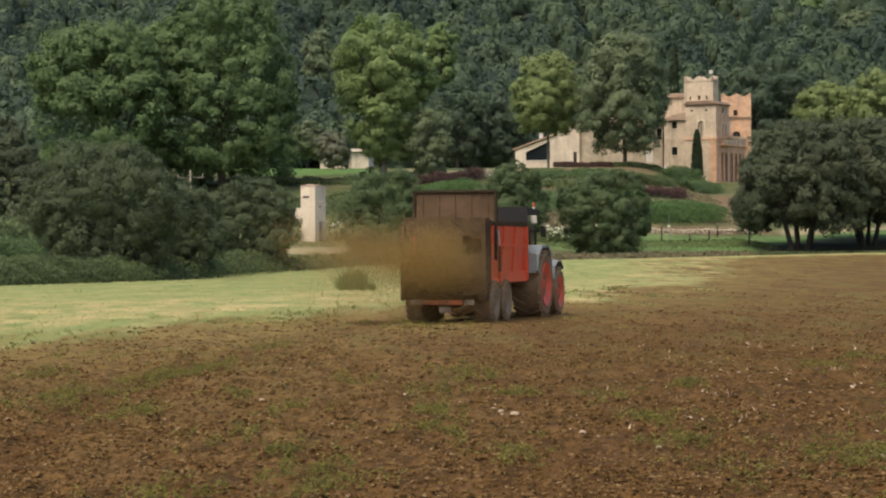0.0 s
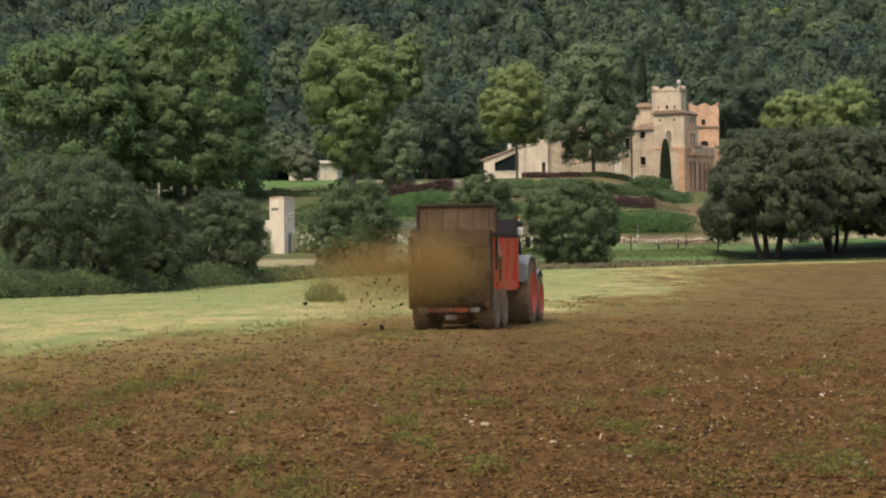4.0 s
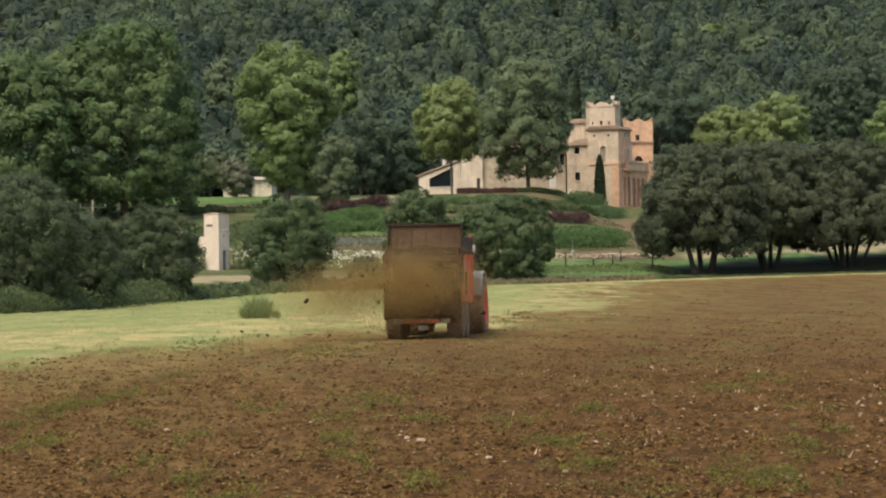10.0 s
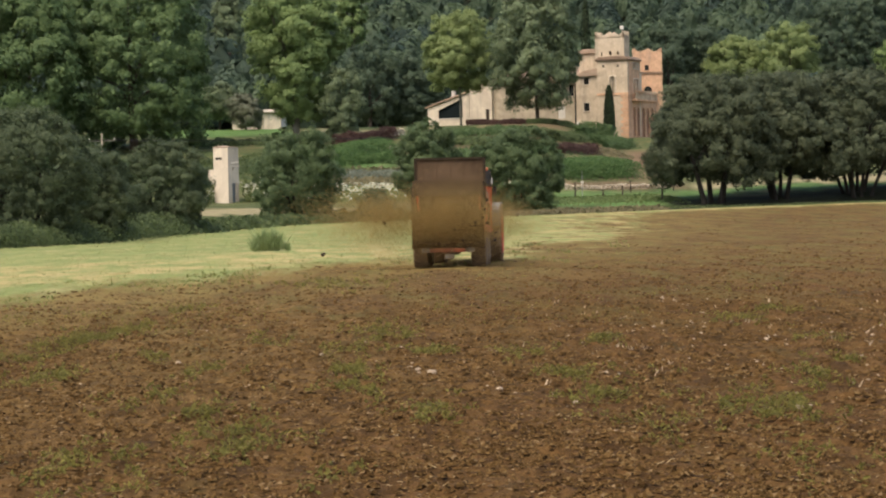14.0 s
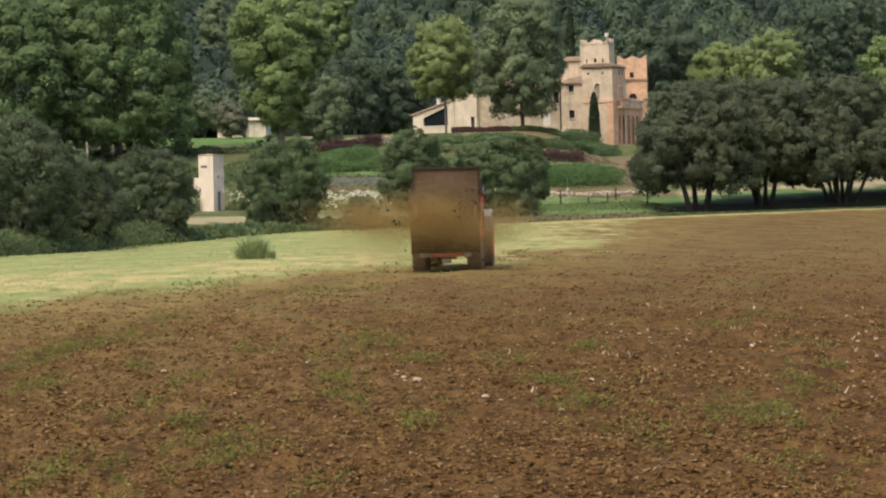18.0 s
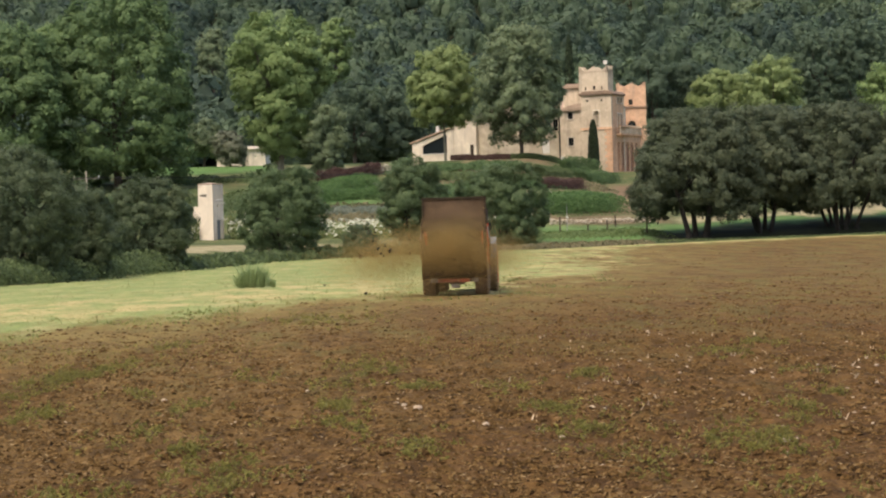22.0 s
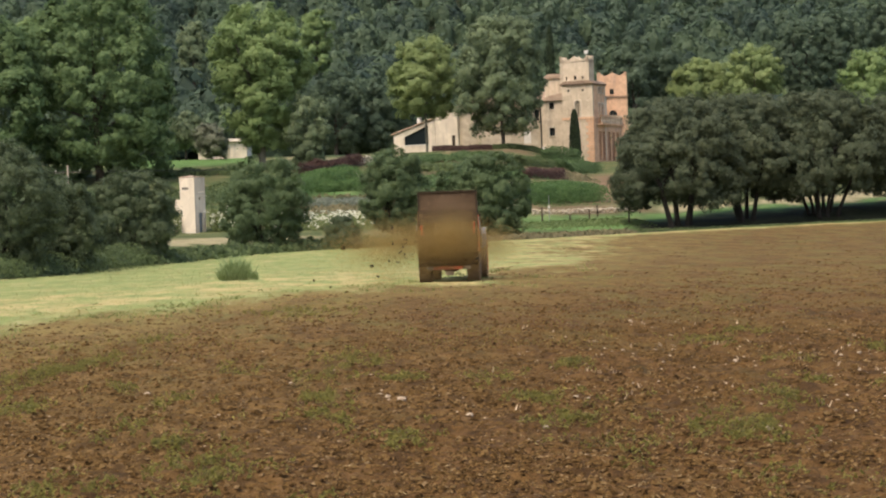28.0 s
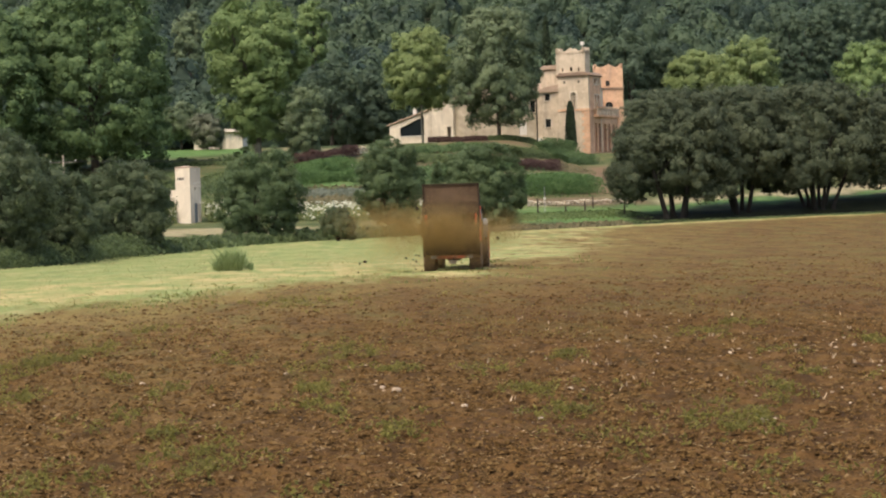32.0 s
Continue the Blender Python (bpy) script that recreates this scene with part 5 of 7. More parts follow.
def build_castle():
    x, y, _ = ground_at(6.37, 350)
    z = 10.7
    TURN = -28
    t = thing("castle", (x, y, z), "sandy stone castle with two scalloped towers on the slope", "castle", turn=TURN)
    # main front tower block
    holes = [(-2.75, -1.85, 6.6, 9.0)]
    bm = bmesh.new()
    wall(bm, -4.65, 0, -2.5, 11.20, holes)
    part("front_wall", bm, M_WALL, t)
    part("flank_wall", boxes((-4.65, -4.2, 0.45, 5.0, -2.5, 11.20)), M_WALL, t)
    part("rear_wall", boxes((-4.2, 0, 4.6, 5.0, -2.5, 11.20)), M_WALL, t)
    bm = bmesh.new()
    wall(bm, 0.45, 4.6, -2.5, 11.20, [(2.3, 2.9, 10.1, 10.9), (3.5, 4.1, 10.1, 10.9), (2.3, 2.9, 6.4, 8.6), (3.5, 4.1, 6.4, 8.6), (1.9, 2.9, 0.4, 4.6), (3.4, 4.4, 0.4, 4.6)])
    sided(bm, True, 0)
    part("side_wall", bm, M_WALL_ORANGE, t)
    window(t, -2.75, -1.85, 6.6, 9.0, arch=True, pane_mat=M_WALL_DARK, pane_label="walled-up stone niche")
    for a in (2.3, 3.5):
        window(t, a, a + 0.6, 10.1, 10.9, side=True)
        window(t, a, a + 0.6, 6.4, 8.6, side=True)
    for a in (1.9, 3.4):
        window(t, a, a + 1.0, 0.4, 4.6, side=True, arch=True, frame_mat=M_WALL_ORANGE, pane_mat=M_SHUTTER, pane_label="red-brown shutter")
    part("balcony_floor", soft_boxes(0.03, (0.0, 0.75, 1.6, 5.0, 5.45, 5.7)), M_WALL_ORANGE, t)
    for k in range(8):
        bm = bmesh.new()
        yy = 1.75 + k * 0.44
        tube(bm, [(0.62, yy, 5.7), (0.62, yy, 5.95), (0.62, yy, 6.3), (0.62, yy, 6.65)], [0.08, 0.13, 0.06, 0.09], 7)
        part("baluster", bm, M_WALL, t)
    part("balcony_rail", soft_boxes(0.02, (0.45, 0.8, 1.6, 5.0, 6.65, 6.85)), M_WALL_ORANGE, t)
    part("string_course", boxes((-4.75, 0.12, -0.12, 0.0, 6.3, 6.6), (0.0, 0.12, 0.0, 5.0, 6.3, 6.6)), M_WALL_ORANGE, t)
    bm = bmesh.new()
    box(bm, -4.85, 0.22, -0.22, 5.1, 11.20, 11.38)
    prism(bm, [(-4.95, 11.38), (0.32, 11.38), (-0.4, 11.82), (-4.2, 11.82)], -0.32, 5.1)
    part("cornice", bm, M_CORNICE, t, "projecting clay-tiled cornice")
    # solid black boxes on the wall; the holes' inner shade is their colour
    for a in (-3.8, -1.6):
        part("vent_hole", boxes((a, a + 0.28, -0.02, 0.0, 10.3, 10.62)), M_BLACK, t)
    for k in range(14):
        w = 1.1 if k % 2 else 0.8
        part("quoin", soft_boxes(0.03, (-w, 0.07, -0.07, 0.0, k * 0.45, k * 0.45 + 0.41), (0.0, 0.07, 0.0, 1.9 - w, k * 0.45, k * 0.45 + 0.41)), M_WALL_ORANGE, t)
    # keep on top
    bm = bmesh.new()
    wall(bm, -4.95, -0.5, 11.80, 14.70, [(-4.1, -3.85, 12.00, 12.50), (-2.85, -2.45, 12.00, 12.60), (-1.6, -1.35, 12.00, 12.50)], y=0.2)
    part("keep", bm, M_WALL, t)
    part("keep_flank", boxes((-4.95, -4.55, 0.65, 2.2, 11.80, 14.70)), M_WALL, t)
    part("keep_flank", boxes((-0.9, -0.5, 0.65, 2.2, 11.80, 14.70)), M_WALL, t)
    part("keep_back", boxes((-4.55, -0.9, 1.8, 2.2, 11.80, 14.70)), M_WALL, t)
    part("keep_roof", boxes((-4.55, -0.9, 0.65, 1.8, 13.90, 14.10)), M_ROOFTILE, t)
    for a, b in ((-4.1, -3.85), (-2.85, -2.45), (-1.6, -1.35)):
        part("slit_pane", boxes((a, b, 0.45, 0.5, 12.00, 12.60)), M_GLASS, t)
    bm = bmesh.new()
    merlons(bm, -4.95, -0.5, 0.2, 2.2, 14.45, 2, 0.95)
    part("keep_parapet", bm, M_WALL, t)
    bm = bmesh.new()
    tube(bm, [(-1.2, 1.2, 14.10), (-1.2, 1.2, 16.10)], [0.05, 0.04], 6)
    box(bm, -1.45, -0.95, 1.05, 1.35, 15.70, 16.20)
    part("roof_mast", bm, M_WHITE, t, "pale box on a mast")
    # middle block and set-back upper storey
    holes = [(-6.9, -6.1, 8.0, 8.95), (-6.9, -6.05, 4.2, 5.35)]
    bm = bmesh.new()
    wall(bm, -8.15, -4.65, -1.5, 9.2, holes, y=0.35)
    part("middle_wall", bm, M_WALL, t)
    part("middle_flank", boxes((-8.15, -7.7, 0.8, 6, -1.5, 9.2)), M_WALL, t)
    for h in holes:
        window(t, *h, y=0.35)
    bm = bmesh.new()
    prism(bm, [(-8.5, 9.2), (-4.65, 9.2), (-4.65, 10.2), (-6.8, 9.9)], 0.0, 6.0)
    part("middle_roof", bm, M_ROOFTILE, t)
    bm = bmesh.new()
    wall(bm, -8.6, -4.65, 9.3, 12.6, [], y=3.0)
    part("upper_storey", bm, M_WALL, t)
    part("upper_flank", boxes((-8.6, -8.2, 3.45, 8, 9.3, 12.6)), M_WALL, t)
    bm = bmesh.new()
    prism(bm, [(-8.9, 12.6), (-4.5, 12.6), (-5.4, 13.2), (-8.0, 13.2)], 2.7, 8.0)
    part("upper_roof", bm, M_ROOFTILE, t)
    bm = bmesh.new()
    tube(bm, [(-8.2, 0.25, 2.0), (-8.2, 0.25, 9.0)], [0.09, 0.09], 8)
    part("downpipe", bm, M_BLACK, t)
    part("meter_cabinet", soft_boxes(0.02, (-8.05, -7.6, 0.08, 0.35, 1.2, 2.7)), M_WHITE, t, "white meter cabinet")
    # long wing
    holes = [(-13.1 + k * 1.2, -12.3 + k * 1.2, 6.5, 8.1) for k in range(4)] + [(-11.3, -10.1, 3.3, 5.2)]
    bm = bmesh.new()
    wall(bm, -21.5, -8.15, -2.0, 8.6, holes, y=0.9)
    part("long_wall", bm, M_WALL_DARK, t)
    for h in holes[:4]:
        window(t, *h, y=0.9, frame_mat=M_WALL_DARK)
    part("garage_door", boxes((-11.3, -10.1, 1.1, 1.16, 3.3, 5.2)), M_WHITE, t, "pale shutter")
    bm = bmesh.new()
    prism(bm, [(-22.0, 8.6), (-8.0, 8.6), (-8.0, 8.85), (-22.0, 8.85)], 0.4, 1.4)
    part("long_eave", bm, M_ROOFTILE, t)
    bm = bmesh.new()
    q = [bm.verts.new(v) for v in ((-22, 0.5, 8.85), (-8, 0.5, 8.85), (-8, 7.5, 11.0), (-22, 7.5, 11.0), (-22, 7.5, 8.6), (-8, 7.5, 8.6))]
    for f in ((0, 1, 2, 3), (0, 3, 4), (1, 5, 2), (3, 2, 5, 4), (0, 4, 5, 1)):
        bm.faces.new([q[i] for i in f])
    part("long_roof", bm, M_ROOFTILE, t)
    # pale block and mono-pitch house
    bm = bmesh.new()
    wall(bm, -25.1, -21.5, -1.0, 8.5, [(-22.5, -21.9, 2.6, 5.0)], y=0.3)
    part("pale_wall", bm, M_PLASTER, t)
    part("pale_flank", boxes((-25.1, -24.7, 0.75, 7, -1.0, 8.5)), M_PLASTER, t)
    part("pale_flank", boxes((-21.9, -21.5, 0.75, 7, -1.0, 8.5)), M_PLASTER, t)
    part("side_door", boxes((-22.5, -21.9, 0.5, 0.56, 2.6, 5.0)), M_DARKWOOD, t)
    part("pale_roof", boxes((-25.3, -21.3, 0.15, 7, 8.5, 8.65)), M_ROOFTILE, t)
    bm = bmesh.new()
    prism(bm, [(-31.9, -1.5), (-25.1, -1.5), (-25.1, 3.9), (-30.2, 3.9), (-30.2, 5.1), (-31.9, 5.45)], 0.2, 0.65)
    part("gable_wall", bm, M_PLASTER, t)
    bm = bmesh.new()
    prism(bm, [(-31.9, 5.45), (-30.2, 5.1), (-26.2, 6.7), (-26.2, 3.9), (-25.1, 3.9), (-25.1, 7.55)], 0.204, 0.646)
    part("gable_head", bm, M_PLASTER, t)
    part("gable_flank", boxes((-31.9, -31.5, 0.65, 8, -1.5, 5.3)), M_PLASTER, t)
    bm = bmesh.new()
    prism(bm, [(-30.2, 3.9), (-26.2, 3.9), (-26.2, 6.7), (-30.2, 5.1)], 0.45, 0.5)
    part("gable_window", bm, M_GLASS, t, "large slanted dark window")
    part("gable_sill", soft_boxes(0.02, (-30.4, -26.0, 0.12, 0.3, 3.78, 3.9)), M_WHITE, t)
    bm = bmesh.new()
    prism(bm, [(-32.2, 5.45), (-25.0, 7.65), (-25.0, 7.85), (-32.2, 5.65)], -0.05, 8.0)
    part("gable_roof", bm, M_ROOFTILE, t)
    part("chimney", soft_boxes(0.03, (-28.3, -27.8, 0.9, 1.4, 6.2, 8.0)), M_WHITE, t)
    # right-hand terrace with arcade, and the second tower
    bm = bmesh.new()
    holes = [(5.4 + k * 1.75, 6.5 + k * 1.75, 0.4, 4.6) for k in range(5)]
    wall(bm, 5.0, 14.5, -2.5, 5.5, holes)
    sided(bm, True, 0)
    part("arcade_wall", bm, M_WALL_ORANGE, t)
    for h in holes:
        window(t, *h, side=True, arch=True, frame_mat=M_WALL_ORANGE, pane_mat=M_SHUTTER, pane_label="red-brown shutter")
    part("terrace_floor", boxes((-4.2, 0.25, 5.0, 14.5, 5.5, 5.75)), M_WALL_ORANGE, t)
    part("terrace_end", boxes((-4.2, 0.0, 14.1, 14.5, -2.5, 5.5)), M_WALL_ORANGE, t)
    for k in range(9):
        yy = 5.25 + k * 1.12
        part("parapet_post", soft_boxes(0.03, (-0.10, 0.24, yy - 0.19, yy + 0.19, 5.75, 7.0)), M_WALL, t)
        for q in (0.42, 0.70):
            bm = bmesh.new()
            tube(bm, [(0.08, yy + q, 5.75), (0.08, yy + q, 6.0), (0.08, yy + q, 6.3), (0.08, yy + q, 6.6)], [0.06, 0.09, 0.05, 0.07], 7)
            part("baluster", bm, M_WALL, t)
    part("handrail", soft_boxes(0.02, (-0.08, 0.22, 5.0, 14.5, 6.6, 6.74)), M_WALL_ORANGE, t)
    bm = bmesh.new()
    wall(bm, 5.0, 8.6, 5.75, 9.6, [(5.5, 6.0, 6.4, 8.3), (6.55, 7.05, 6.4, 8.3), (7.6, 8.1, 6.4, 8.3)])
    sided(bm, True, -1.2)
    part("upper_wall", bm, M_PLASTER, t)
    for a in (5.5, 6.55, 7.6):
        window(t, a, a + 0.5, 6.4, 8.3, side=True, at=-1.2)
    part("upper_end", boxes((-4.2, -1.65, 8.2, 8.6, 5.75, 9.6)), M_PLASTER, t)
    part("upper_cornice", boxes((-4.2, -0.9, 5.0, 8.8, 9.6, 9.85)), M_ROOFTILE, t)
    # it stands askew to the house, facing the field
    holes = [(-1.35, -0.75, 10.2, 11.0), (-1.5, -0.35, 6.2, 7.9)]
    before = set(t.children)
    bm = bmesh.new()
    wall(bm, -3.0, 1.2, -2.5, 12.7, holes, y=10.0)
    part("second_tower", bm, M_WALL_ORANGE, t)
    part("second_flank", boxes((0.75, 1.2, 10.45, 13.4, -2.5, 12.7)), M_WALL_ORANGE, t)
    part("second_flank", boxes((-3.0, -2.55, 10.45, 13.4, -2.5, 12.7)), M_WALL_ORANGE, t)
    part("second_back", boxes((-2.55, 0.75, 12.95, 13.4, -2.5, 12.7)), M_WALL_ORANGE, t)
    window(t, *holes[0], y=10.0, frame_mat=M_WALL_ORANGE)
    window(t, *holes[1], y=10.0, arch=True, frame_mat=M_WALL_ORANGE)
    part("second_cornice", soft_boxes(0.03, (-3.15, 1.35, 9.85, 10.0, 9.7, 9.95), (1.2, 1.35, 10.0, 13.4, 9.7, 9.95)), M_CORNICE, t)
    bm = bmesh.new()
    merlons(bm, -3.0, 1.2, 10.0, 13.4, 12.69, 2, 0.75)
    part("second_parapet", bm, M_WALL_ORANGE, t)
    pivot = Matrix.Translation((-3.0, 10.0, 0))
    for o in t.children:
        if o not in before:
            o.matrix_basis = pivot @ Matrix.Rotation(radians(24), 4, "Z") @ pivot.inverted() @ o.matrix_basis


build_castle()


def build_transformer_house():
    """The slim electricity building by the track."""
    x, y, z = ground_at(-3.13, 246)
    t = thing("transformer_tower", (x, y, z), "slim cream plastered electricity tower with small annex", "building", turn=-31)
    h = 5.55
    bm = bmesh.new()
    wall(bm, -1.0, 0.75, -0.4, h, [], thick=0.2)
    part("tower_wall", bm, M_PLASTER, t)
    part("flank_wall", boxes((-1.0, -0.8, 0.2, 1.9, -0.4, h)), M_PLASTER, t)
    part("rear_wall", boxes((-0.8, 0.75, 1.7, 1.9, -0.4, h)), M_PLASTER, t)
    bm = bmesh.new()
    wall(bm, 0.2, 1.7, -0.4, h, [(0.7, 1.35, 0.0, 2.0), (0.75, 1.0, 3.3, 3.6)], thick=0.2)
    sided(bm, True, 0.75)
    part("side_wall", bm, M_PLASTER, t)
    bm = bmesh.new()
    box(bm, 0.7, 1.35, 0.08, 0.12, 0.0, 2.0)
    sided(bm, True, 0.75)
    part("metal_door", bm, M_SLATE, t, "grey metal door")
    bm = bmesh.new()
    q = [bm.verts.new(v) for v in ((-1.03, -0.03, h), (0.78, -0.03, h), (0.78, 1.93, h), (-1.03, 1.93, h), (-1.03, -0.03, h + 0.10), (0.78, -0.03, h + 0.10), (0.78, 1.93, h - 0.0 + 0.04), (-1.03, 1.93, h + 0.28))]
    for f in ((3, 2, 1, 0), (4, 5, 6, 7), (0, 1, 5, 4), (1, 2, 6, 5), (2, 3, 7, 6), (3, 0, 4, 7)):
        bm.faces.new([q[i] for i in f])
    part("tower_roof", bm, M_ROOFTILE, t)
    for k in range(4):
        part("louvre", boxes((-0.72 + k * 0.2, -0.58 + k * 0.2, -0.02, 0.0, 4.35, 4.6)), M_BLACK, t)
    part("annex", soft_boxes(0.02, (-1.8, -1.0, 0.15, 1.6, -0.4, 3.4)), M_PLASTER, t)
    for k, zz in enumerate((4.0, 3.6, 2.0)):
        bm = bmesh.new()
        tube(bm, [(0.75, 0.6 + k * 0.3, zz), (1.6, 0.6 + k * 0.3, zz + 0.08)], [0.04, 0.03], 6)
        part("insulator_arm", bm, M_WHITE, t)


build_transformer_house()


def build_white_house():
    x, y, z = ground_at(-2.25, 352)
    t = thing("white_house", (x, y, z), "low white rendered house on the upper lawn", "house", turn=-6)
    bm = bmesh.new()
    wall(bm, -3.8, 3.2, -0.5, 2.9, [(-2.6, -1.6, 0.9, 2.1), (-0.2, 0.8, 0.0, 2.2)], thick=0.3)
    part("house_wall", bm, M_PLASTER, t)
    part("house_flank", boxes((-3.8, -3.5, 0.3, 6, -0.5, 2.9)), M_WHITE, t)
    part("house_flank", boxes((2.9, 3.2, 0.3, 6, -0.5, 2.9)), M_WHITE, t)
    window(t, -2.6, -1.6, 0.9, 2.1, frame_mat=M_WHITE)
    part("house_door", boxes((-0.2, 0.8, 0.15, 0.2, 0.0, 2.2)), M_PATH, t, "pale door")
    bm = bmesh.new()
    q = [bm.verts.new(v) for v in ((-4.2, -0.5, 2.9), (3.6, -0.5, 2.9), (3.6, 6.4, 2.9), (-4.2, 6.4, 2.9), (-4.2, 3, 3.45), (3.6, 3, 3.45))]
    for f in ((0, 1, 5, 4), (2, 3, 4, 5), (0, 4, 3), (1, 2, 5), (3, 2, 1, 0)):
        bm.faces.new([q[i] for i in f])
    part("house_roof", bm, M_PATH, t, "pale low-pitched roof")


build_white_house()


def build_power_line():
    for name, az, d, top in (("power_pole", -5.88, 235, 8.85), ("power_pole", -14.5, 232, 8.3)):
        x, y, z = ground_at(az, d)
        t = thing(name, (x, y, z), "slim concrete power pole with steel crossarm", "pole", "power poles", turn=-8)
        h = top - z
        bm = bmesh.new()
        tube(bm, [(0, 0, -0.5), (0, 0, h + 0.45)], [0.15, 0.08], 8)
        part("mast", bm, M_PATH, t)
        part("crossarm", soft_boxes(0.01, (-1.25, 1.25, -0.04, 0.04, h - 0.29, h - 0.22)), M_PALEBARK, t)
        for k in (-1.2, 0.0, 1.2):
            bm = bmesh.new()
            tube(bm, [(k, 0, h - 0.22), (k, 0, h - 0.1), (k, 0, h + 0.05)], [0.02, 0.045, 0.025], 7)
            part("insulator", bm, M_WHITE, t)
    a, b = ground_at(-5.88, 235), ground_at(-14.5, 232)
    c = ground_at(2.2, 262)
    bm = bmesh.new()
    for (x0, y0, z0), (x1, y1, z1) in (((a[0], a[1], 8.7), (b[0], b[1], 8.2)), ((a[0], a[1], 8.7), (c[0], c[1] + 1, 9.3))):
        for off in (-1.2, 1.2):
            pts = [(x0 + (x1 - x0) * k / 12, y0 + (y1 - y0) * k / 12 + off, z0 + (z1 - z0) * k / 12 - 0.25 * 4 * (k / 12) * (1 - k / 12)) for k in range(13)]
            tube(bm, pts, [0.016] * 13, 4)
    tagged(part("power_cable", bm, M_BLACK), "thin sagging overhead power cables between poles", "cable")


build_power_line()


# ---- garden below the castle, and the growth at the field's edge ----
def bed(name, label, category, az0, d0, az1, d1, width, height, material, leaves, leaf, seed, kind="", lumps=0.4, base=0.0):
    """A hedge or bed of growth between two points, heaped over the ground."""
    rng = np.random.default_rng(seed)
    x0, y0, _ = ground_at(az0, d0)
    x1, y1, _ = ground_at(az1, d1)
    L = math.hypot(x1 - x0, y1 - y0)
    ux, uy = (x1 - x0) / L, (y1 - y0) / L
    u, v = rng.uniform(0, L, leaves), rng.normal(0, 0.38, leaves).clip(-1, 1)
    x, y = x0 + ux * u - uy * v * width / 2, y0 + uy * u + ux * v * width / 2
    lift = np.sqrt(np.clip(1 - v * v, 0, 1)) * height * (1 - lumps + 2 * lumps * lattice(u * 0.9 / max(height, 0.3), v * 1.5 + seed, seed))
    z = land(x, y) + base + lift * rng.uniform(0.01, 1.0, leaves) ** 0.7
    c = np.stack([x, y, z], 1)
    n = unit(np.stack([-uy * v * 1.2, ux * v * 1.2 - 0.4, 0.7 + 0 * v], 1) + rng.normal(size=(leaves, 3)) * 0.5)
    me = loose_mesh(name, leaf_kites(rng, c, n, leaf * 1.1), 3, material)
    tagged(part(name, me, None), label, category, kind=kind)


def stone_wall(az0, d0, az1, d1, height, name, label, seed):
    """A dry wall of rough stones, each a piece of its own."""
    rng = random.Random(seed)
    x0, y0, _ = ground_at(az0, d0)
    x1, y1, _ = ground_at(az1, d1)
    L = math.hypot(x1 - x0, y1 - y0)
    t = thing(name, (x0, y0, float(land(x0, y0))), label, "wall", turn=math.degrees(math.atan2(y1 - y0, x1 - x0)))
    protos = []
    for k in range(6):
        bm = bmesh.new()
        bmesh.ops.create_icosphere(bm, subdivisions=1, radius=0.5)
        for v in bm.verts:
            v.co *= rng.uniform(0.8, 1.15)
        me = bpy.data.meshes.new("stone")
        bm.to_mesh(me)
        bm.free()
        me.materials.append(M_RUBBLE)
        protos.append(me)
    for course in range(3):
        u = 0.0
        while u < L:
            w = rng.uniform(0.28, 0.75)
            x, y = x0 + (x1 - x0) * u / L, y0 + (y1 - y0) * u / L
            o = new("stone", protos[rng.randrange(6)])
            o.parent = t
            dz = float(land(x, y)) - float(land(x0, y0))
            hh = height * rng.uniform(0.30, 0.6)
            o.location = (u + w / 2, rng.uniform(-0.12, 0.12), dz + height * 0.33 * course + hh * 0.25 + rng.uniform(-0.08, 0.05))
            o.scale = (w * 1.1, 0.5, hh)
            o.rotation_euler = (rng.uniform(-0.2, 0.2), rng.uniform(-0.2, 0.2), rng.uniform(0, 0.5))
            u += w * 0.92


bed("verge", "dark rank grass and brambles along the field edge", "undergrowth", -14, 121, -8.6, 139, 5.0, 1.2, M_VERGE, 36000, 0.072, 51, "stuff")
bed("verge", "dark rank grass and brambles along the field edge", "undergrowth", -8.6, 139, -4.6, 175, 6.0, 1.3, M_VERGE, 32000, 0.082, 52, "stuff")
bed("verge", "dark rank grass and brambles along the field edge", "undergrowth", -4.6, 175, -1.6, 202, 5.0, 0.8, M_VERGE, 6000, 0.2, 53, "stuff")
bed("verge", "dark rank grass and brambles along the field edge", "undergrowth", -1.6, 203, 2.0, 211, 4.0, 0.8, M_VERGE, 6000, 0.2, 54, "stuff")
bed("verge", "dry rank grass along the field edge", "undergrowth", 2.0, 212, 7.0, 225, 5.0, 0.35, M_DRY, 6000, 0.2, 55, "stuff")
# the dark verge green here also paints the shade of the oaks
bed("verge", "short grass under the oaks, dark to carry their shade", "undergrowth", 6.9, 231, 15, 247, 6.0, 0.12, M_VERGE, 2500, 0.10, 56, "stuff")
bed("shrubbery", "green shrubs beyond the field edge", "shrubs", -12.5, 150, -9.2, 165, 9.0, 2.2, M_HEDGE, 24000, 0.085, 57, "stuff")
bed("shrubbery", "dark shrubs on the rise beyond the field", "shrubs", -13.0, 205, -8.8, 225, 26.0, 3.2, M_VERGE, 9000, 0.28, 76, "stuff")
bed("shrubbery", "mixed shrubs before the plane trees", "shrubs", -10.5, 262, -3.8, 268, 22.0, 2.4, M_HEDGE, 16200, 0.18, 77, "stuff")
bed("rose_bed", "green rose bushes in full growth", "shrubs", -1.3, 246, 1.45, 245, 10.0, 1.2, M_LAWNBUSH, 16000, 0.10, 58)
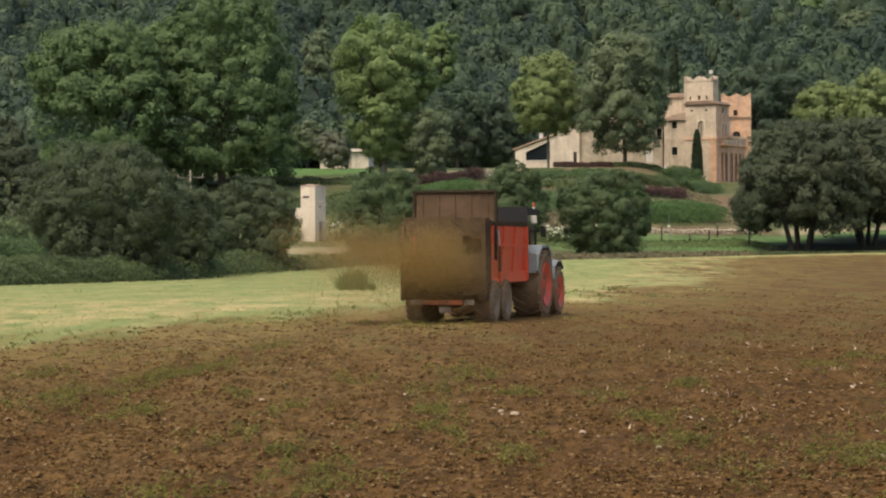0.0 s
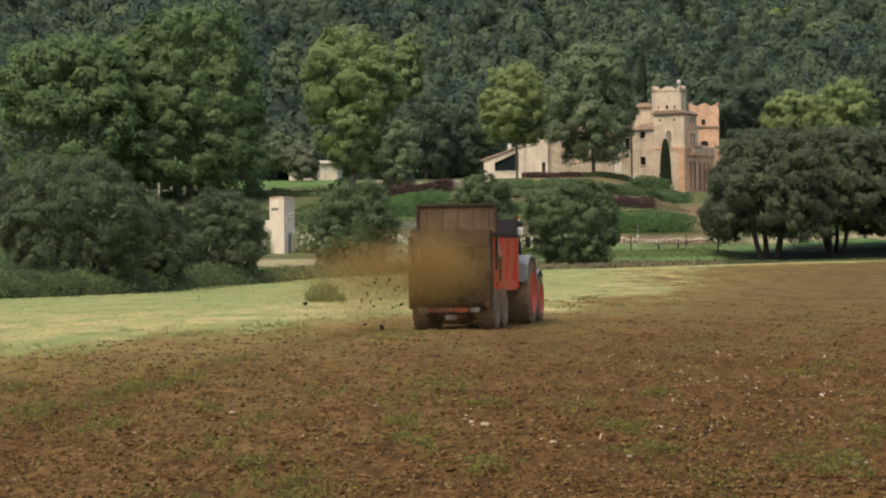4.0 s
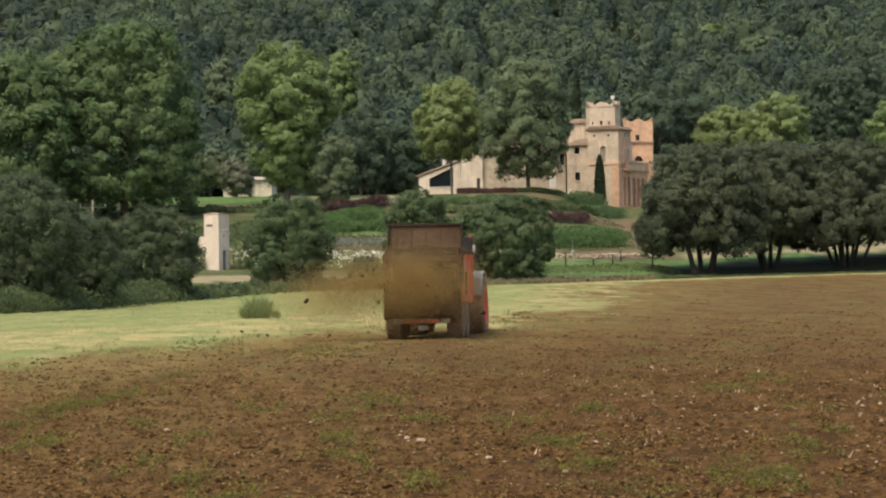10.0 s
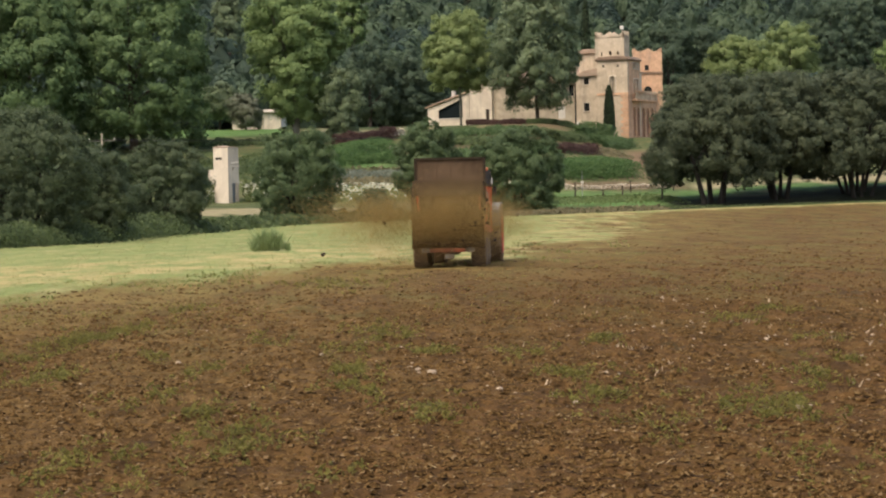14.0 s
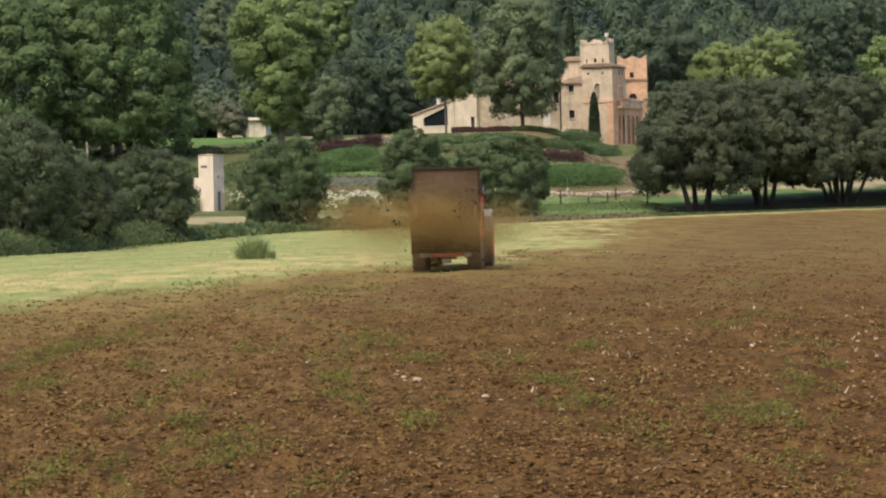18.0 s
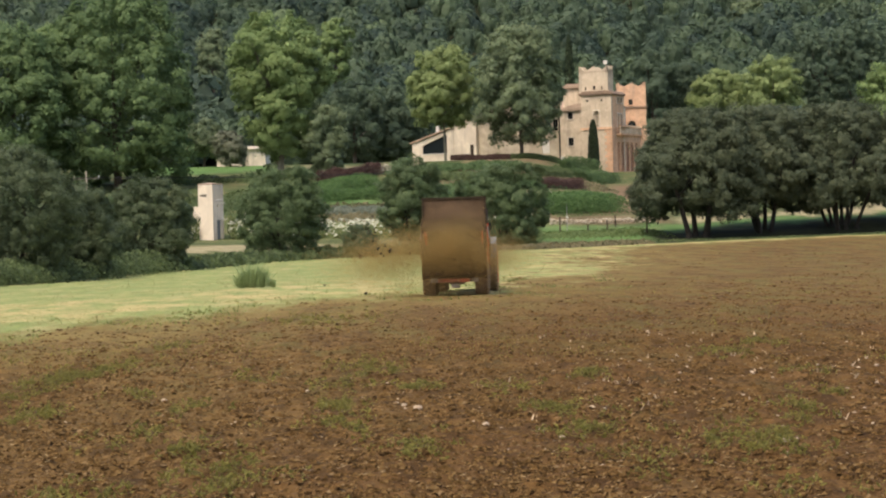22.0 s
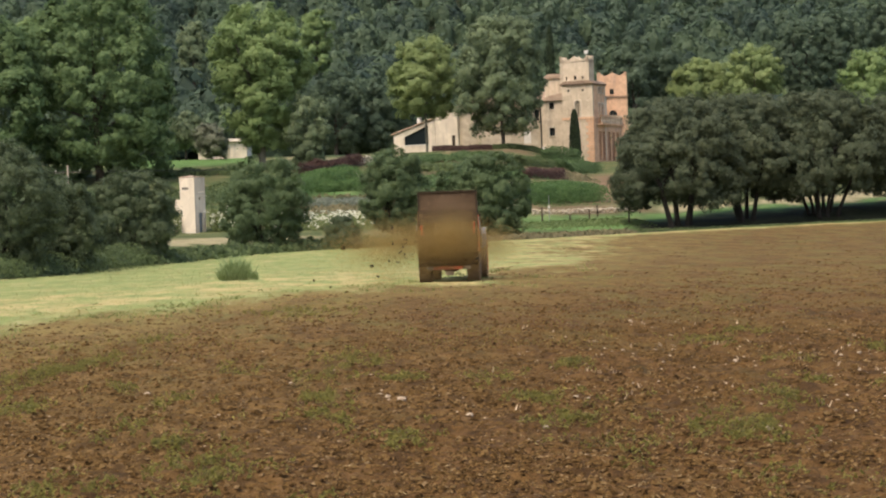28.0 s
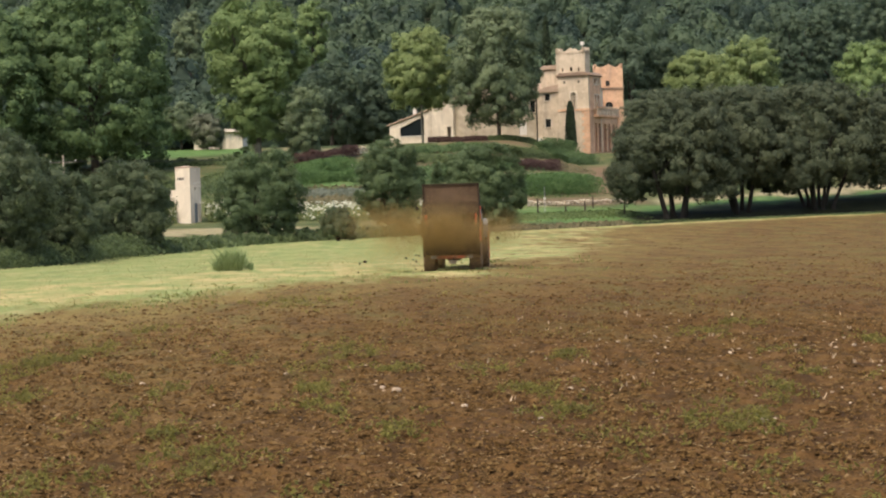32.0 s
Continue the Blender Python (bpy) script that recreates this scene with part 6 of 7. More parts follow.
bed("rose_blooms", "white rose blossom over the bushes", "flowers", -1.3, 245.5, 1.45, 244.5, 10.0, 1.3, M_BLOOM, 1000, 0.17, 59, "stuff", base=0.38)
bed("rose_bed", "green rose bushes beside the tower", "shrubs", -4.0, 247, -3.32, 247, 3.0, 1.8, M_LAWNBUSH, 2600, 0.11, 60)
bed("rose_blooms", "white rose blossom beside the tower", "flowers", -4.0, 246.6, -3.30, 246.6, 3.0, 1.8, M_BLOOM, 260, 0.13, 61, "stuff", base=0.35)
bed("rose_bed", "green rose bushes beside the tower door", "shrubs", -2.62, 247, -1.9, 247.5, 3.0, 1.8, M_LAWNBUSH, 2600, 0.11, 160)
bed("rose_blooms", "white rose blossom beside the tower door", "flowers", -2.62, 246.6, -1.9, 247.1, 3.0, 1.8, M_BLOOM, 260, 0.13, 161, "stuff", base=0.35)
bed("rose_bed", "green rose bushes below the trees", "shrubs", 1.9, 243, 4.6, 245, 3.0, 1.3, M_LAWNBUSH, 6300, 0.11, 62)
bed("rose_blooms", "white rose blossom below the trees", "flowers", 1.9, 242.6, 4.6, 244.6, 3.0, 1.3, M_BLOOM, 420, 0.14, 63, "stuff", base=0.35)
bed("lavender_bed", "grey-green lavender in the garden", "shrubs", -0.9, 267, 1.2, 265, 4.0, 1.0, M_LAVENDER, 9000, 0.085, 64, lumps=0.25)
bed("garden_hedge", "bright green clipped hedge bank", "hedge", -1.2, 277, 0.6, 296, 8.0, 1.9, M_LUSH, 18000, 0.10, 65, lumps=0.2)
bed("garden_hedge", "bright green clipped mound beside the path", "hedge", -0.2, 283, 0.95, 286, 4.0, 1.2, M_LUSH, 6000, 0.10, 165, lumps=0.2)
bed("garden_hedge", "dark green hedge bank below the house", "hedge", 1.6, 316, 4.2, 320, 6.0, 1.0, M_HEDGE, 12000, 0.12, 66, lumps=0.25)
bed("garden_hedge", "dark red hedge along the house terrace", "hedge", 2.6, 336, 4.0, 338, 2.0, 0.7, M_REDHEDGE, 5400, 0.10, 67, lumps=0.2)
bed("garden_hedge", "dark green clipped hedge along the house terrace", "hedge", 4.0, 337, 5.5, 338, 2.0, 0.7, M_VERGE, 5400, 0.10, 97, lumps=0.2)
bed("garden_hedge", "dark green clipped hedge on the terrace", "hedge", 4.6, 307, 5.3, 314, 4.0, 1.5, M_VERGE, 6400, 0.11, 68, lumps=0.15)
bed("garden_hedge", "bright green bank above the stone wall", "hedge", 4.3, 264, 6.25, 273, 10.0, 2.0, M_LUSH, 19000, 0.10, 69, lumps=0.12)
bed("garden_hedge", "dark red low hedge on the slope", "hedge", 4.75, 294, 5.6, 303, 2.4, 1.15, M_REDHEDGE, 4600, 0.09, 70, lumps=0.2)
bed("garden_hedge", "rounded green hedge below the castle", "hedge", 5.6, 317, 6.3, 327, 4.5, 1.3, M_HEDGE, 8200, 0.11, 71, lumps=0.2)
bed("garden_hedge", "rounded green shrubs before the castle wall", "hedge", 5.2, 326, 6.0, 332, 3.0, 1.9, M_HEDGE, 4000, 0.11, 98)
bed("garden_hedge", "dark red hedge beside the drive", "hedge", -0.5, 306, 0.9, 316, 3.2, 1.5, M_REDHEDGE, 6600, 0.10, 72, lumps=0.25)
bed("terrace_scrub", "dark scrub along the upper terrace", "shrubs", -5.2, 310, -1.5, 312, 4.0, 0.7, M_VERGE, 9000, 0.18, 73, "stuff")
bed("garden_scrub", "green scrub on the garden slope", "shrubs", -4.6, 272, -1.0, 290, 16.0, 0.9, M_VERGE, 9000, 0.17, 74, "stuff")
bed("garden_scrub", "green scrub on the garden slope", "shrubs", 1.2, 280, 4.4, 300, 14.0, 0.7, M_HEDGE, 9000, 0.16, 75, "stuff")
bed("dry_slope", "dry tan grass on the slope below the castle", "grass", 1.5, 305, 6.0, 312, 20.0, 0.35, M_DRY, 9000, 0.22, 78, "stuff")
bed("dry_slope", "mixed dry grass on the lower garden", "grass", -1.0, 270, 4.6, 262, 22.0, 0.4, M_DRY, 6000, 0.22, 80, "stuff")
bed("garden_hedge", "dark clipped shrubs on the garden slope", "hedge", 2.2, 303, 3.8, 300, 4.0, 1.3, M_VERGE, 3000, 0.2, 95)
for az, d, h in ((5.10, 243, 1.45), (5.75, 244, 0.6), (6.20, 245, 1.0), (6.39, 249, 1.1), (7.12, 240, 1.5), (4.4, 246, 1.2)):
    x, y, z = ground_at(az, d)
    t = thing("garden_post", (x, y, z), "dark wooden post on the lower lawn", "post", "lawn posts")
    bm = bmesh.new()
    tube(bm, [(0, 0, -0.3), (0.02, 0, h * 0.6), (0, 0.02, h)], [0.09, 0.085, 0.07], 8)
    part("shaft", bm, M_DARKWOOD, t)
    part("cap", soft_boxes(0.02, (-0.1, 0.1, -0.1, 0.1, h, h + 0.06)), M_DARKWOOD, t)
x, y, z = ground_at(5.27, 246)
t = thing("meter_post", (x, y, z), "slim pale steel post with small white box", "post")
bm = bmesh.new()
tube(bm, [(0, 0, -0.3), (0, 0, 2.6)], [0.035, 0.028], 8)
part("mast", bm, M_GALV, t)
part("meter_box", soft_boxes(0.02, (-0.12, 0.12, -0.14, 0.03, 1.32, 1.52)), M_WHITE, t, "small white box")
bed("lawn_grass", "short green grass of the lower lawn", "grass", 2.6, 236, 7.3, 243, 12.0, 0.16, M_LAWNBLADE, 9000, 0.09, 166, "stuff", lumps=0.3)
stone_wall(4.85, 252.0, 7.2, 254.0, 0.55, "stone_wall", "low dry wall of pale rough stones", 3)
stone_wall(-0.4, 298.0, 1.0, 300.0, 0.6, "garden_edging", "pale stone edging of a garden terrace", 5)
stone_wall(4.5, 300.0, 5.45, 311.0, 0.4, "garden_edging", "pale stone edging above the red hedge", 6)
stone_wall(0.55, 318.0, 1.25, 322.0, 0.9, "terrace_wall", "pale stone wall beside the drive", 8)
stone_wall(4.3, 286.0, 5.9, 292.0, 0.12, "garden_edging", "thin pale kerb along the green bank", 7)


# ---- soil clods, stones, weeds and stubble ----
def scatter(name, label, category, count, d0, d1, size, material, seed, flat=0.6, az=(-12.5, 14.5), keep=None, crumbs=False):
    """Loose lumps strewn over the field, denser towards the eye."""
    rng = np.random.default_rng(seed)
    bm = bmesh.new()
    bmesh.ops.create_icosphere(bm, subdivisions=1, radius=1.0)
    bm.faces.ensure_lookup_table()
    base = np.array([[v.co[:] for v in f.verts] for f in bm.faces])
    bm.free()
    if crumbs:
        p = np.array([[1, 0, 0.1], [0.1, 1, -0.1], [-1, 0.2, 0], [0, -1, 0.15], [0.35, 0.1, 0.8], [-0.45, -0.15, 0.75]])
        base = p[np.array([[0, 1, 4], [1, 5, 4], [1, 2, 5], [2, 3, 5], [3, 4, 5], [3, 0, 4]])]
    d = d0 * (d1 / d0) ** rng.uniform(0, 1, count)
    a = np.radians(rng.uniform(*az, count))
    x, y = d * np.sin(a), d * np.cos(a)
    if keep is not None:
        ok = keep(x, y, rng)
        x, y = x[ok], y[ok]
    n = len(x)
    z = land(x, y) + relief(x, y)
    s = size * np.clip(np.exp(rng.normal(0, 0.45, n)), 0.4, 1.9) * np.sqrt(np.clip(np.hypot(x, y) / 22, 0.8, 1.5))
    ang = rng.uniform(0, math.tau, n)
    ca, sa = np.cos(ang), np.sin(ang)
    k = base.reshape(-1, 3)
    # each lump is dented by its own lattice of lengths
    dent = 0.7 + 0.6 * lattice(k[None, :, 0] * 1.7 + ang[:, None] * 37, k[None, :, 1] * 1.7 + k[None, :, 2] * 1.3 + ang[:, None] * 11, seed)
    p = k[None] * dent[..., None] * s[:, None, None] * np.array([1.25, 0.95, flat])
    q = np.stack([p[..., 0] * ca[:, None] - p[..., 1] * sa[:, None] + x[:, None], p[..., 0] * sa[:, None] + p[..., 1] * ca[:, None] + y[:, None], p[..., 2] + z[:, None] + s[:, None] * 0.2], -1)
    me = loose_mesh(name, q.reshape(-1, 3), 3, material)
    tagged(part(name, me, None), label, category, kind="stuff")


def on_soil(x, y, rng):
    far = smooth(32, 100, np.hypot(x, y)) + 0.6 * straw_mask(x, y)
    return (grass_mask(x, y) < rng.uniform(0.02, 0.5, len(x))) & (far < rng.uniform(0.0, 1.1, len(x)))


def in_heaps(x, y, rng):
    return on_soil(x, y, rng) & (0.6 * lattice(x * 1.7, y * 0.55, 61) + 0.4 * lattice(x * 4.5, y * 1.3, 62) > rng.uniform(0.22, 0.66, len(x)))


def on_field(x, y, rng):
    return (grass_mask(x, y) < rng.uniform(0.05, 0.6, len(x))) & (np.hypot(x, y) < np.interp(np.degrees(np.arctan2(x, y)), EDGE_AZ, EDGE_D) - 3) & (lattice(x * 0.7, y * 0.12, 44) > rng.uniform(0.2, 0.8, len(x)))


scatter("soil_clods", "loose brown soil clods over the harrowed field", "soil", 9000, 14.5, 75, 0.021, M_CRUMB, 81, keep=on_soil, crumbs=True)
scatter("soil_crumbs", "fine crumbled brown soil of the harrowed field", "soil", 22000, 14.5, 60, 0.014, M_CRUMB, 85, flat=0.6, keep=on_soil, crumbs=True)
scatter("soil_lumps", "close-lying lumps of turned brown soil", "soil", 92000, 14.5, 105, 0.0195, M_CRUMB, 86, flat=0.85, keep=in_heaps, crumbs=True)
scatter("far_lumps", "coarse lumps of soil and old dung across the field", "soil", 9000, 55, 190, 0.034, M_CRUMB, 87, flat=0.6, keep=on_field, crumbs=True)
scatter("spread_manure", "dark lumps of spread manure on the soil", "soil", 4500, 16, 60, 0.014, M_DUNG, 82, keep=on_soil, crumbs=True)
scatter("field_stones", "small pale stones on the soil", "stones", 200, 20, 48, 0.012, M_STONE, 83, az=(-3, 14), keep=on_soil)
scatter("field_stones", "pale stones lying in the coarse soil", "stones", 280, 27, 52, 0.0125, M_STONE, 88, az=(5.5, 14.5), keep=on_soil)
scatter("field_stones", "scattered pale stones on the soil", "stones", 60, 20, 48, 0.011, M_STONE, 84, keep=on_soil)


def tufts(name, label, category, x, y, seed, height, blades, material, spread):
    """Small tufts of upright blades and leaves."""
    rng = np.random.default_rng(seed)
    n = len(x)
    px = np.repeat(x, blades) + rng.normal(0, 1, n * blades) * np.repeat(spread, blades)
    py = np.repeat(y, blades) + rng.normal(0, 1, n * blades) * np.repeat(spread, blades)
    pz = land(px, py) + relief(px, py)
    h = np.repeat(height, blades) * rng.uniform(0.5, 1.3, n * blades)
    a = rng.uniform(0, math.tau, n * blades)
    w = h * 0.22
    tip = rng.normal(0, 0.45, (n * blades, 2)) * h[:, None]
    c, s = np.cos(a) * w, np.sin(a) * w
    q = np.stack([np.stack([px - c, py - s, pz - 0.01], 1), np.stack([px + c, py + s, pz - 0.01], 1),
                  np.stack([px + c * 0.7 + tip[:, 0] * 0.6, py + s * 0.7 + tip[:, 1] * 0.6, pz + h * 0.7], 1), np.stack([px + tip[:, 0], py + tip[:, 1], pz + h], 1)], 1)
    me = loose_mesh(name, q.reshape(-1, 3), 4, material)
    tagged(part(name, me, None), label, category, kind="stuff")


def pale_stone(x, y, size, seed):
    rng = random.Random(seed)
    t = thing("field_stone", (x, y, float(land(x, y) + relief(x, y))), "pale flat stone lying on the brown soil", "stone", "pale stones on the field", turn=rng.uniform(0, 360))
    bm = bmesh.new()
    bmesh.ops.create_icosphere(bm, subdivisions=2, radius=size)
    for v in bm.verts:
        v.co = Vector((v.co.x * 1.3, v.co.y * 0.9, v.co.z * 0.75 + size * 0.35)) * rng.uniform(0.9, 1.1)
    part("stone", bm, M_STONE, t)


for k, (x, y) in enumerate(((0.57, 28.4), (0.66, 28.1), (2.66, 26.5), (2.80, 26.5), (1.41, 24.9), (4.17, 36.8), (1.76, 21.7), (1.83, 21.6), (5.44, 32.6), (3.88, 21.6), (-2.23, 30.1), (-0.48, 30.6), (0.79, 27.1), (5.73, 46.2), (7.14, 32.7), (2.02, 23.0))):
    pale_stone(x, y, (0.045, 0.035, 0.03, 0.024)[k % 4], k)


def strew_weeds():
    rng = np.random.default_rng(90)
    # larger patches of green on the soil: x, y, radius
    spots = ((-3.18, 47.1, .27), (-3.66, 40.4, .28), (-3.93, 37.7, .31), (-4.24, 35.2, .33), (-1.42, 35.0, .23), (0.33, 37.1, .38), (0.55, 34.9, .20), (-0.13, 32.5, .21), (-2.59, 30.8, .18), (-3.5, 27.8, .19), (-1.73, 28.1, .18), (-2.23, 24.3, .18),
             (-1.35, 22.1, .16), (-0.99, 19.7, .21), (0.57, 21.8, .21), (-2.14, 18.0, .25), (-1.66, 17.6, .24), (-0.09, 25.5, .19), (-0.09, 28.1, .18), (0.92, 31.3, .16), (6.83, 40.0, .23), (5.95, 38.0, .25), (6.0, 31.8, .13), (4.71, 25.0, .19),
             (3.67, 21.8, .25), (3.66, 20.7, .15), (2.27, 23.9, .17), (2.21, 26.8, .14), (2.1, 30.5, .20), (5.48, 27.8, .12), (3.24, 32.7, .17), (7.88, 34.2, .18), (-4.96, 29.0, .31), (-4.79, 30.3, .28), (-4.49, 32.4, .34), (-5.91, 36.3, .27), (-0.69, 59.5, .7))
    px, py = [], []
    for cx, cy, r in spots:
        k = int(330 * r)
        qx, qy = rng.normal(cx, r * 1.0, k), rng.normal(cy, r * 3.6, k)
        thin = lattice(qx * 6.0, qy * 1.6, 16) > rng.uniform(0.34, 0.84, k)
        px.append(qx[thin])
        py.append(qy[thin])
    d = 15 * (90 / 15) ** rng.uniform(0, 1, 2400)
    a = np.radians(rng.uniform(-12.5, 14.5, 2400))
    x, y = d * np.sin(a), d * np.cos(a)
    keep = lattice(x * 0.55 + y * 0.13, y * 0.16, 12) * 0.7 + lattice(x * 1.7, y * 0.8, 15) * 0.3 > rng.uniform(0.60, 0.92, 2400)
    x, y = np.concatenate(px + [x[keep]]), np.concatenate(py + [y[keep]])
    n = len(x) * 14
    dx, dy = np.repeat(x, 14) + rng.normal(0, 0.045, n), np.repeat(y, 14) + rng.normal(0, 0.07, n)
    c = np.stack([dx, dy, land(dx, dy) + relief(dx, dy) + rng.uniform(0.004, 0.10, n)], 1)
    up = unit(rng.normal(size=(n, 3)) * 0.55 + np.array([0, -0.3, 0.8]))
    me = loose_mesh("field_weeds", leaf_corners(rng, c, up, 0.027, 0.15, 0.42), 4, M_WEED)
    tagged(part("field_weeds", me, None), "low green weeds sprouting on the brown soil", "weeds", kind="stuff")
    # a thin green haze of seedlings across the middle of the field
    m = 5200
    d = 38 * (88 / 38) ** rng.uniform(0, 1, m)
    a = np.radians(rng.uniform(-8, 13, m))
    x, y = d * np.sin(a), d * np.cos(a)
    keep = lattice(x * 0.35, y * 0.09, 51) * 0.6 + lattice(x * 1.3, y * 0.4, 52) * 0.4 > rng.uniform(0.48, 0.80, m)
    x, y = x[keep], y[keep]
    tufts("seedlings", "sparse olive green seedlings on the soil", "weeds", x, y, 95, 0.035 + 0 * x, 5, M_WEED, 0.10 + 0 * x)
    # dry straw lying on the soil
    n = 3200
    d = 15 * (100 / 15) ** rng.uniform(0, 1, n)
    a = np.radians(rng.uniform(-12.5, 14.5, n))
    x, y = d * np.sin(a), d * np.cos(a)
    z = land(x, y) + relief(x, y) + 0.015
    b = rng.uniform(0, math.tau, n)
    l, w = rng.uniform(0.008, 0.026, n), 0.0016 + d * 0.00005
    ux, uy = np.cos(b), np.sin(b)
    tilt = rng.normal(0, 0.3, n) * l
    q = np.stack([np.stack([x - ux * l - uy * w, y - uy * l + ux * w, z - tilt], 1), np.stack([x + ux * l - uy * w, y + uy * l + ux * w, z + tilt], 1),
                  np.stack([x + ux * l, y + uy * l, z + tilt + w * 1.5], 1), np.stack([x - ux * l, y - uy * l, z - tilt + w * 1.5], 1)], 1)
    tagged(part("straw", loose_mesh("straw", q.reshape(-1, 3), 4, M_STRAW), None), "dry straw bits strewn over the soil", "straw", kind="stuff")
    # broken dry stalks standing in the coarse soil
    n = 150
    d = 24 * (48 / 24) ** rng.uniform(0, 1, n)
    a = np.radians(rng.uniform(3.5, 14.5, n))
    x, y = d * np.sin(a), d * np.cos(a)
    keep = lattice(x * 0.8, y * 0.3, 48) > rng.uniform(0.25, 0.8, n)
    x, y = x[keep], y[keep]
    tufts("dry_stalks", "pale broken dry stalks standing in the soil", "stalks", x, y, 94, 0.055 + 0 * x, 3, M_STALK, 0.02 + 0 * x)
    # the stubble strip
    n = 9000
    d = 46 * (215 / 46) ** rng.uniform(0, 1, n)
    a = np.radians(rng.uniform(-12.5, 9, n))
    x, y = d * np.sin(a), d * np.cos(a)
    ok = (grass_mask(x, y) + (lattice(x * 0.7, y * 0.4, 21) - 0.5) * 0.7 > rng.uniform(0.3, 0.8, n)) & (d < np.interp(np.degrees(a), EDGE_AZ, EDGE_D))
    x, y = x[ok], y[ok]
    dd = np.hypot(x, y)
    tufts("stubble_grass", "pale green stubble and young grass strip", "grass", x, y, 92, 0.022 + dd * 0.0002, 5, M_STUBBLE, 0.05 + dd * 0.0016)
    n = 2400
    d = 40 * (115 / 40) ** rng.uniform(0, 1, n)
    a = np.radians(rng.uniform(-12.5, 7, n))
    x, y = d * np.sin(a), d * np.cos(a)
    g = grass_mask(x, y)
    ok = (g > 0.06) & (g < rng.uniform(0.45, 1.0, n)) & (lattice(x * 0.9, y * 0.16, 23) > rng.uniform(0.5, 0.8, n))
    x, y = x[ok], y[ok]
    dd = np.hypot(x, y)
    tufts("grass_tufts", "dark green tufts where the stubble meets the soil", "grass", x, y, 93, 0.03 + dd * 0.0007, 9, M_TUFT, 0.05 + dd * 0.0022)


strew_weeds()


# ---- thrown manure ----
def fleck_mesh(name, rng, c, size, fine=False):
    """Many small crumbs, or the finest flakes."""
    base = np.array([[1, 1, 1], [-1, -1, 1], [-1, 1, -1], [1, -1, -1]]) * 0.62
    n = len(c)
    r = unit(rng.normal(size=(n, 4)))
    w, x, y, z = r.T
    rot = np.stack([1 - 2 * (y * y + z * z), 2 * (x * y - z * w), 2 * (x * z + y * w), 2 * (x * y + z * w), 1 - 2 * (x * x + z * z), 2 * (y * z - x * w), 2 * (x * z - y * w), 2 * (y * z + x * w), 1 - 2 * (x * x + y * y)], 1).reshape(n, 3, 3)
    s = size * np.exp(rng.normal(0, 0.4, n))
    if fine:
        q = np.array([[1, 0, 0], [-0.5, 0.87, 0.2], [-0.5, -0.87, 0.2]])
        return loose_mesh(name, (np.einsum("nij,kj->nki", rot, q) * s[:, None, None] + c[:, None]).reshape(-1, 3), 3, M_FLECK)
    p = np.einsum("nij,kj->nki", rot, base) * s[:, None, None] + c[:, None]
    f = p[:, [0, 1, 2, 0, 3, 1, 0, 2, 3, 1, 3, 2]]
    return loose_mesh(name, f.reshape(-1, 3), 3, M_FLECK)


def build_spray():
    rng = np.random.default_rng(70)
    veils = []
    for cx, cy, cz, sx, sy, sz, n in ((-0.15, -1.0, 1.74, 0.52, 0.30, 0.40, 84000), (-1.75, -0.9, 1.62, 1.12, 0.38, 0.40, 190000), (-0.2, -1.0, 1.42, 0.62, 0.36, 0.34, 65000), (-1.9, -0.9, 0.85, 1.25, 0.5, 0.42, 42000), (1.05, -0.6, 1.45, 0.40, 0.42, 0.50, 46000)):
        c = rng.normal(size=(n, 3)) * np.array([sx, sy, sz])
        o = part("manure_spray", fleck_mesh("manure_spray", rng, c, 0.0050, True), None)
        tagged(o, "fine brown veil of manure thrown off the beaters", "spray", "flying manure", "stuff")
        veils.append((o, (cx, cy, cz)))
    meshes = []
    for k in range(4):
        c = rng.normal(size=(2200, 3)) * np.array([0.38, 0.30, 0.26])
        meshes.append(fleck_mesh("manure_puff", rng, c, 0.0069, True))
    puffs = []
    for k in range(72):
        o = part("manure_puff", meshes[k % 4], None)
        tagged(o, "loose puff of flying manure crumbs", "spray", "flying manure", "stuff")
        puffs.append(o)
    lumps = []
    rr = random.Random(8)
    for k in range(6):
        bm = bmesh.new()
        bmesh.ops.create_icosphere(bm, subdivisions=1, radius=1.0)
        for v in bm.verts:
            v.co *= rr.uniform(0.6, 1.25)
            v.co.y *= 0.8
            v.co.z *= 0.6
        bmesh.ops.scale(bm, vec=[rr.uniform(0.045, 0.092)] * 3, verts=bm.verts[:])
        me = bpy.data.meshes.new("dung_clod")
        bm.to_mesh(me)
        bm.free()
        me.materials.append(M_DARKDUNG)
        lumps.append(me)
    clods = []
    for k in range(300):
        o = new("dung_clod", lumps[k % 6])
        tagged(o, "dark clod of manure thrown from the spreader", "clod", "thrown dung clods")
        clods.append(o)
    showers = []
    for k in range(6):
        bm = bmesh.new()
        for q in range(12):
            at = Vector((rr.gauss(0, 0.32), rr.gauss(0, 0.25), rr.gauss(0, 0.28)))
            r = rr.uniform(0.018, 0.048)
            got = bmesh.ops.create_icosphere(bm, subdivisions=1, radius=r, matrix=Matrix.Translation(at))
            for v in got["verts"]:
                v.co = at + (v.co - at) * rr.uniform(0.6, 1.25)
        me = bpy.data.meshes.new("dung_shower")
        bm.to_mesh(me)
        bm.free()
        me.materials.append(M_DARKDUNG)
        showers.append(me)
    bursts = []
    for k in range(100):
        o = new("dung_shower", showers[k % 6])
        tagged(o, "shower of small dark manure crumbs in the air", "spray", "flying manure", "stuff")
        bursts.append(o)
    return veils, puffs, clods, bursts


veils, puffs, clods, bursts = build_spray()


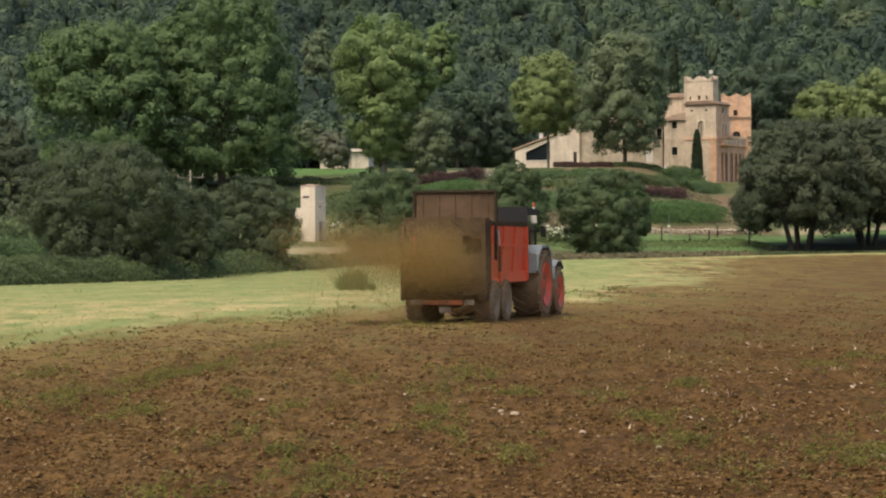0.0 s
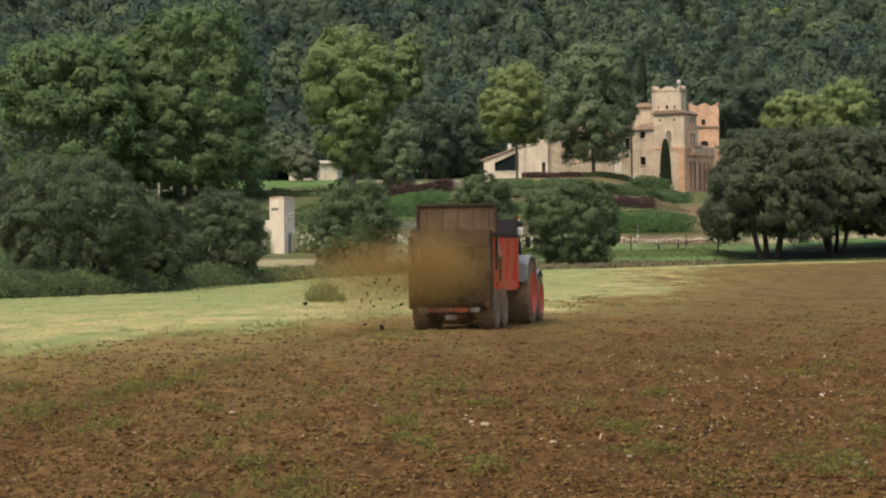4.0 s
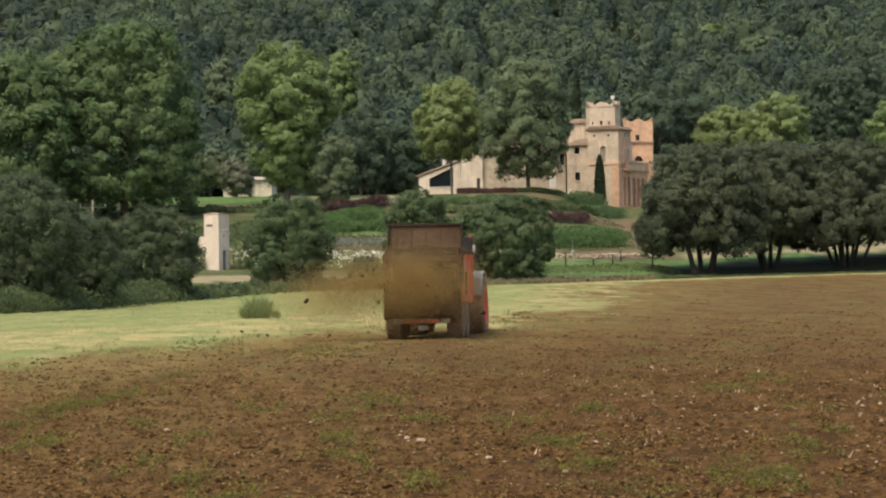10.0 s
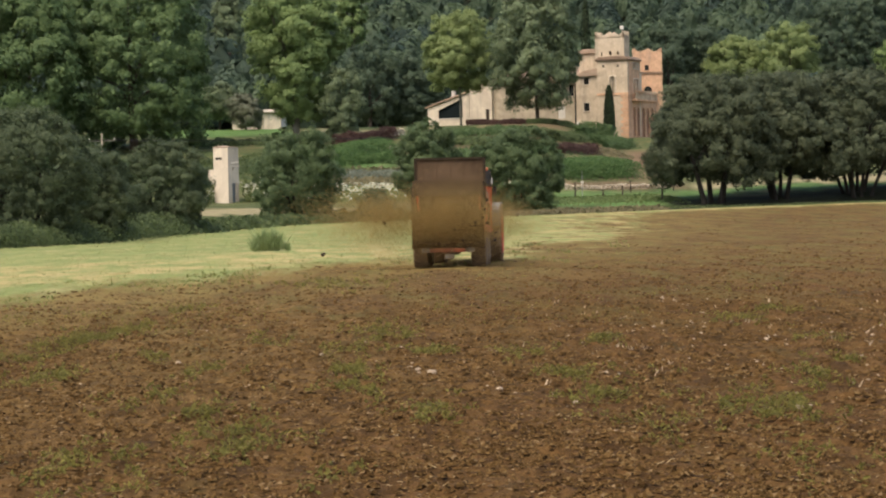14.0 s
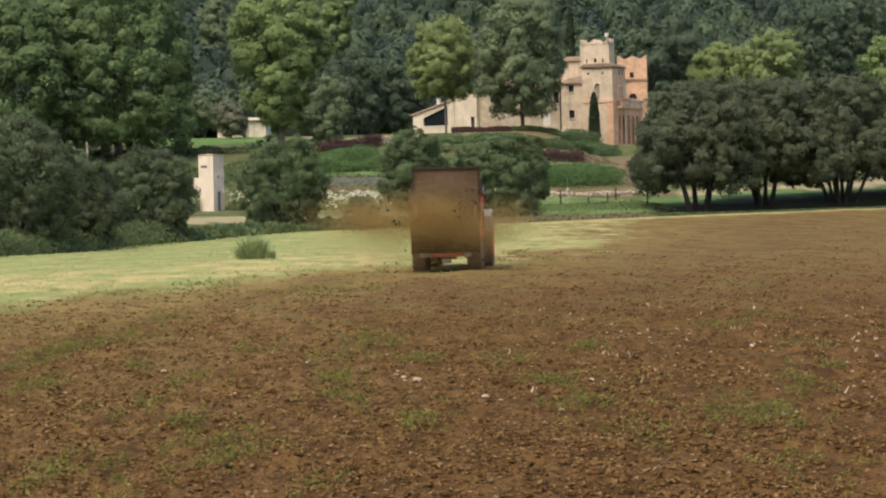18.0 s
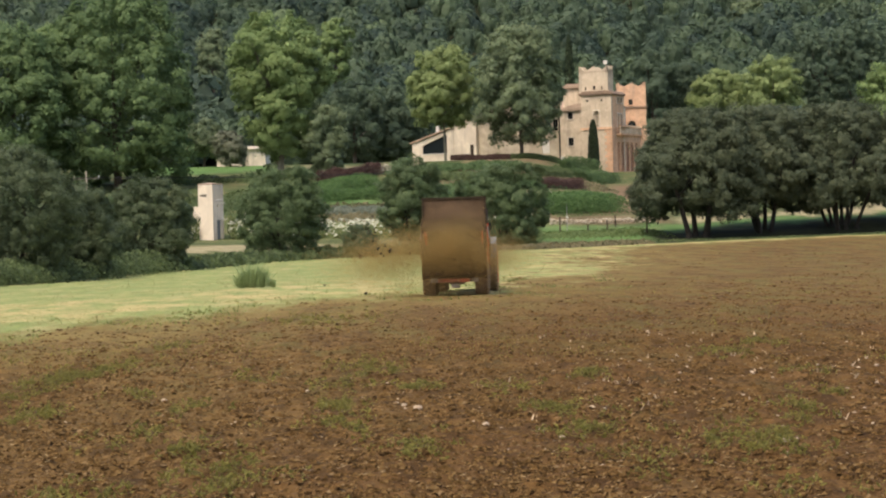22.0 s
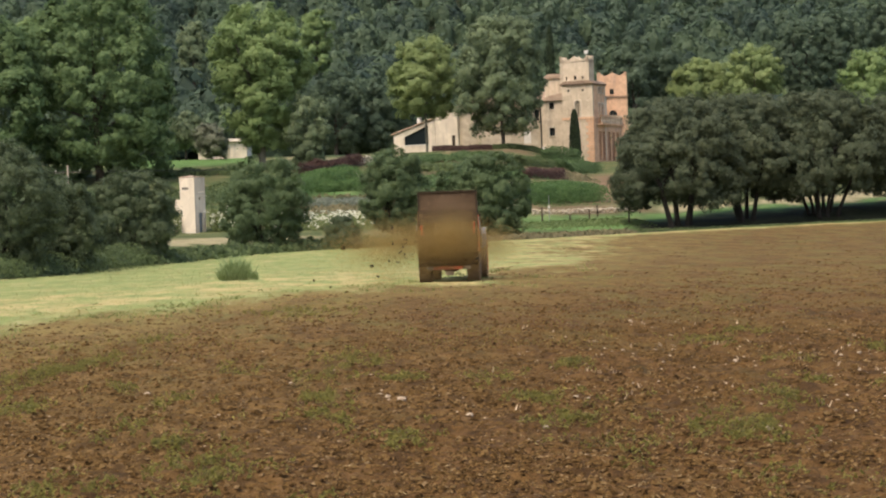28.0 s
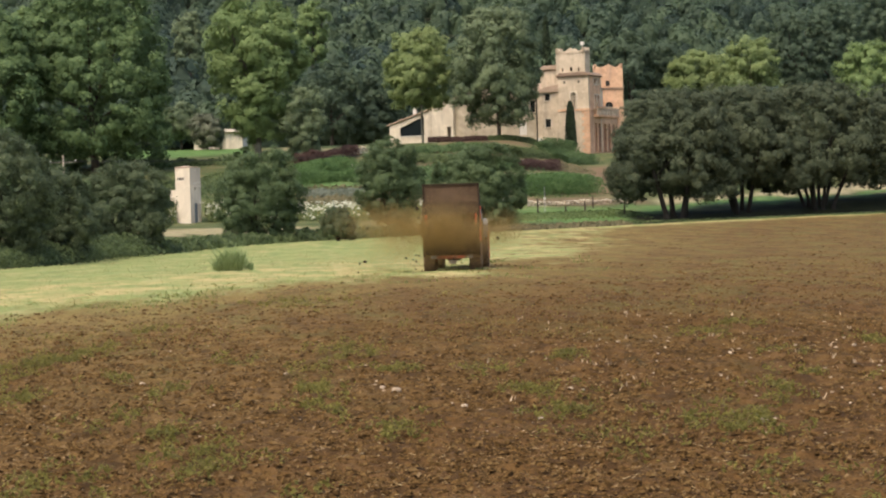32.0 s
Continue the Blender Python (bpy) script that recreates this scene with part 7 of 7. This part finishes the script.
# ---- what moves ----
def drive(t):
    """Where the spreader's near-side rear wheel stands, and the heading in degrees."""
    x = -0.72 + 0.2470 * t - 0.00579 * t * t + 0.0000858 * t ** 3
    y = 61.9 + 0.86 * t + 0.0046 * t * t
    vx, vy = 0.2503 - 0.01158 * t + 0.000257 * t * t, 0.86 + 0.0092 * t
    return x, y, -math.degrees(math.atan2(vx, vy)) * (0.90 - 0.006 * t)


def spreader_pose(t):
    x, y, turn = drive(t)
    rock = 0.35 * math.sin(t * 3.1) + 0.2 * math.sin(t * 7.3)
    return Matrix.Translation((x, y, -0.04)) @ pose(0, 0, 0, 0, rock * 0.6, turn) @ Matrix.Translation((1.0, -0.55, 0))


def distance(t):
    return 0.90 * t + 0.0046 * t * t


def motions():
    steps = [k * 0.5 for k in range(65)]
    walk(spreader, [(t, spreader_pose(t)) for t in steps])
    walk(tractor, [(t, spreader_pose(t) @ Matrix.Translation((0, 5.6, 0)) @ pose(0, 0, 0, 0.3 * math.sin(t * 2.3))) for t in steps])
    for w in spreader_wheels:
        at = w.location.copy()
        walk(w, [(t, Matrix.Translation(at) @ Matrix.Rotation(-distance(t) / 0.55, 4, "X")) for t in steps])
    for w, r in tractor_wheels:
        at = w.location.copy()
        walk(w, [(t, Matrix.Translation(at) @ Matrix.Rotation(-distance(t) / r, 4, "X")) for t in steps])
    quick = [k * 0.25 for k in range(129)]
    for o, s in spinning:
        at = o.location.copy()
        walk(o, [(t, Matrix.Translation(at) @ Matrix.Rotation(s * t * 5.2, 4, "Z")) for t in quick])
    for k, (o, (cx, cy, cz)) in enumerate(veils):
        rows = []
        for t in [q * 0.4 for q in range(81)]:
            sway = Vector((0.12 * math.sin(t * 4.1 + k), 0.08 * math.sin(t * 3.3 + 2 * k), 0.10 * math.sin(t * 5.3 + k)))
            sway.x += 1.75 * float(smooth(9, 14, t)) if k == 2 else 0.0
            sway += Vector((-1.05, 3.1, 0.05)) * float(1 - smooth(6, 11, t)) if k == 4 else Vector()
            sway += Vector((-0.55, 0.0, 0.0)) * float(smooth(13, 17, t)) if k == 4 else Vector()
            rows.append((t, spreader_pose(t) @ Matrix.Translation(Vector((cx, cy, cz)) + sway) @ pose(0, 0, 0, 0, 12 * math.sin(t * 2.2 + k), 0)))
        walk(o, rows)
    rng = random.Random(21)

    def fling(o, start, ride, mouth, speed, drag, floor, spin):
        """Rides in the load, is thrown at its time, falls, and stays where it lands."""
        rows = [(0.0, spreader_pose(0.0) @ Matrix.Translation(ride))]
        t = 2.0
        while t < start - 0.4:
            rows.append((t, spreader_pose(t) @ Matrix.Translation(ride)))
            t += 2.0
        if start - 0.14 > 0.01:
            rows.append((start - 0.14, spreader_pose(start - 0.14) @ Matrix.Translation(ride)))
        m = spreader_pose(start)
        p, v = m @ Vector(mouth), m.to_3x3() @ Vector(speed)
        t, turn = start, 0.0
        while t < 32.0 and p.z > floor:
            if t > 0.03:
                rows.append((t, Matrix.Translation(p) @ Euler((turn, turn * 0.6, 0)).to_matrix().to_4x4()))
            for _ in range(4):
                v = v + Vector((0, 0, -9.8)) * 0.03 - v * drag * 0.03
                p = p + v * 0.03
            t += 0.12
            turn += spin
        p.z = max(p.z, floor)
        if t < 32.0:
            rows.append((t, Matrix.Translation(p) @ Euler((turn, turn * 0.6, 0)).to_matrix().to_4x4()))
        if rows[-1][0] < 32.0:
            rows.append((32.0, rows[-1][1]))
        walk(o, rows)

    for k, o in enumerate(clods):
        s = -1 if rng.random() < 0.72 else 1
        start = (k // 3) * 96.0 / len(clods) + rng.uniform(0, 0.16)
        fling(o, start, Vector((rng.uniform(-0.6, 0.6), rng.uniform(0.9, 1.6), 1.6)), (s * rng.uniform(0.2, 0.9), -0.5, rng.uniform(1.1, 1.9)),
              (s * rng.uniform(0.8, 5.5), -rng.uniform(0.3, 2.0), rng.uniform(0.5, 4.5)), 0.25, -0.14, 0.8)
    for k, o in enumerate(bursts):
        s = -1 if rng.random() < 0.74 else 1
        start = k * 32.0 / len(bursts) + rng.uniform(0, 0.3)
        fling(o, start, Vector((rng.uniform(-0.1, 0.1), rng.uniform(1.5, 2.5), 1.35)), (s * rng.uniform(0.1, 0.7), -0.7, rng.uniform(1.2, 1.9)),
              (s * rng.uniform(1.0, 4.8), -rng.uniform(0.3, 1.6), rng.uniform(0.8, 3.8)), 0.5, -0.9, 0.3)
    for k, o in enumerate(puffs):
        s = -1 if rng.random() < 0.76 else 1
        start = k * 32.0 / len(puffs) + rng.uniform(0, 0.2)
        fling(o, start, Vector((rng.uniform(-0.2, 0.2), rng.uniform(1.2, 1.6), 1.45)), (s * rng.uniform(0.1, 0.7), -0.7, rng.uniform(1.3, 1.8)),
              (s * rng.uniform(2.0, 5.5), -rng.uniform(0.5, 2.0), rng.uniform(1.5, 4.0)), 1.6, -0.9, 0.12)


motions()
